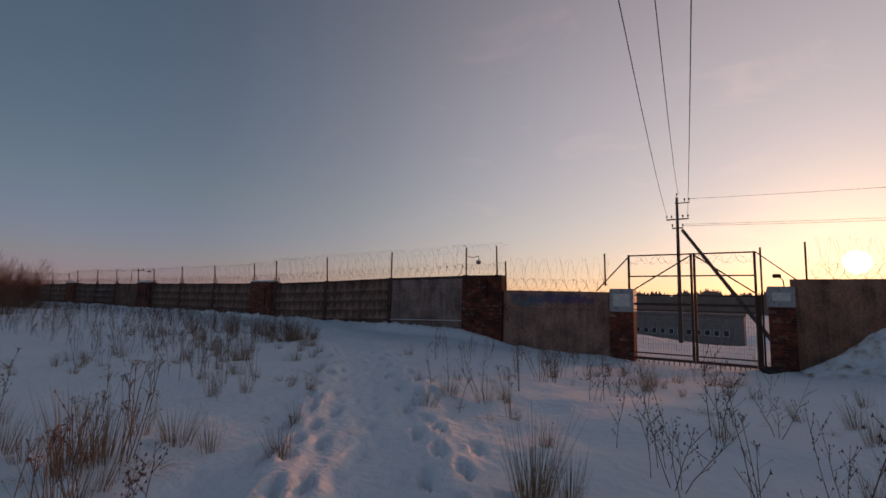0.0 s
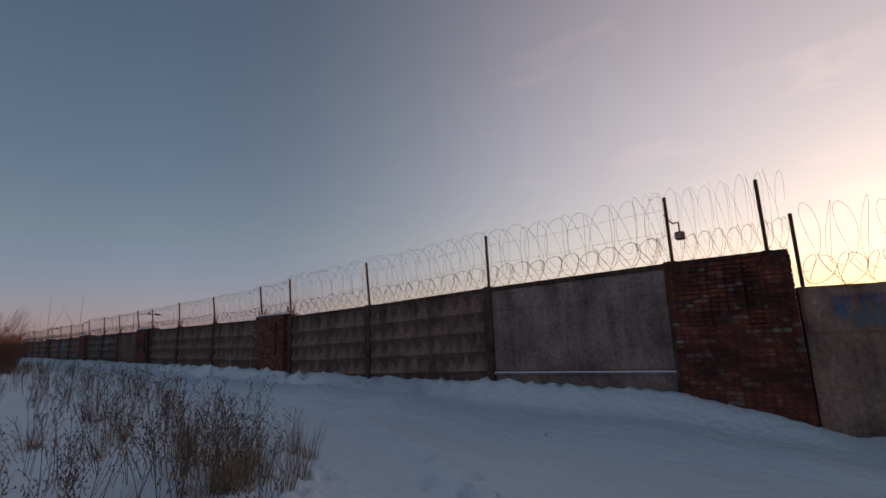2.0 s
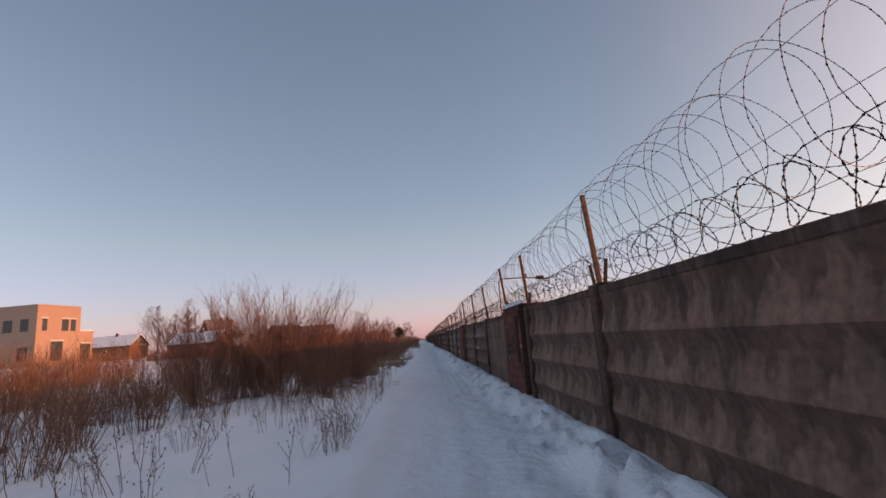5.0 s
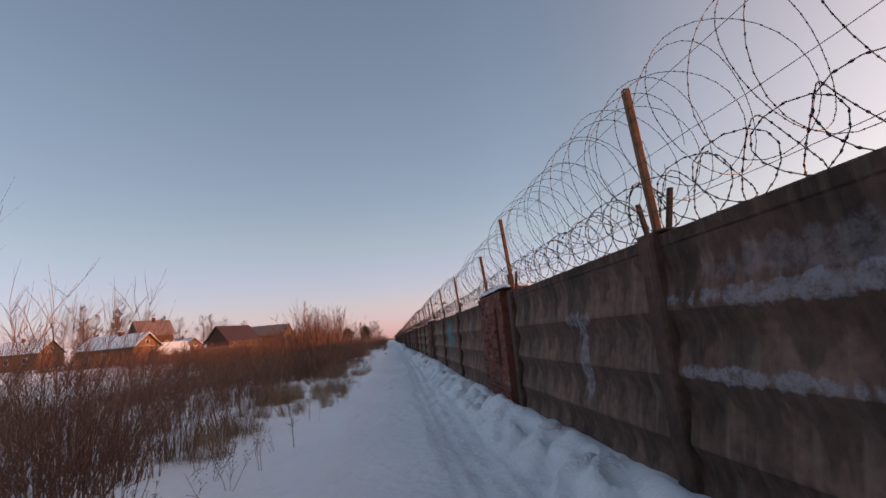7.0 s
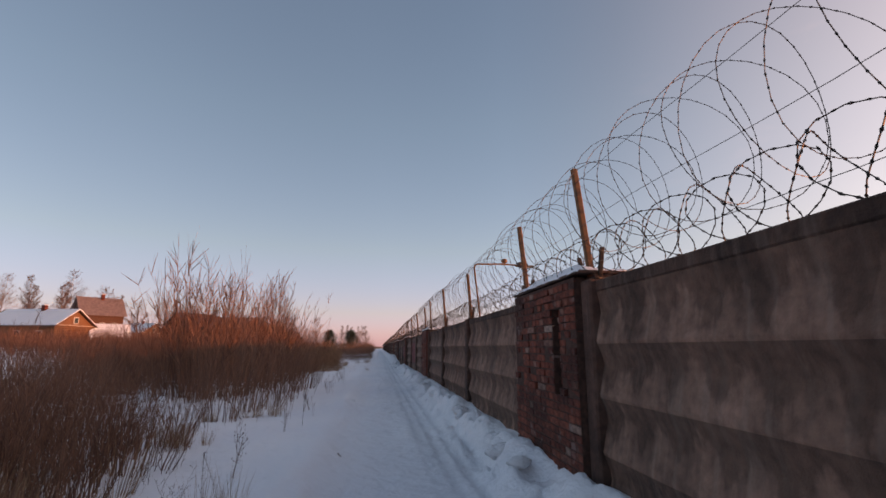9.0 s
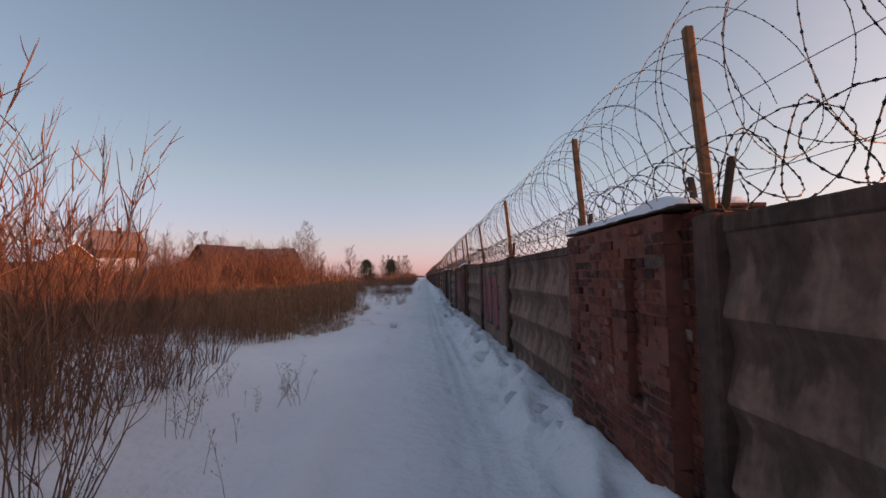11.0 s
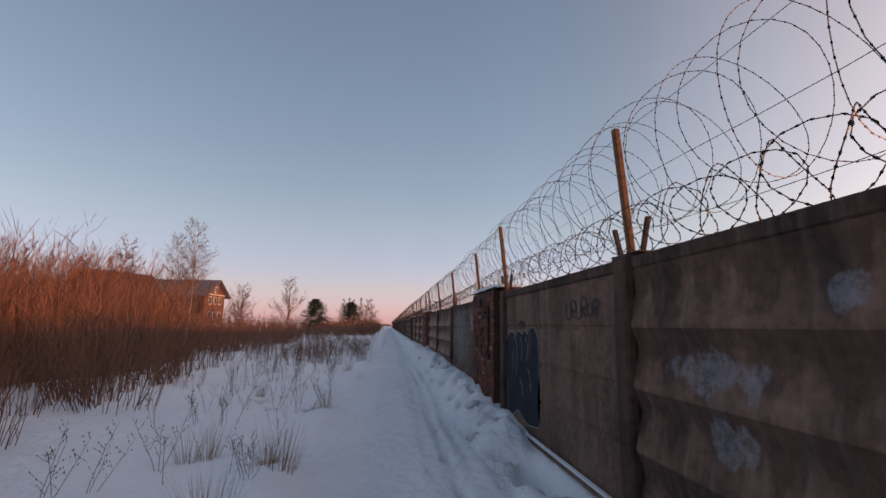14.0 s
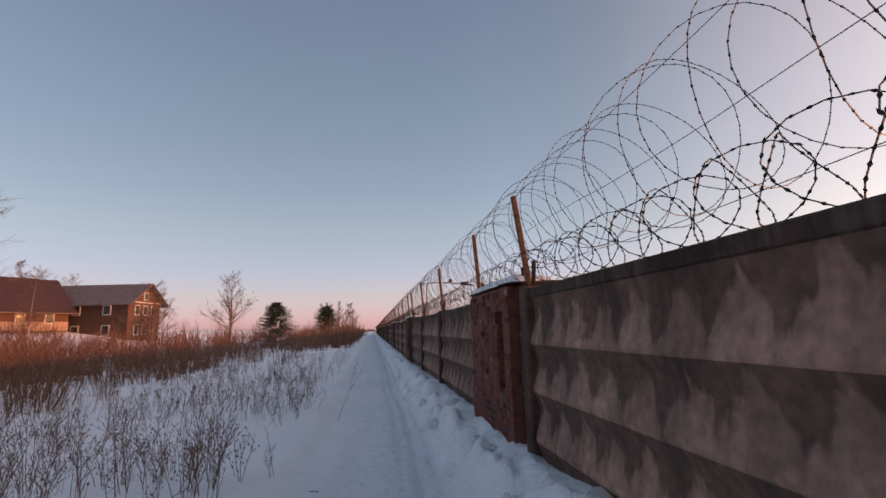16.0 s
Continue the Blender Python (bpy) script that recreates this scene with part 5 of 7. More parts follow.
def wormwood(seed):
    """A taller weed with side sprays of small seeds."""
    rng = random.Random(seed)
    t = Tubes()
    for _ in range(rng.randint(1, 3)):
        h = rng.uniform(0.6, 1.2)
        lean = 0.18
        p = bent(rng, (rng.gauss(0, 0.05), rng.gauss(0, 0.05), -0.1), (rng.gauss(0, lean), rng.gauss(0, lean), 1), h + 0.1, 4, 0.08)
        t.tube(p, [0.006 - 0.001 * i for i in range(5)], 3)
        for i in (1, 2, 2, 3):
            for _ in range(2):
                q = p[i].lerp(p[i + 1], rng.random())
                s = bent(rng, q, (rng.gauss(0, 0.6), rng.gauss(0, 0.6), 0.9), rng.uniform(0.1, 0.26), 2, 0.12)
                t.tube(s, [0.003, 0.0025, 0.0016], 2)
                for k in range(1, 3):
                    t.blob(s[k], rng.uniform(0.006, 0.013), rng.uniform(0.012, 0.026))
    return t


def tuft(seed, n=34, h=0.5, wide=0.07, droop=0.5, blade=0.005):
    """A clump of dry grass blades."""
    rng = random.Random(seed)
    t = Tubes()
    for _ in range(n):
        a = rng.uniform(0, 6.28)
        r = wide * math.sqrt(rng.random())
        p = Vector((r * math.cos(a), r * math.sin(a), -0.05))
        l = h * rng.uniform(0.5, 1.15)
        d = Vector((math.cos(a) * rng.uniform(0.05, droop), math.sin(a) * rng.uniform(0.05, droop), 1)).normalized()
        side = Vector((-d.y, d.x, 0))
        side = side.normalized() if side.length > 1e-6 else Vector((1, 0, 0))
        pts = [p]
        for i in range(3):
            d = (d + Vector((math.cos(a) * 0.14 * droop, math.sin(a) * 0.14 * droop, -0.22 * droop))).normalized()
            pts.append(pts[-1] + d * (l / 3))
        for i in range(3):
            w0, w1 = blade * (1 - i / 3.4), blade * (1 - (i + 1) / 3.4)
            t.quad(pts[i] - side * w0, pts[i] + side * w0, pts[i + 1] + side * w1, pts[i + 1] - side * w1)
    return t


def reed(seed):
    """A stand of a few tall reeds with feathery tops."""
    rng = random.Random(seed)
    t = Tubes()
    for _ in range(9):
        p = (rng.gauss(0, 0.16), rng.gauss(0, 0.16), -0.1)
        h = rng.uniform(1.1, 1.85)
        pts = bent(rng, p, (rng.gauss(0, 0.07), rng.gauss(0, 0.07), 1), h, 4, 0.03)
        t.tube(pts, [0.006, 0.0055, 0.005, 0.0035, 0.0025], 2)
        for _ in range(5):
            i = rng.randint(0, 2)
            q = pts[i].lerp(pts[i + 1], rng.random())
            a = rng.uniform(0, 6.28)
            e = q + Vector((math.cos(a) * 0.16, math.sin(a) * 0.16, rng.uniform(0.1, 0.28)))
            m = q.lerp(e, 0.5) + Vector((0, 0, 0.05))
            s = Vector((-math.sin(a), math.cos(a), 0)) * 0.008
            t.quad(q - s * 0.6, q + s * 0.6, m + s, m - s)
            t.quad(m - s, m + s, e + s * 0.1, e - s * 0.1)
        if rng.random() < 0.6:
            for _ in range(7):
                q = pts[-1] - Vector((0, 0, rng.uniform(0, 0.2)))
                a = rng.uniform(0, 6.28)
                e = q + Vector((math.cos(a) * 0.05, math.sin(a) * 0.05, 0.11))
                s = Vector((-math.sin(a), math.cos(a), 0)) * 0.008
                t.quad(q - s * 0.3, q + s * 0.3, e + s, e - s)
    return t


def scatter(name, variants, spots, material, label, category):
    """One uncountable mass made of many turned and scaled copies of the variants."""
    vs, fs, off = [], [], 0
    packed = []
    for t in variants:
        v, f = list(t.v), list(t.f)
        if t.twigs:
            f += [tuple(i + len(v) for i in q) for q in t.twigs.f]
            v += t.twigs.v
        packed.append((np.array(v), f))
    rng = random.Random(len(spots))
    for n, (x, y, s) in enumerate(spots):
        v, f = packed[n % len(packed)]
        a = rng.uniform(0, 6.28)
        c, d = math.cos(a) * s, math.sin(a) * s
        tx, ty = rng.gauss(0, 0.12), rng.gauss(0, 0.12)
        z = v[:, 2] * s
        vs.append(np.stack([v[:, 0] * c - v[:, 1] * d + x + tx * z, v[:, 0] * d + v[:, 1] * c + y + ty * z, z + gz(x, y)], 1))
        fs += [tuple(i + off for i in q) for q in f]
        off += len(v)
    ob = link_mesh(name, np.concatenate(vs), fs, material)
    return tagged(ob, label, category, kind="stuff")


def single(name, variants, spots, material, label, category, group, part_name):
    """Plants that stand apart, each a thing of its own."""
    rng = random.Random(len(spots) + 7)
    masters = {}
    for n, (x, y, s) in enumerate(spots):
        k = n % len(variants)
        m = Matrix.Translation((x, y, gz(x, y))) @ pose(0, 0, 0, rng.gauss(0, 3), rng.gauss(0, 3), rng.uniform(0, 360)) @ Matrix.Scale(s, 4)
        if k not in masters:
            if variants[k].twigs:
                ob = thing(name, label, category, group)
                variants[k].link(part_name, material, ob)
                variants[k].twigs.link("crown", material, ob, "fine upper twigs")
            else:
                ob = variants[k].link(name, material)
                tagged(ob, label, category, group)
            masters[k] = ob
            ob.matrix_basis = m
        else:
            ob = copy_thing(masters[k], Matrix.Identity(4))
            ob.matrix_basis = m


def strewn(seed, n, x0, x1, y0, y1, s0, s1, clear=1.15, keep=None):
    """Random spots in a rectangle, clear of the path."""
    rng = random.Random(seed)
    out = []
    while len(out) < n:
        x, y = rng.uniform(x0, x1), rng.uniform(y0, y1)
        if abs(x - float(path_x(np.clip(y, -14, 300)))) < clear:
            continue
        if x > float(fence_x(y)) - 0.5:
            continue
        if keep and not keep(x, y, rng):
            continue
        out.append((x, y, rng.uniform(s0, s1)))
    return out


def clumpy(scale, cut, seed):
    return lambda x, y, rng: float(lumps(np.array([x * scale]), np.array([y * scale]), seed)[0]) > cut + rng.gauss(0, 0.15)


SHRUBS = [shrub(20 + i, 2.3 + 0.15 * i, 25, 0.42, 7, 0.011, 1.0, 0.5) for i in range(5)]
LOW_SHRUBS = [shrub(40 + i, 1.5, 20, 0.5, 4, 0.012) for i in range(3)]
BIG = [shrub(60 + i, 3.85, 52, 0.42, 36, 0.012, 0.66, 0.74) for i in range(3)]
TALL = [shrub(180 + i, 3.4, 32, 0.7, 13, 0.012, 1.4) for i in range(4)]
THICK = [shrub(280 + i, 3.4, 28, 0.7, 9, 0.0095, 1.05) for i in range(4)]
MID_SHRUBS = [shrub(380 + i, 2.6, 22, 0.8, 6, 0.015, 1.6) for i in range(3)]
FAR_SHRUBS = [shrub(80 + i, 2.6, 15, 0.8, 3, 0.034) for i in range(3)]
TANSY = [tansy(i) for i in range(6)]
WORM = [wormwood(i + 30) for i in range(6)]
TUFTS = [tuft(i + 50, 56, 0.5, 0.13, 0.34, 0.003) for i in range(4)]
FLAT_TUFTS = [tuft(i + 70, 44, 0.34, 0.1, 1.5) for i in range(3)]
REEDS = [reed(i + 90) for i in range(5)]


def build_plants():
    # the great willow beside the path and its neighbours
    single("willow_shrub", BIG, [(-6.6, 32.6, 0.91), (-5.2, 31.4, 0.52), (-5.7, 32.9, 0.87), (-7.6, 33.2, 0.94), (-8.6, 33.8, 0.96), (-5.0, 34.2, 0.66), (-4.8, 35.8, 0.56), (-5.1, 38.0, 0.56), (-9.8, 33.2, 0.8), (-10.4, 34.8, 0.92), (-10.8, 24.5, 0.5), (-11.8, 28.0, 0.6)], WILLOW, "tall leafless willow shrub with reddish-brown stems", "shrub", "tall willows", "stem_clump")
    single("willow_shrub", TALL, [(-6.6, 65.4, 1.1), (-7.4, 66.6, 1.3), (-6.3, 68.2, 1.1), (-7.0, 70.4, 1.25), (-8.4, 68.0, 1.3), (-6.5, 72.5, 1.1), (-7.8, 73.0, 1.25)], WILLOW, "tall willow shrub with thin upright shoots", "shrub", "tall shoots", "stem_clump")
    edge = [(-5.2, 34.2), (-5.4, 37.2), (-5.2, 39.6), (-5.6, 41.5), (-5.0, 44.2), (-5.4, 46.8), (-5.4, 48.8), (-6.2, 51.0), (-5.0, 55.4), (-5.2, 56.6), (-5.0, 57.8), (-4.9, 59.4), (-4.8, 61.0), (-4.7, 62.6), (-4.5, 63.7), (-4.4, 65.0), (-4.6, 66.4), (-4.5, 68.0), (-4.4, 70.1), (-5.5, 72.0), (-5.4, 74.2), (-6.6, 98.9), (-7.0, 100.4), (-6.9, 101.9), (-7.6, 103.3), (-8.4, 105.0), (-7.4, 97.2), (-8.0, 95.4)]
    rng = random.Random(2)
    single("willow_shrub", SHRUBS, [(x - 0.2, y, rng.uniform(0.42, 0.62) if y < 60 else rng.uniform(0.65, 0.95)) for x, y in edge], WILLOW, "leafless willow shrub growing out of the snow", "shrub", "willow shrubs", "stem_clump")
    thicket = strewn(11, 95, -15, -5.6, 33, 49, 0.4, 0.62) + strewn(87, 16, -15, -6.6, 49, 54, 0.4, 0.6) + strewn(86, 62, -15, -5.2, 54, 58, 0.4, 0.64) + strewn(24, 40, -15, -5.8, 57, 66, 0.42, 0.62) + strewn(50, 40, -15, -5.8, 66, 78, 0.5, 0.85)
    thicket += strewn(12, 26, -11, -5.8, 66, 77, 0.75, 1.05)
    thicket += strewn(14, 40, -13, -7.4, 96, 110, 0.75, 1.1)
    thicket += strewn(23, 40, -14, -8.2, 20, 33, 0.6, 0.9)
    scatter("tall_thicket", THICK, strewn(13, 120, -21, -11.0, 79, 108, 0.65, 1.08) + strewn(59, 80, -15.5, -9.6, 90, 109, 0.8, 1.15) + strewn(60, 62, -22, -12.5, 108, 116, 1.15, 1.65) + strewn(74, 90, -17, -9.3, 83, 97, 0.8, 1.12), WILLOW, "tall dense thicket of reddish-brown willows behind the reeds", "thicket")
    scatter("willow_thicket", SHRUBS, thicket, WILLOW, "dense thicket of leafless reddish-brown willows", "thicket")
    near_low = strewn(58, 90, -18, -8.0, 58, 78, 0.55, 0.8) + strewn(56, 32, -8.0, -4.7, 33.5, 42, 0.35, 0.62) + strewn(57, 28, -9.0, -5.0, 42, 52, 0.35, 0.6) + strewn(53, 52, -6.6, -4.4, 54.2, 58.5, 0.45, 0.8) + strewn(54, 14, -7.5, -5.8, 92.5, 99, 0.5, 0.8) + strewn(55, 16, -7.0, -5.0, 38.5, 44, 0.4, 0.7)
    low = near_low + strewn(15, 170, -32, -10.5, 108, 150, 1.1, 1.7) + strewn(47, 110, -34, -16, 118, 140, 1.2, 1.8) + strewn(16, 110, -26, -5.5, 122, 190, 0.6, 1.3) + strewn(17, 70, -36, -14, 12, 60, 0.6, 1.1)
    scatter("low_willows", LOW_SHRUBS, low, WILLOW, "low brown willow scrub in the snow", "thicket")
    far = strewn(18, 220, -30, -5, 165, 330, 0.8, 1.6) + strewn(70, 150, -9.5, -3.9, 152, 262, 0.6, 1.25) + strewn(19, 190, -58, -18, 100, 172, 0.7, 1.25) + strewn(46, 60, -32, -7, 152, 190, 0.6, 1.0) + strewn(48, 90, -60, -36, 112, 138, 0.6, 1.15) + strewn(49, 40, -56, -38, 150, 168, 0.5, 0.85) + strewn(20, 60, -75, -26, 40, 110, 0.4, 0.8)
    scatter("middle_scrub", MID_SHRUBS, strewn(71, 240, -42, -13, 99, 142, 0.7, 1.1) + strewn(72, 60, -30, -16, 70, 99, 0.7, 1.0) + strewn(73, 80, -24, -9.8, 91, 111, 1.05, 1.45), WILLOW, "reddish-brown scrub before the village houses", "thicket")
    scatter("far_scrub", FAR_SHRUBS, far, WILLOW, "distant brown scrub round the village", "thicket")
    # pale bushes out in the field
    pale = []
    for n, (cx, cy, r, k) in enumerate(((-22.4, 43.5, 2.4, 26), (-19.6, 33.0, 1.6, 14), (-29.0, 56.0, 3.0, 22), (-25.5, 38.5, 1.8, 14))):
        pale += strewn(80 + n, k, cx - r, cx + r, cy - r, cy + r, 0.6, 1.0)
    scatter("pale_thicket", THICK, pale, REED, "pale tan bushes standing in the snowy field", "thicket")
    # reeds
    reeds = strewn(21, 270, -9.4, -4.7, 81.5, 97.0, 0.62, 1.1, keep=lambda x, y, r: x < -4.6 - 0.22 * max(0, y - 88) + 0.0 * r.random())
    reeds += strewn(22, 70, -8.8, -5.6, 79.5, 83, 0.75, 1.0)
    scatter("reed_bed", REEDS, reeds, REED, "bed of tall dry tan reeds", "reeds")
    # weeds of the field by the gate
    clusters = [(-15.4, -6.3, 9), (-14.6, -5.2, 12), (-13.3, -2.9, 8), (-12.2, -1.9, 6), (-10.9, -0.6, 8), (-9.7, 0.4, 6), (-8.6, 1.8, 6), (-7.2, 3.2, 8), (-6.4, 4.4, 9), (-5.6, 3.0, 7), (-6.6, 0.9, 7), (-9.6, -6.4, 5), (-6.1, -6.9, 6), (-11.6, -10.9, 4), (-11.6, -9.7, 3), (-10.0, -10.3, 3), (-5.0, -3.4, 6), (-8.3, -8.9, 4), (-3.2, -5.6, 5)]
    rng = random.Random(9)
    near = []
    for x, y, n in clusters:
        for _ in range(n):
            px, py = x + rng.gauss(0, 0.55), y + rng.gauss(0, 0.55)
            if abs(px - float(path_x(py))) > 1.15 and px < float(fence_x(py)) - 0.6:
                near.append((px, py, rng.uniform(0.7, 1.15)))
    single("dried_tansy", TANSY, near[: len(near) // 2], WEED, "dried brown tansy stalks with dark seed heads in snow", "weed", "field weeds", "stalk")
    single("dried_wormwood", WORM, near[len(near) // 2 :], WEED, "dry wormwood stalks standing in the snow", "weed", "field weeds", "stalk")
    spread = strewn(31, 90, -19, -0.8, -14, 3.5, 0.5, 1.0, keep=lambda x, y, r: (x < float(path_x(y)) or y < -5.0) and clumpy(0.6, 0.1, 14)(x, y, r))
    spread += strewn(39, 80, -6.2, -3.4, 6.0, 17.0, 0.65, 1.05, keep=lambda x, y, r: x < float(path_x(y)) - 1.25) + strewn(37, 26, -7.4, -5.0, 2.0, 5.5, 0.7, 1.05)
    spread += strewn(32, 270, -11.5, -3.6, 3.0, 24, 0.6, 1.1, keep=lambda x, y, r: x < float(path_x(y)) - 1.3 and r.random() < 0.9)
    spread += strewn(38, 60, -4.9, -3.5, 32, 38, 0.35, 0.7) + strewn(33, 260, -8.0, -3.4, 24, 36, 0.4, 0.9, keep=clumpy(0.9, 0.1, 15))
    spread += strewn(34, 270, -7.5, -3.2, 36, 76, 0.35, 0.8, keep=clumpy(0.8, 0.05, 16))
    spread += strewn(35, 300, -11, -2.9, 108, 135, 0.5, 0.95, keep=clumpy(0.7, 0.05, 17))
    for cx, cy, n, r in ((-4.6, 108.6, 44, 0.42), (-4.0, 108.1, 26, 0.3), (-5.0, 107.2, 16, 0.35), (-5.3, 109.7, 22, 0.4), (-2.95, 109.3, 22, 0.16), (-5.9, 107.4, 9, 0.3), (-6.9, 109.5, 10, 0.5), (-4.6, 113.4, 40, 0.6), (-6.4, 112.5, 24, 0.6), (-3.5, 112.8, 22, 0.3), (-7.4, 115.5, 40, 0.8), (-3.4, 117.5, 40, 0.5), (-5.4, 118.5, 50, 0.8), (-4.2, 122.5, 60, 0.9), (-4.4, 103.6, 12, 0.5), (-5.6, 104.6, 12, 0.4)):
        for _ in range(n):
            spread.append((cx + rng.gauss(0, r), cy + rng.gauss(0, r), rng.uniform(0.45, 0.9)))
    spread += strewn(85, 190, -12, -4.2, 110, 122, 0.5, 0.9)
    spread += strewn(36, 75, -7, -2.9, 93, 104, 0.35, 0.7, keep=clumpy(0.9, 0.15, 18))
    for i in range(46):
        y = rng.uniform(2.5, 13.0)
        x = float(path_x(y)) - 1.2 - abs(rng.gauss(0, 0.55))
        spread.append((x, y, rng.uniform(0.6, 1.05)))
    scatter("dry_weeds", TANSY + WORM, spread, WEED, "dry brown weeds standing through the snow", "weeds")
    # tufts of pale grass
    tufts = [(-14.9, -5.4, 1.2), (-14.6, -5.0, 1.0), (-13.2, -9.1, 1.0), (-12.9, -9.3, 0.9), (-10.0, -10.2, 0.9), (-5.6, -2.0, 0.9), (-5.4, 2.4, 1.2), (-5.8, 2.0, 1.1), (-6.1, 2.7, 1.1), (-9.2, 1.8, 1.2), (-9.5, 1.5, 1.0), (-10.3, -0.2, 1.0), (-5.7, -8.5, 0.9), (-5.1, -8.2, 0.8), (-12.4, -3.4, 0.9), (-14.8, -5.2, 1.7), (-14.6, -5.35, 1.5), (-15.2, -6.2, 1.3), (-9.7, 0.0, 1.5), (-9.55, 0.15, 1.4), (-9.85, 0.1, 1.2), (-8.6, 3.9, 1.2), (-4.85, 3.1, 1.2), (-5.0, 3.3, 1.3), (-6.0, 2.8, 1.6), (-5.85, 2.95, 1.5), (-13.0, -9.05, 1.5), (-12.9, -9.0, 1.3), (-5.3, -6.3, 1.0)]
    single("grass_tuft", TUFTS, tufts, GRASS, "tuft of pale dry grass in the snow", "grass", "grass tufts", "blades")
    clumps = [(-2.96, 93.2, 0.9), (-3.1, 93.4, 0.8), (-2.81, 94.6, 1.0), (-2.98, 94.75, 0.85), (-3.74, 95.4, 0.9), (-3.9, 95.25, 0.8), (-2.93, 98.6, 0.8), (-4.28, 99.5, 0.8), (-3.06, 105.1, 0.8), (-2.66, 82.1, 0.6), (-3.21, 54.9, 1.0), (-3.05, 55.1, 0.8), (-5.6, 81.4, 1.5), (-5.9, 81.9, 1.4), (-5.2, 81.0, 1.3), (-6.3, 81.0, 1.5), (-4.6, 82.2, 1.3), (-4.3, 83.2, 1.1), (-4.9, 46.7, 1.5), (-4.7, 47.2, 1.3), (-5.2, 46.3, 1.5), (-3.2, 53.4, 1.2), (-3.35, 53.8, 1.0)]
    single("grass_tuft", TUFTS, clumps, GRASS, "ragged clump of tan dry grass beside the path", "grass", "grass clumps", "blades")
    flat = [(-3.72, 93.6, 1.0), (-3.9, 93.0, 0.8), (-4.1, 98.9, 0.9), (-2.95, 98.2, 1.0), (-3.1, 98.0, 0.8), (-3.0, 94.9, 1.0), (-3.4, 95.6, 0.8), (-3.1, 104.6, 0.8), (-4.9, 86.4, 0.9), (-3.9, 84.6, 1.0), (-3.5, 83.4, 0.8), (-3.0, 54.0, 0.8), (-3.4, 54.4, 0.9), (-4.6, 89.6, 0.9), (-3.6, 91.0, 0.9)] + [(-5.30, 82.08, 2.2), (-4.65, 81.80, 1.8), (-4.88, 82.68, 1.5), (-5.78, 83.12, 2.0), (-6.09, 82.84, 2.4), (-4.31, 82.97, 1.0), (-2.71, 82.39, 1.0)]
    single("grass_tuft", FLAT_TUFTS, flat, GRASS, "flattened clump of pale dry grass", "grass", "flattened grass", "blades")
    grass = strewn(41, 260, -19, -1.5, -14, 4, 0.5, 1.0, keep=lambda x, y, r: (x < float(path_x(y)) or y < -5.0) and clumpy(0.7, 0.15, 19)(x, y, r))
    grass += strewn(61, 16, -6.3, -5.2, 1.6, 4.4, 0.9, 1.5) + strewn(62, 30, -9, -5.5, 4, 10, 0.8, 1.3) + strewn(42, 150, -5.6, -3.4, 44, 62, 0.5, 1.1, keep=clumpy(0.8, 0.25, 20))
    grass += strewn(45, 60, -5.6, -4.6, 45.4, 47.4, 0.8, 1.4)
    grass += strewn(43, 120, -7.0, -4.3, 80, 92, 0.6, 1.1)
    grass += strewn(51, 36, -5.4, -4.2, 52.8, 56.0, 0.9, 1.5) + strewn(52, 30, -5.6, -4.6, 40.5, 43, 0.8, 1.4)
    scatter("dry_grass", TUFTS + FLAT_TUFTS, grass, GRASS, "pale dry grass poking through the snow", "grass")
    # bare saplings among the weeds
    for x, y, h, seed in ((-5.2, 63.5, 4.1, 5), (-5.6, 64.4, 4.4, 6), (-5.05, 62.9, 3.6, 8), (-6.0, 11.1, 2.7, 1), (-6.3, 13.4, 2.9, 2), (-7.6, 15.5, 2.2, 3)):
        rng = random.Random(seed)
        t = Tubes()
        p = bent(rng, (0, 0, -0.1), (rng.gauss(0, 0.04), rng.gauss(0, 0.04), 1), h, 6, 0.03)
        t.tube(p, [0.011 - 0.0015 * i for i in range(7)], 4)
        for i in (2, 3, 3, 4):
            a = rng.uniform(0, 6.28)
            b = bent(rng, p[i], (0.6 * math.cos(a), 0.6 * math.sin(a), 1), h * 0.28, 3, 0.05, 0.05)
            t.tube(b, [0.005, 0.004, 0.003, 0.0015], 3)
        ob = t.link("sapling", BARK)
        ob.matrix_basis = Matrix.Translation((x, y, gz(x, y)))
        tagged(ob, "thin leafless sapling standing among dry weeds", "sapling", "saplings")
    single("bare_bush", [shrub(481, 1.15, 9, 0.08, 5, 0.007, 0.8, 0.6)], [(-5.3, -6.4, 1.0), (-7.4, -8.3, 0.8)], BARK, "small leafless bush standing in the snow before the gate", "bush", "bare bushes", "stem_clump")
    # fallen and leaning stalks beside the path
    lean = [(-3.05, 109.9, 0.9), (-4.8, 108.0, 1.1), (-5.2, 108.4, 1.0), (-4.4, 108.6, 0.9), (-3.2, 104.5, 0.8), (-5.0, 116.3, 1.0), (-2.9, 98.4, 0.8), (-3.3, 98.0, 0.75), (-3.0, 99.4, 0.7), (-6.0, 114.0, 1.0), (-4.0, 33.0, 0.9), (-3.8, 36.5, 0.9)]
    single("dried_wormwood", WORM[:3], lean, WEED, "dark dry wormwood clump beside the path", "weed", "path weeds", "stalk")


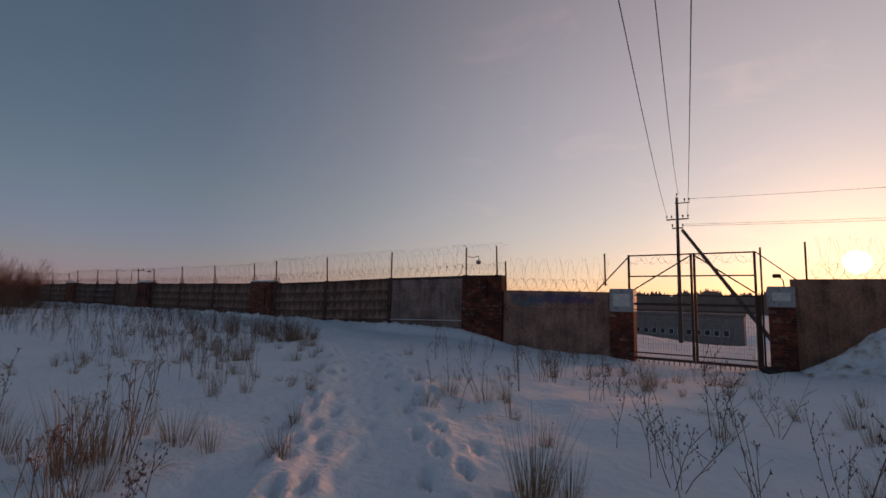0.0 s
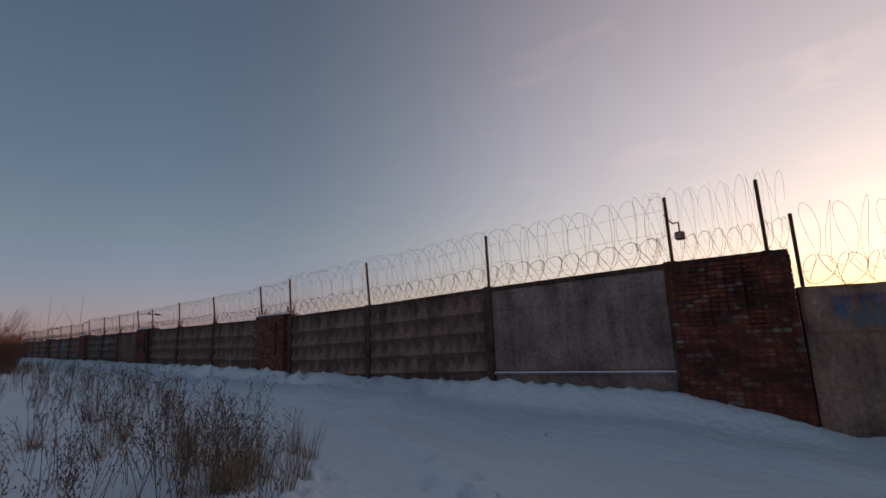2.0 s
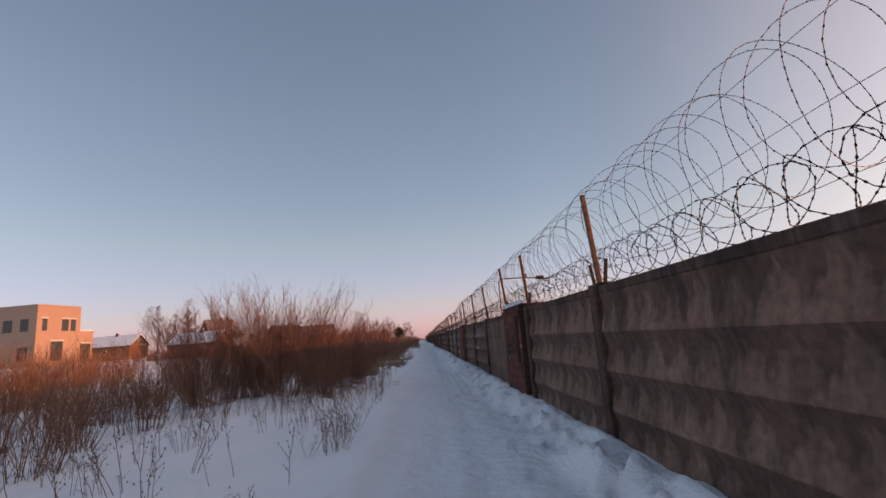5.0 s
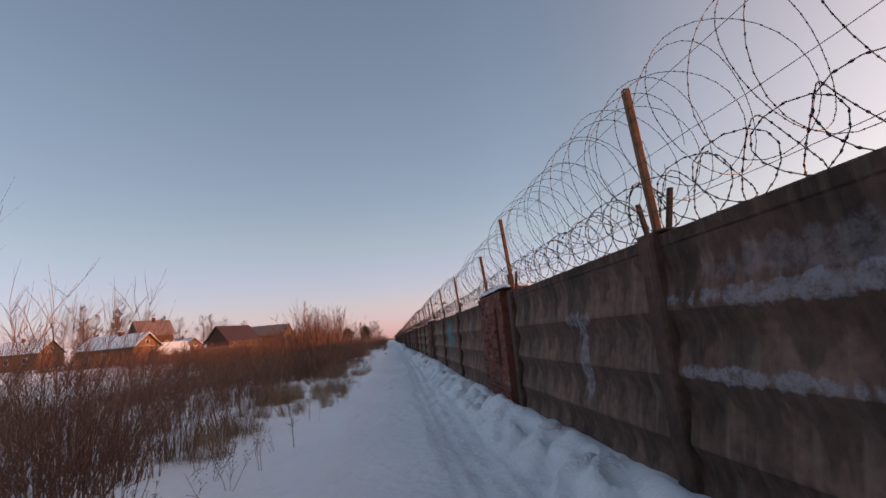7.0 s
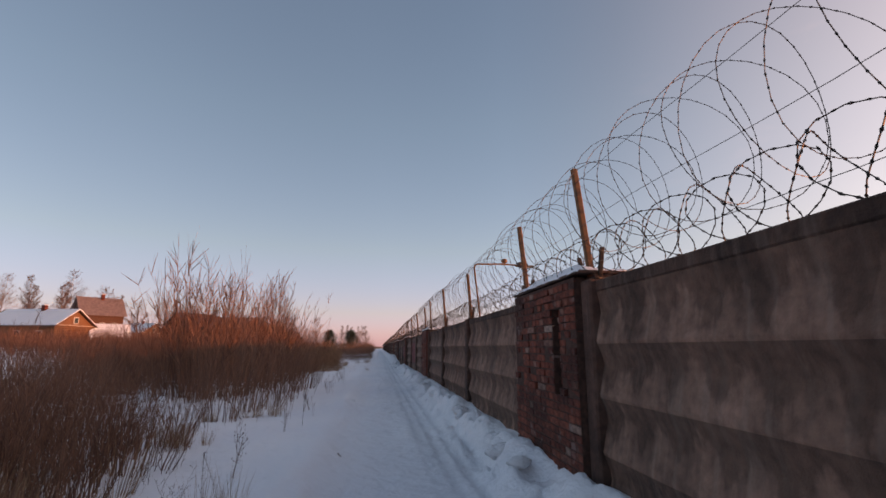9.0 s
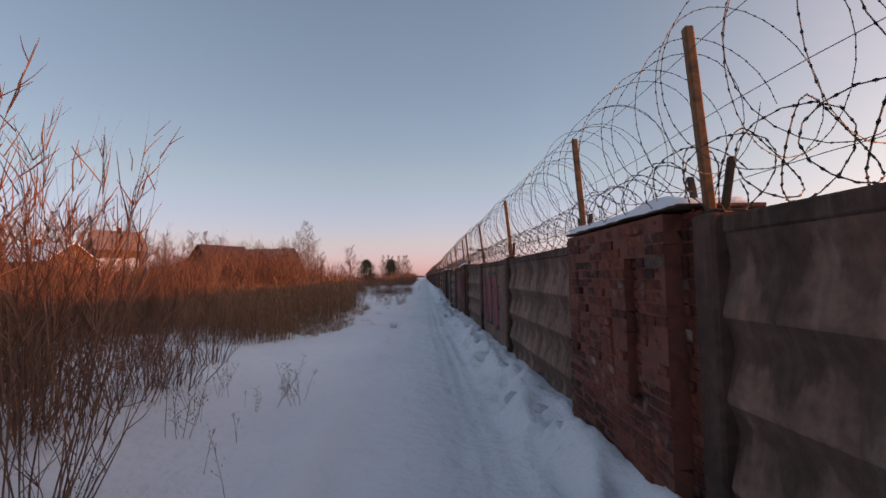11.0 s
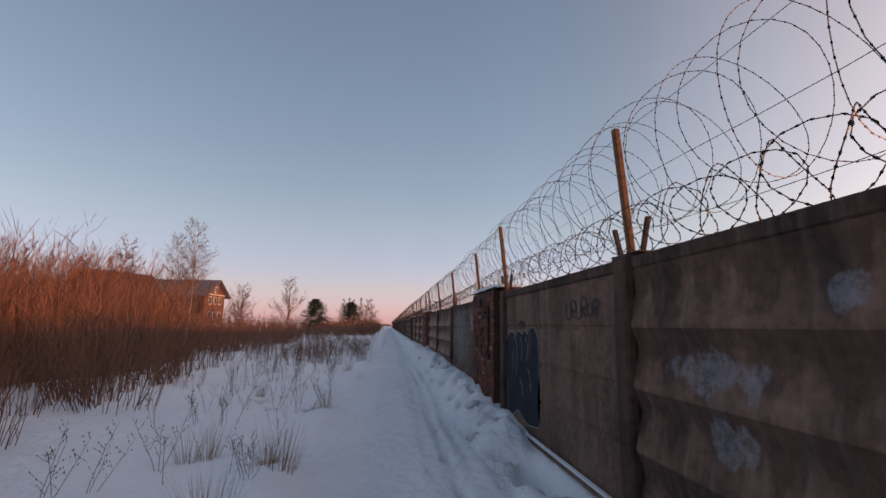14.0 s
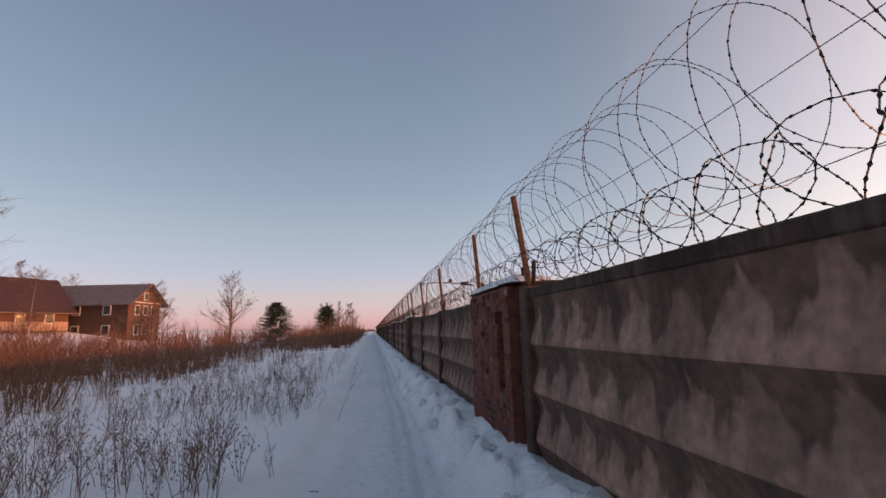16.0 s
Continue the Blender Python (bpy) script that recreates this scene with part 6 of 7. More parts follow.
def snow_clods():
    """Lumps of snow kicked up along the foot of the fence, and rubble showing through."""
    meshes = []
    for i in range(5):
        rng = random.Random(300 + i)
        bm = bmesh.new()
        bmesh.ops.create_icosphere(bm, subdivisions=2, radius=1.0)
        for v in bm.verts:
            p = v.co * 1.3 + Vector((7.0 * i, 0, 0))
            n = math.sin(p.x * 2.3 + 1) * math.sin(p.y * 2.7) + 0.6 * math.sin(p.z * 4.1 + p.x * 3.3) + 0.4 * math.sin(p.y * 6.1 - p.x * 4.7)
            v.co *= 1 + 0.2 * n + rng.uniform(-0.05, 0.05)
            v.co.z *= 0.72
        me = bpy.data.meshes.new("snow_clod")
        bm.to_mesh(me)
        bm.free()
        me.materials.append(SNOW)
        for p in me.polygons:
            p.use_smooth = True
        meshes.append(me)
    rng = random.Random(31)
    for n, y0, y1 in ((18, 30, 60), (12, 60, 80), (32, 85, 106), (14, 106, 122)):
        for _ in range(n):
            y = rng.uniform(y0, y1)
            x = float(fence_x(y)) - 0.12 - abs(rng.gauss(0.18, 0.22))
            r = rng.uniform(0.06, 0.16) * (1.25 if rng.random() < 0.2 else 1.0)
            ob = new("snow_clod", meshes[rng.randint(0, 4)])
            ob.matrix_basis = Matrix.Translation((x, y, gz(x, y) - 0.05 * r)) @ pose(0, 0, 0, rng.uniform(-20, 20), rng.uniform(-20, 20), rng.uniform(0, 360)) @ Matrix.Diagonal((r * 1.3, r, r * 0.9, 1))
            tagged(ob, "lump of frozen snow heaped against the fence", "snow lump", "snow lumps")
    for x, y, l, a in ((0.12, 87.1, 0.3, 62), (0.17, 89.3, 0.12, 20), (0.02, 92.2, 0.4, 80), (0.14, 99.4, 0.2, 70)):
        bm = box_bm(-0.05, 0.05, -l / 2, l / 2, -0.06, 0.05, 0.012)
        for v in bm.verts:
            v.co += Vector((rng.uniform(-0.015, 0.015), rng.uniform(-0.02, 0.02), rng.uniform(-0.015, 0.015)))
        me = bpy.data.meshes.new("rubble")
        bm.to_mesh(me)
        bm.free()
        me.materials.append(DARK_STEEL)
        ob = new("rubble", me)
        ob.matrix_basis = Matrix.Translation((x, y, gz(x, y) + 0.035)) @ pose(0, 0, 0, -12, 0, a - 60)
        tagged(ob, "dark rubble poking out of the snow bank", "rubble", "rubble")


def drop_twigs():
    """Broken twigs and dark crumbs of bark lying on the trodden snow."""
    rng = random.Random(77)
    for x, y, l, a in ((-1.71, 1.38, 0.16, 0.4), (-2.1, 89.16, 0.1, 0.1), (-3.75, 92.03, 0.12, 2.2), (-2.13, 48.04, 0.22, 0.9), (-3.11, 48.74, 0.12, 0.3), (-3.13, 33.44, 0.2, 0.7), (-3.3, 34.6, 0.5, 0.5), (-4.4, 34.3, 0.9, 0.7), (-3.66, 88.07, 0.45, 0.6), (-2.4, 57.5, 0.14, 2.0), (-1.6, 62.0, 0.1, 0.2), (-2.6, 103.0, 0.16, 1.2), (-2.2, 112.5, 0.12, 2.6)):
        t = Tubes()
        d = Vector((math.cos(a), math.sin(a), 0))
        p = []
        for i in range(5):
            q = Vector((x, y, 0)) + d * l * (i / 4 - 0.5) + Vector((rng.gauss(0, 0.04 * l), rng.gauss(0, 0.04 * l), 0))
            q.z = gz(q.x, q.y) + 0.006
            p.append(q)
        t.tube(p, [0.006, 0.0065, 0.0055, 0.0045, 0.003], 4)
        side = Vector((-d.y, d.x, 0.15)) * l * 0.2
        t.tube([p[2], p[2] + side + d * l * 0.16], [0.004, 0.002], 3)
        ob = t.link("fallen_twig", BARK)
        tagged(ob, "short dark twig lying on trodden snow", "twig", "fallen twigs")


def tree(seed, height, trunk_r, bark, twig, lean=0.02, first=0.3, branches=62, droop=0.0, spread=0.33, fine=1.0, twigs=9):
    """A leafless tree: trunk, limbs and twigs."""
    rng = random.Random(seed)
    trunk, crown = Tubes(), Tubes()
    pts = bent(rng, (0, 0, -0.3), (rng.gauss(0, lean), rng.gauss(0, lean), 1), height + 0.3, 10, 0.025, 0.02)
    trunk.tube(pts, [trunk_r * (1 - 0.93 * i / 10) for i in range(11)], 7)
    for _ in range(branches):
        u = first + (1 - first) * rng.random() ** 0.8
        i = min(9, int(u * 10))
        q = pts[i].lerp(pts[i + 1], u * 10 - i)
        a = rng.uniform(0, 6.28)
        l = height * spread * (1.15 - u) * rng.uniform(0.6, 1.2) + 0.3
        b = bent(rng, q, (math.cos(a), math.sin(a), rng.uniform(0.5, 1.3)), l, 5, 0.1, 0.05 - droop)
        r0 = trunk_r * 0.3 * (1.1 - u)
        crown.tube(b, [r0 * (1 - 0.85 * k / 5) + 0.004 for k in range(6)], 4)
        for _ in range(twigs):
            k = rng.randint(1, 4)
            s = b[k].lerp(b[k + 1], rng.random())
            d = (b[k + 1] - b[k]).normalized() + Vector((rng.gauss(0, 0.6), rng.gauss(0, 0.6), rng.gauss(0.1, 0.4)))
            tw = bent(rng, s, d, l * rng.uniform(0.2, 0.45), 4, 0.14, 0.03 - droop)
            crown.tube(tw, [0.011 * fine, 0.009 * fine, 0.008 * fine, 0.006 * fine, 0.004 * fine], 2)
            for _ in range(3):
                k2 = rng.randint(1, 3)
                d = (tw[k2 + 1] - tw[k2]).normalized() + Vector((rng.gauss(0, 0.6), rng.gauss(0, 0.6), rng.gauss(0, 0.4)))
                t2 = bent(rng, tw[k2], d, l * rng.uniform(0.1, 0.2), 2, 0.15, -droop)
                crown.tube(t2, [0.007 * fine, 0.006 * fine, 0.004 * fine], 2)
    return trunk, crown


def plant_trees():
    def grow(name, t, spots, bark, twig, label, group):
        root = None
        for i, (x, y, s) in enumerate(spots):
            m = Matrix.Translation((x, y, gz(x, y))) @ pose(0, 0, 0, 0, 0, 57 * i) @ Matrix.Scale(s, 4)
            if root is None:
                root = thing(name, label, "tree", group)
                t[0].link("trunk", bark, root)
                t[1].link("crown", twig, root, "fine leafless crown")
                root.matrix_basis = m
            else:
                o = copy_thing(root, Matrix.Identity(4))
                o.matrix_basis = m

    grow("birch", tree(3, 13.5, 0.11, BIRCH, BARK, droop=0.03, spread=0.36, branches=84, fine=0.65, twigs=12), [(-15.6, 124.3, 0.66), (-16.2, 124.6, 0.58), (-84, 190, 1.35), (-21.0, 137.5, 0.42), (-90, 172, 1.1)], BIRCH, BARK, "slender leafless birch with a fine crown", "birches")
    grow("bare_tree", tree(7, 8.0, 0.16, BARK, BARK, first=0.22, spread=0.5, branches=40, fine=1.2), [(-15.5, 156.5, 0.98), (-19.5, 149.0, 0.8), (-22, 156, 0.75), (-75, 186, 1.7), (-58, 183, 1.3), (-54, 190, 1.2), (-47, 186, 1.0), (-66, 186, 1.3), (-62, 165, 1.2), (-66, 140, 1.1)], BARK, BARK, "leafless round-crowned tree near the houses", "bare trees")
    grow("bare_tree", tree(12, 13.0, 0.25, BARK, BARK, first=0.2, spread=0.3, branches=60, fine=2.4), [(-104, 150, 1.25), (-88, 128, 0.95), (-84, 124, 0.7), (-96, 190, 1.3), (-82, 182, 1.1), (-118, 135, 1.0), (-10, 230, 0.7), (-13, 245, 0.75), (-8, 260, 0.8), (-16, 262, 0.85), (-20, 280, 0.9), (-11, 285, 0.9), (-75, 160, 0.9), (-70, 185, 0.9), (-78, 175, 1.0), (-60, 195, 0.9)], BARK, BARK, "tall leafless tree behind the village", "tall trees")
    grow("bare_tree", tree(21, 6.5, 0.07, BARK, BARK, first=0.2, spread=0.26, branches=70, fine=0.8), [(-16.8, 117.5, 0.95), (-18.6, 116.0, 0.85), (-20.5, 121.0, 0.95), (-22, 124, 0.8)], BARK, BARK, "slim leafless young tree in the thicket", "young trees")
    # spruces
    rng = random.Random(4)
    trunk, crown = Tubes(), Tubes()
    trunk.tube([(0, 0, -0.3), (0, 0, 6.6)], [0.14, 0.02], 6)
    for k in range(420):
        u = rng.random() ** 0.8
        z = 0.5 + 6.1 * u
        a = rng.uniform(0, 6.28)
        l = (3.4 * (1 - u) ** 0.55 + 0.15) * rng.uniform(0.6, 1.1)
        d = Vector((math.cos(a), math.sin(a), rng.uniform(-0.15, 0.45)))
        p = Vector((0, 0, z))
        for j in range(6):
            q = p + d * l * (0.3 + 0.14 * j)
            side = Vector((-math.sin(a), math.cos(a), 0))
            for s in (-1, 1):
                e = q + d * 0.16 + side * s * (0.2 * (1.2 - 0.13 * j)) + Vector((0, 0, rng.uniform(-0.06, 0.1)))
                w = Vector((0, 0, 0.06))
                crown.quad(q - w, q + w, e + w * 0.3, e - w * 0.3)
    grow("spruce", (trunk, crown), [(-14.5, 173.6, 0.92), (-11.5, 212, 1.1)], BARK, FIR, "dark green young spruce with a broad crown", "spruces")


build_plants()
drop_twigs()
snow_clods()
plant_trees()


# ================= village houses =================
def house(name, label, at, yaw, width, length, wall_h, rise, wall_mat, roof_mat, snow=False, windows=3, chimney=True, storeys=1, over=0.5, low_mat=None):
    """A gabled house; its ridge runs along its own x, the front gable at x = 0 faces +x. Floor at z = 0."""
    x, y = at
    z = min(gz(x, y), gz(x - length, y)) - 0.15
    root = thing(name, label, "house", "village houses", Matrix.Translation((x, y, z)) @ pose(0, 0, 0, 0, 0, yaw))
    w = width / 2
    if low_mat:
        part("plinth", box_bm(-length - 0.02, 0.03, -w - 0.03, w + 0.03, 0, wall_h * 0.42, 0.02), low_mat, root, "pale lower wall")
    bm = bmesh.new()
    prof = [(-w, 0), (w, 0), (w, wall_h), (0, wall_h + rise), (-w, wall_h)]
    a = [bm.verts.new((0, p, q)) for p, q in prof]
    b = [bm.verts.new((-length, p, q)) for p, q in prof]
    bm.faces.new(a)
    bm.faces.new(list(reversed(b)))
    for i in range(5):
        j = (i + 1) % 5
        bm.faces.new([a[i], b[i], b[j], a[j]])
    part("wall", bm, wall_mat, root)
    # log courses that show on the gable
    for s, side in ((-1, "roof_slope"), (1, "roof_slope")):
        bm = bmesh.new()
        o = over
        k = rise / w
        pts = [(o, 0, wall_h + rise + 0.06), (-length - o, 0, wall_h + rise + 0.06), (-length - o, s * (w + o), wall_h - k * o + 0.06), (o, s * (w + o), wall_h - k * o + 0.06)]
        lower = [bm.verts.new(p) for p in pts]
        upper = [bm.verts.new((p[0], p[1], p[2] + 0.14)) for p in pts]
        order = lambda q: q if s > 0 else list(reversed(q))
        bm.faces.new(order([upper[0], upper[1], upper[2], upper[3]]))
        bm.faces.new(order([lower[3], lower[2], lower[1], lower[0]]))
        for i in range(4):
            j = (i + 1) % 4
            bm.faces.new(order([lower[i], lower[j], upper[j], upper[i]]))
        roof = part(side, bm, roof_mat, root)
        if snow:
            bm = bmesh.new()
            q = [bm.verts.new((p[0] * 0.985, p[1] * 0.985, p[2] + 0.145)) for p in pts]
            r = [bm.verts.new((p[0] * 0.96, p[1] * 0.96 + s * 0.05, p[2] + 0.3)) for p in pts]
            bm.faces.new(order(r))
            for i in range(4):
                j = (i + 1) % 4
                bm.faces.new(order([q[i], q[j], r[j], r[i]]))
            part("roof_snow", bm, SNOW, roof, "thick snow on the roof")
    part("gable_board", box_bm(0.02, 0.06, -w, w, wall_h - 0.1, wall_h + 0.06, 0.01), WHITE_PAINT, root)

    def window(face, u, zc, ww, wh):
        if face == "gable":
            fr = part("window", box_bm(-0.02, 0.07, u - ww / 2 - 0.12, u + ww / 2 + 0.12, zc - wh / 2 - 0.12, zc + wh / 2 + 0.12, 0.015), WHITE_PAINT, root, "pale window frame")
            part("pane", box_bm(0.075, 0.09, u - ww / 2, u + ww / 2, zc - wh / 2, zc + wh / 2, 0), GLASS, fr)
        else:
            fr = part("window", box_bm(u - ww / 2 - 0.12, u + ww / 2 + 0.12, -w - 0.07, -w + 0.02, zc - wh / 2 - 0.12, zc + wh / 2 + 0.12, 0.015), WHITE_PAINT, root, "pale window frame")
            part("pane", box_bm(u - ww / 2, u + ww / 2, -w - 0.09, -w - 0.075, zc - wh / 2, zc + wh / 2, 0), GLASS, fr)

    for st in range(storeys):
        zc = wall_h * (st + 0.58) / storeys
        for i in range(windows):
            window("gable", -w + width * (i + 1) / (windows + 1), zc, 0.75, 1.15)
        for i in range(3):
            window("side", -length * (i + 0.7) / 3.4, zc, 0.8, 1.1)
    window("gable", 0, wall_h + rise * 0.35, 0.7, 0.8)
    if chimney:
        c = part("chimney", box_bm(-length * 0.45 - 0.3, -length * 0.45 + 0.3, -0.6, 0.0, wall_h + rise * 0.4, wall_h + rise + 0.9, 0.03), BRICK_ROWS, root, "red brick chimney")
        part("chimney_cap", box_bm(-length * 0.45 - 0.38, -length * 0.45 + 0.38, -0.68, 0.08, wall_h + rise + 0.9, wall_h + rise + 1.0, 0.02), SNOW, c)
    return root


def log_courses(root, width, wall_h, n):
    """Round logs across the front gable."""
    for i in range(n):
        t = Tubes()
        z = wall_h * (i + 0.5) / n
        t.tube([(0.02, -width / 2 - 0.18, z), (0.02, width / 2 + 0.18, z)], wall_h / n * 0.52, 8, True)
        t.link("log", LOGS, root)


def build_village():
    h = house("log_house", "old log house with snow on its roof", (-49.5, 132.2), -12, 7.0, 12.0, 3.6, 2.3, LOGS, ROOF_DARK, True, 3)
    log_courses(h, 7.0, 3.6, 14)
    h = house("log_house", "log house under deep snow at the field's edge", (-85.0, 160.0), -3, 8.0, 14.0, 4.0, 2.8, LOGS, ROOF_DARK, True, 2)
    log_courses(h, 8.0, 4.0, 14)
    house("house", "two-storey house with a faded pinkish slate roof", (-60.7, 166.0), 45, 7.0, 7.8, 6.0, 3.5, PLANK, ROOF_PINK, False, 2)
    house("barn", "small barn with a snow-laden roof", (-45.3, 139.1), 35, 5.0, 5.0, 1.5, 2.1, PLANK, ROOF_PINK, True, 0, False)
    house("house", "large house with a dark brown roof and lit porch", (-42.9, 174.6), 60, 8.2, 10.2, 2.6, 3.8, PLANK, ROOF_DARK, False, 3, False, 1, 0.7, YELLOW_BRICK)
    house("house", "two-storey dark wooden house with a carved pale gable", (-32.5, 177.0), -6, 7.4, 13.0, 5.2, 2.4, PLANK, ROOF_PINK, False, 3, False, 2, 0.9)
    house("house", "low distant house beyond the scrub", (-66.0, 196.0), -30, 7.0, 10.0, 2.6, 2.4, LOGS, ROOF_PINK, True, 2)
    # unfinished pale block house with open window holes
    z = gz(-50, 79) - 0.5
    root = thing("block_house", "unfinished two-storey pale block house with dark openings", "house", "village houses", Matrix.Translation((-48.4, 75.7, z)) @ pose(0, 0, 0, 0, 0, -9.5) @ Matrix.Diagonal((0.79, 0.79, 0.93, 1)))
    part("wall", box_bm(-9, 0, 0, 7.6, 0, 8.2, 0.02), YELLOW_BRICK, root)
    part("annex", box_bm(-6, -0.1, 7.6, 10.4, 0, 5.0, 0.02), YELLOW_BRICK, root)
    part("parapet_snow", box_bm(-6.1, 0.0, 7.62, 10.5, 5.0, 5.15, 0.05), SNOW, root)
    part("parapet", box_bm(-9, 0.04, -0.04, 7.6, 8.2, 8.45, 0.02), YELLOW_BRICK, root)
    for y0, y1, z0, z1 in ((2.6, 4.6, 1.0, 3.6), (8.0, 9.8, 0.8, 3.2), (0.9, 1.7, 5.0, 6.6), (4.2, 5.4, 5.0, 6.6), (5.8, 6.7, 5.0, 6.6)):
        hole = part("opening", box_bm(-0.12, 0.02, y0, y1, z0, z1, 0), GLASS, root, "dark empty opening")
        part("lintel", box_bm(0.0, 0.06, y0 - 0.15, y1 + 0.15, z1, z1 + 0.22, 0.01), WHITE_PAINT, hole)
    for x0, x1, z0, z1 in ((-2.8, -1.4, 5.0, 6.6), (-5.8, -4.2, 5.0, 6.6), (-3.0, -1.2, 1.2, 3.0)):
        part("opening", box_bm(x0, x1, -0.02, 0.12, z0, z1, 0), GLASS, root, "dark empty opening")


build_village()


# ================= paint on the fence =================
def relief_x(u, z, length, flat):
    """The panel face's depth at a spot."""
    if flat:
        return -0.002
    edge, h, base_x, ridge = 0.1, 0.455, 0.022, RIDGE
    if z > 2.2:
        return 0.0
    row = (2.2 - z) / h
    v = row - math.floor(row)
    k = 0.41
    top = -0.004 if row < 1 else ridge + 0.008
    return float(np.interp(v, [0, 0.6 * k, k, k + 0.35 * (0.93 - k), 0.934, 1.0], [top, top + 0.8 * (base_x - top), base_x, base_x + 0.35 * (ridge - base_x), ridge, ridge])) - 0.003


def panel_at(key):
    k, s = int(key[0]), key[1]
    y0 = post_y(k, s)
    y1 = post_y(k + 1, "n") if s == "b" else post_y(k, {"f": "a", "a": "b"}[s])
    return along(y0, y1), y0, y1 - y0, SPECIAL.get(key, (False,))[0]


def ribbon(name, key, strokes, width, material, parent=None, lift=0.007):
    """Sprayed strokes that lie on a panel; points are (y, z) in the world."""
    m, y0, length, flat = panel_at(key)
    v, f = [], []
    for pts in strokes:
        fine = []
        for a, b in zip(pts, pts[1:]):
            n = max(2, int(math.dist(a, b) / 0.04))
            fine += [(a[0] + (b[0] - a[0]) * i / n, a[1] + (b[1] - a[1]) * i / n) for i in range(n)]
        fine.append(pts[-1])
        start = len(v)
        for i, p in enumerate(fine):
            q, r = fine[max(0, i - 1)], fine[min(len(fine) - 1, i + 1)]
            dy, dz = r[0] - q[0], r[1] - q[1]
            l = math.hypot(dy, dz) or 1
            w = width * (0.8 + 0.3 * math.sin(i * 0.7))
            for s in (-1, 1):
                u, z = p[0] - y0 - s * dz / l * w, p[1] + s * dy / l * w
                v.append((relief_x(u, z, length, flat) - lift, u, z))
        for i in range(len(fine) - 1):
            k = start + 2 * i
            f.append((k, k + 1, k + 3, k + 2))
    ob = link_mesh(name, v, f, material, parent)
    if parent is None:
        ob.matrix_basis = m
    return ob


def smooth_line(pts, n=6):
    """Rounds a line of (y, z) points."""
    out = []
    for i in range(len(pts) - 1):
        p0, p1, p2, p3 = pts[max(0, i - 1)], pts[i], pts[i + 1], pts[min(len(pts) - 1, i + 2)]
        for k in range(n):
            t = k / n
            out.append(tuple(0.5 * (2 * b + (c - a) * t + (2 * a - 5 * b + 4 * c - d) * t * t + (3 * b - a - 3 * c + d) * t**3) for a, b, c, d in zip(p0, p1, p2, p3)))
    out.append(pts[-1])
    return out


def sheet(name, key, outline, material, parent, lift):
    """A flat painted area on a smooth panel, from a rounded outline."""
    m, y0, length, flat = panel_at(key)
    ring = smooth_line(list(outline) + [outline[0]], 5)[:-1]
    bm = bmesh.new()
    bm.faces.new([bm.verts.new((-0.004 - lift, y - y0, z)) for y, z in ring])
    bmesh.ops.triangulate(bm, faces=bm.faces[:])
    return part(name, bm, material, parent)


def grown(outline, d):
    cy, cz = sum(p[0] for p in outline) / len(outline), sum(p[1] for p in outline) / len(outline)
    out = []
    for y, z in outline:
        l = math.hypot(y - cy, z - cz) or 1
        out.append((y + (y - cy) / l * d, z + (z - cz) / l * d))
    return out


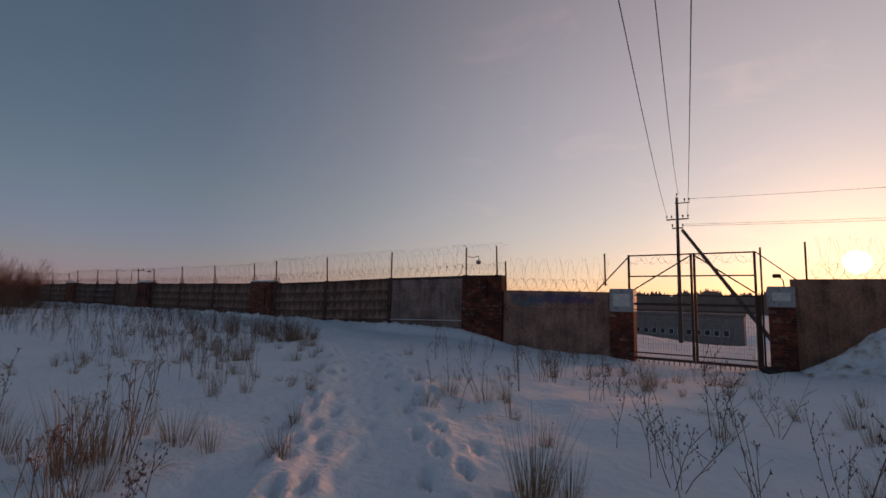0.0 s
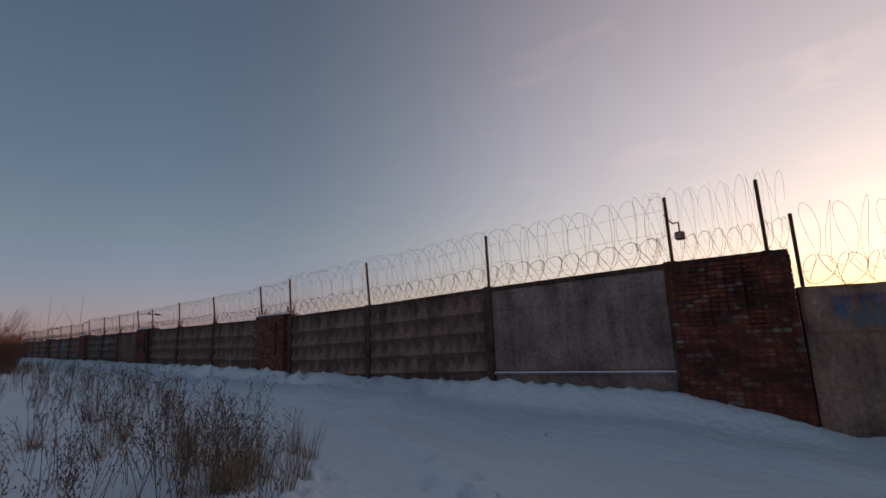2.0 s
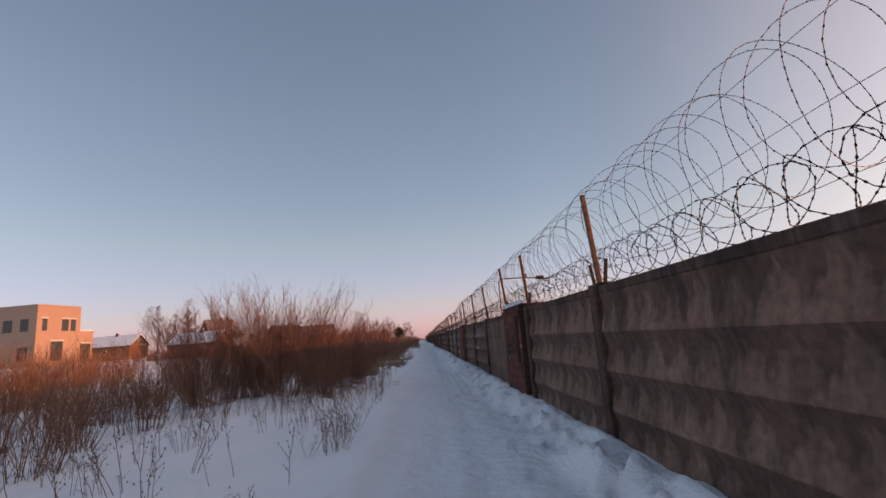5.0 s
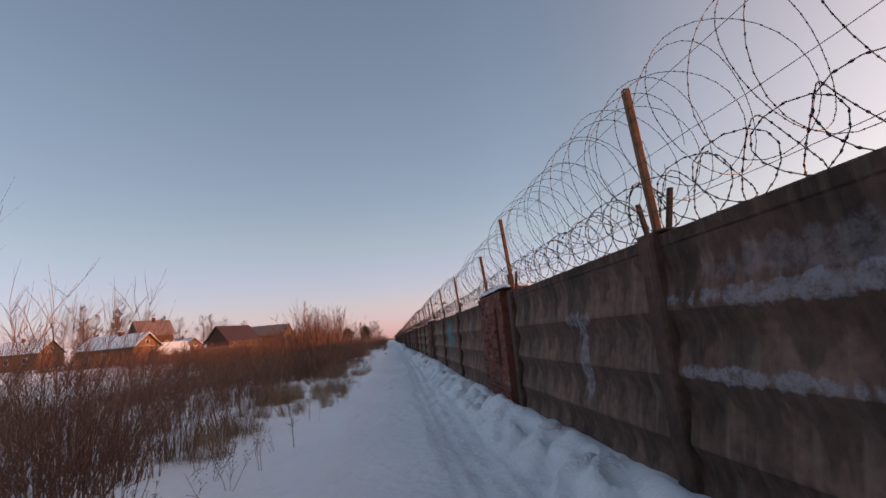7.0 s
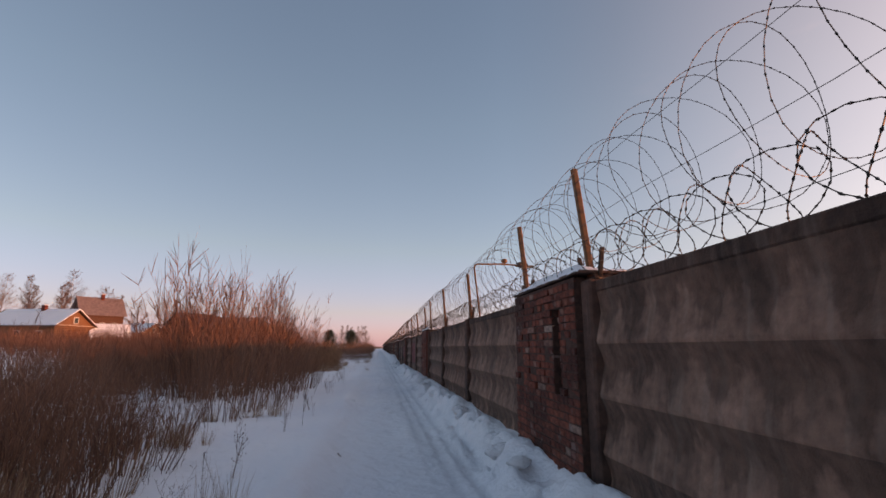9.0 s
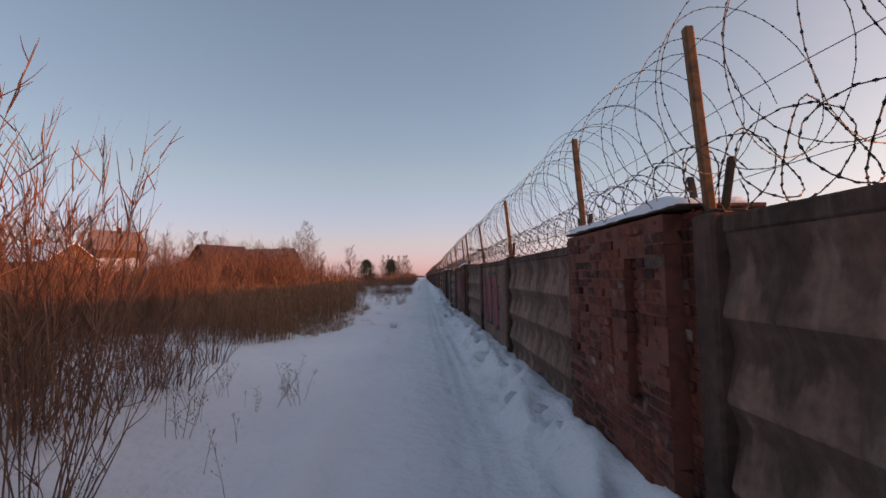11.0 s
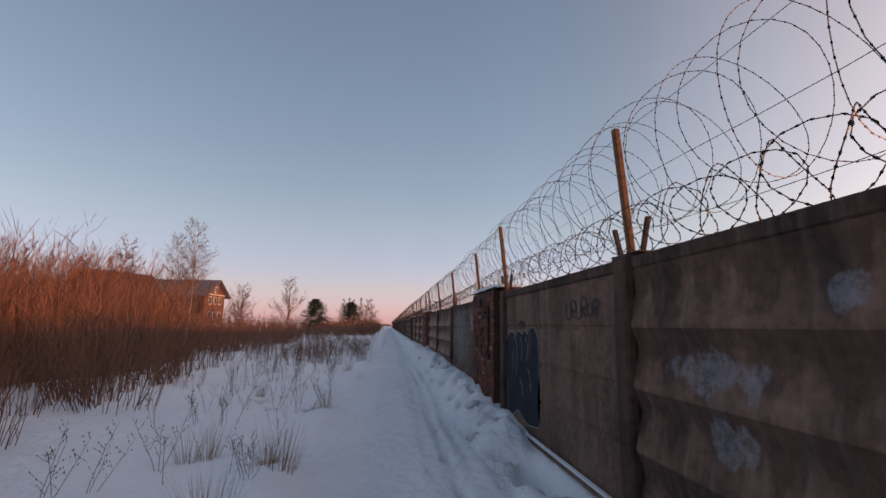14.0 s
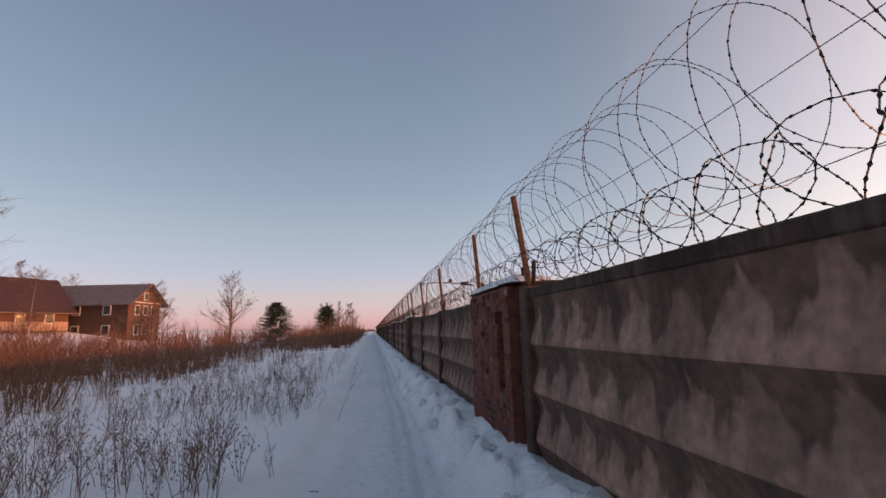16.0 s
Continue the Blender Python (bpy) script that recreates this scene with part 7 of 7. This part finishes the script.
def build_graffiti():
    # crimson bubble piece on the panel after the pier
    root = thing("graffiti", "crimson bubble graffiti with black outlines on a fence panel", "graffiti", "graffiti", panel_at("6f")[0])
    mass = [(89.12, 1.2), (89.06, 1.36), (88.92, 1.42), (88.88, 1.66), (88.74, 1.82), (88.69, 1.72), (88.7, 1.56), (88.55, 1.68), (88.39, 1.81), (88.3, 1.74), (88.15, 1.65), (88.05, 1.76), (87.84, 1.87), (87.62, 1.82), (87.42, 1.94), (87.2, 1.86), (86.95, 1.93), (86.75, 1.83), (86.5, 1.85), (86.2, 1.94), (86.02, 1.86), (85.98, 1.2), (86.1, 1.05), (86.3, 1.08), (86.5, 1.14), (86.75, 0.98), (86.95, 1.06), (87.15, 0.98), (87.4, 0.9), (87.65, 1.0), (87.85, 1.12), (88.05, 0.98), (88.28, 1.02), (88.42, 1.16), (88.6, 1.05), (88.72, 0.98), (88.95, 1.05)]
    flame = [(86.1, 1.85), (85.95, 1.88), (85.75, 1.9), (85.56, 1.82), (85.5, 1.4), (85.52, 0.95), (85.66, 0.84), (85.9, 0.86), (86.08, 0.96), (86.2, 1.15), (86.16, 1.5)]
    sheet("black_shadow", "6f", [(y + 0.02, z - 0.09) for y, z in grown(mass, 0.05)], SPRAY_BLACK, root, 0.004)
    sheet("black_shadow", "6f", [(y, z - 0.05) for y, z in grown(flame, 0.05)], SPRAY_BLACK, root, 0.005)
    sheet("crimson_fill", "6f", mass, SPRAY_RED, root, 0.008)
    sheet("vermilion_fill", "6f", flame, SPRAY_ORANGE, root, 0.010)
    holes = [[(88.81, 1.38), (88.69, 1.4), (88.62, 1.3), (88.78, 1.13)], [(88.28, 1.49), (88.08, 1.54), (88.02, 1.47), (88.09, 1.36)], [(88.16, 1.25), (88.05, 1.33), (88.07, 1.22)], [(87.35, 1.62), (87.28, 1.72), (87.2, 1.62), (87.26, 1.36)], [(87.3, 1.2), (87.18, 1.22), (87.12, 1.0), (87.28, 0.96)], [(86.6, 1.45), (86.5, 1.5), (86.4, 1.36), (86.52, 1.3)], [(85.86, 1.5), (85.8, 1.62), (85.74, 1.46), (85.8, 1.36)], [(85.92, 1.3), (85.82, 1.34), (85.78, 1.22), (85.88, 1.18)]]
    for h in holes:
        sheet("black_edge", "6f", [(y - 0.02, z + 0.015) for y, z in grown(h, 0.035)], SPRAY_BLACK, root, 0.012)
        sheet("bare_patch", "6f", h, CONCRETE_PALE, root, 0.014)
    lines = [smooth_line(mass + mass[:1], 4), smooth_line(flame + flame[:1], 4)]
    lines += [smooth_line(p) for p in ([(88.4, 1.78), (88.34, 1.6), (88.42, 1.4), (88.38, 1.15)], [(87.84, 1.85), (87.7, 1.7), (87.66, 1.4), (87.68, 1.25), (87.9, 1.22)], [(87.62, 1.8), (87.68, 1.62)], [(87.9, 1.05), (87.78, 1.1), (87.7, 1.02)], [(87.0, 1.9), (86.95, 1.6), (87.02, 1.3)], [(86.55, 1.83), (86.7, 1.6), (86.66, 1.2)], [(86.3, 1.88), (86.26, 1.5), (86.34, 1.15)], [(87.88, 2.0), (87.84, 2.06), (87.78, 1.9)])]
    ribbon("outline", "6f", lines, 0.012, SPRAY_BLACK, root, 0.018)
    streaks = [[(86.45 + 0.13 * i, 1.6 - 0.05 * (i % 3)), (86.44 + 0.13 * i, 1.25 + 0.06 * (i % 2))] for i in range(6)]
    ribbon("pale_streak", "6f", streaks, 0.012, SPRAY_PINK, root, 0.016)
    # navy letters with a pale outline
    m, y0, length, flat = panel_at("6b")
    root = thing("graffiti", "navy bubble graffiti with thin white outlines on a panel", "graffiti", "graffiti", m)
    mass = [(97.20, 0.5), (97.24, 0.8), (97.30, 1.1), (97.35, 1.34), (97.44, 1.41), (97.30, 1.5), (97.10, 1.62), (96.89, 1.67), (96.70, 1.6), (96.60, 1.67), (96.48, 1.67), (96.36, 1.63), (96.26, 1.69), (96.14, 1.64), (96.00, 1.71), (95.85, 1.72), (95.70, 1.6), (95.66, 1.2), (95.72, 0.85), (95.68, 0.55), (95.90, 0.5), (96.20, 0.48), (96.60, 0.58), (96.90, 0.48)]
    sheet("pale_edge", "6b", grown(mass, 0.02), SPRAY_WHITE, root, 0.004)
    sheet("navy_fill", "6b", mass, SPRAY_BLUE, root, 0.008)
    sheet("black_shadow", "6b", [(97.23, 0.55), (97.32, 1.25), (97.22, 1.3), (97.12, 0.9), (97.10, 0.55)], SPRAY_BLACK, root, 0.011)
    sheet("black_shadow", "6b", [(96.92, 1.3), (96.85, 1.42), (96.80, 1.3), (96.84, 1.1)], SPRAY_BLACK, root, 0.011)
    sheet("black_shadow", "6b", [(96.08, 1.68), (95.96, 1.68), (96.00, 1.3), (96.06, 1.4)], SPRAY_BLACK, root, 0.011)
    pale = [[(96.80, 1.6), (96.68, 1.52), (96.63, 1.38), (96.64, 1.19), (96.67, 1.06)], [(96.44, 1.59), (96.39, 1.48), (96.38, 1.39), (96.43, 1.26)], [(96.20, 1.6), (96.15, 1.55), (96.10, 1.45), (96.10, 1.39), (96.19, 1.28)], [(96.50, 1.02), (96.40, 0.94), (96.36, 0.8)], [(96.14, 1.18), (96.07, 1.16), (96.02, 1.09), (95.98, 0.9)]]
    ribbon("pale_stroke", "6b", [smooth_line(p) for p in pale], 0.009, SPRAY_WHITE, root, 0.014)
    # red letters and a red block before the pier
    root = thing("graffiti", "red and black graffiti letters on a fence panel", "graffiti", "graffiti", panel_at("5a")[0])
    y = post_y(5, "b")
    for i, s in enumerate(([(-0.35, 2.0), (-0.6, 1.95), (-0.95, 0.95), (-0.7, 0.9), (-0.6, 1.25), (-0.4, 1.25)], [(-1.2, 2.0), (-1.6, 1.9), (-1.7, 1.0), (-1.4, 0.9), (-1.2, 1.3)], [(-2.0, 2.0), (-2.5, 1.9), (-2.6, 1.0), (-2.1, 0.9)])):
        o = [(y + a, b) for a, b in s]
        sheet("black_shadow", "5a", grown(o, 0.08), SPRAY_BLACK, root, 0.005 + 0.0004 * i)
        sheet("red_fill", "5a", o, SPRAY_RED, root, 0.01 + 0.0004 * i)
    y = post_y(5, "b")
    ob = ribbon("red_paint_patch", "5b", [[(y + 0.42, 1.9), (y + 0.42, 1.3)], [(y + 0.3, 1.92), (y + 0.3, 1.3)], [(y + 0.18, 1.9), (y + 0.18, 1.34)]], 0.075, SPRAY_RED)
    tagged(ob, "red sprayed block at the end of a panel", "graffiti", "graffiti")
    # thin scrawls
    rng = random.Random(8)

    def scrawl(y0, y1, z0, z1, letters):
        out, step_y = [], (y1 - y0) / letters
        for i in range(letters):
            a, b = y0 + step_y * i, y0 + step_y * (i + 0.75)
            za, zb = z0 + rng.uniform(-0.02, 0.02), z1 + rng.uniform(-0.02, 0.02)
            out.append(smooth_line([(a, za), (a, zb), (b, zb), (b, (za + zb) / 2), (a, (za + zb) / 2), (b, za)] if i % 2 else [(a, zb), (a, za), (b, za), (b, zb)], 3))
        return out

    for name, key, args, w, mat, label in (
        ("scrawl", "0a", (7.75, 6.75, 1.92, 2.1, 5), 0.007, SPRAY_BLACK, "faint dark scrawl on a concrete panel"),
        ("scrawl", "5b", (81.6, 80.75, 1.24, 1.31, 14), 0.0035, SPRAY_BLACK, "line of thin dark handwriting on a concrete panel"),
        ("scrawl", "7a", (106.45, 105.62, 1.54, 1.66, 12), 0.007, SPRAY_BLACK, "line of black handwriting on a concrete panel"),
        ("scrawl", "6b", (94.7, 93.9, 1.85, 2.0, 6), 0.012, SPRAY_BLACK, "dark scrawl above the navy graffiti"),
    ):
        ob = ribbon(name, key, scrawl(*args), w, mat)
        tagged(ob, label, "graffiti", "graffiti")
    loop = [[(105.18, 1.5), (105.2, 1.75), (105.19, 1.92), (105.1, 1.93), (105.04, 1.84), (104.96, 1.8), (104.88, 1.84)], [(105.06, 1.83), (105.02, 1.7), (105.08, 1.6), (105.1, 1.45), (105.05, 1.36), (104.99, 1.5)], [(104.99, 1.6), (104.98, 1.42), (104.9, 1.34), (104.85, 1.42), (104.87, 1.6)], [(104.97, 1.93), (104.88, 1.96), (104.82, 1.86), (104.86, 1.7)]]
    ob = ribbon("scrawl", "7a", [smooth_line([(105.05 + 0.72 * (a - 105.05), 1.66 + 0.85 * (b - 1.66)) for a, b in p]) for p in loop], 0.007, SPRAY_BLACK)
    tagged(ob, "black looping scrawl on a concrete panel", "graffiti", "graffiti")
    ob = ribbon("red_dash", "7f", [[(100.3, 0.62), (100.1, 0.6)]], 0.01, SPRAY_BLACK)
    tagged(ob, "short dark mark on a concrete panel", "graffiti", "graffiti")
    # pale green web of lines
    strokes = []
    rng = random.Random(21)
    for _ in range(54):
        y, z = rng.uniform(100.9, 103.5), rng.uniform(0.8, 2.05)
        pts, turn = [(y, z)], rng.uniform(0, 6.28)
        for _ in range(7):
            turn += rng.gauss(0, 0.9)
            y = min(103.6, max(100.6, y + 0.2 * math.cos(turn)))
            z = min(2.1, max(0.7, z + 0.2 * math.sin(turn)))
            pts.append((y, z))
        strokes.append(smooth_line(pts))
    root = thing("graffiti", "web of pale green sprayed lines on a panel", "graffiti", "graffiti", panel_at("7f")[0])
    for i, pts in enumerate(strokes):
        ribbon("sprayed_line", "7f", [pts], 0.0032 if i % 4 else 0.009, SPRAY_GREEN, root, 0.006 + 0.0002 * i)
    ob = ribbon("scrawl", "7f", [smooth_line([(100.55, 1.2), (100.45, 1.0), (100.55, 0.9), (100.4, 0.75), (100.55, 0.65), (100.35, 0.5)])], 0.018, SPRAY_BLACK)
    tagged(ob, "dark squiggle on a concrete panel", "graffiti", "graffiti")
    # iron lifting ring
    t = Tubes()
    t.tube([(-0.03, 0.08 * math.cos(k * 0.35), 0.038 * math.sin(k * 0.35)) for k in range(19)], 0.012, 6)
    ob = t.link("lifting_ring", DARK_STEEL)
    ob.matrix_basis = Matrix.Translation((0.0, 96.33, 1.78))
    tagged(ob, "rusty iron lifting ring set in a concrete panel", "ring")


build_graffiti()


# ================= bricks of the piers =================
BRICKS = brick_meshes()
for pier in range(0, LAST):
    build_pier(pier, BRICKS, near=pier <= 9)
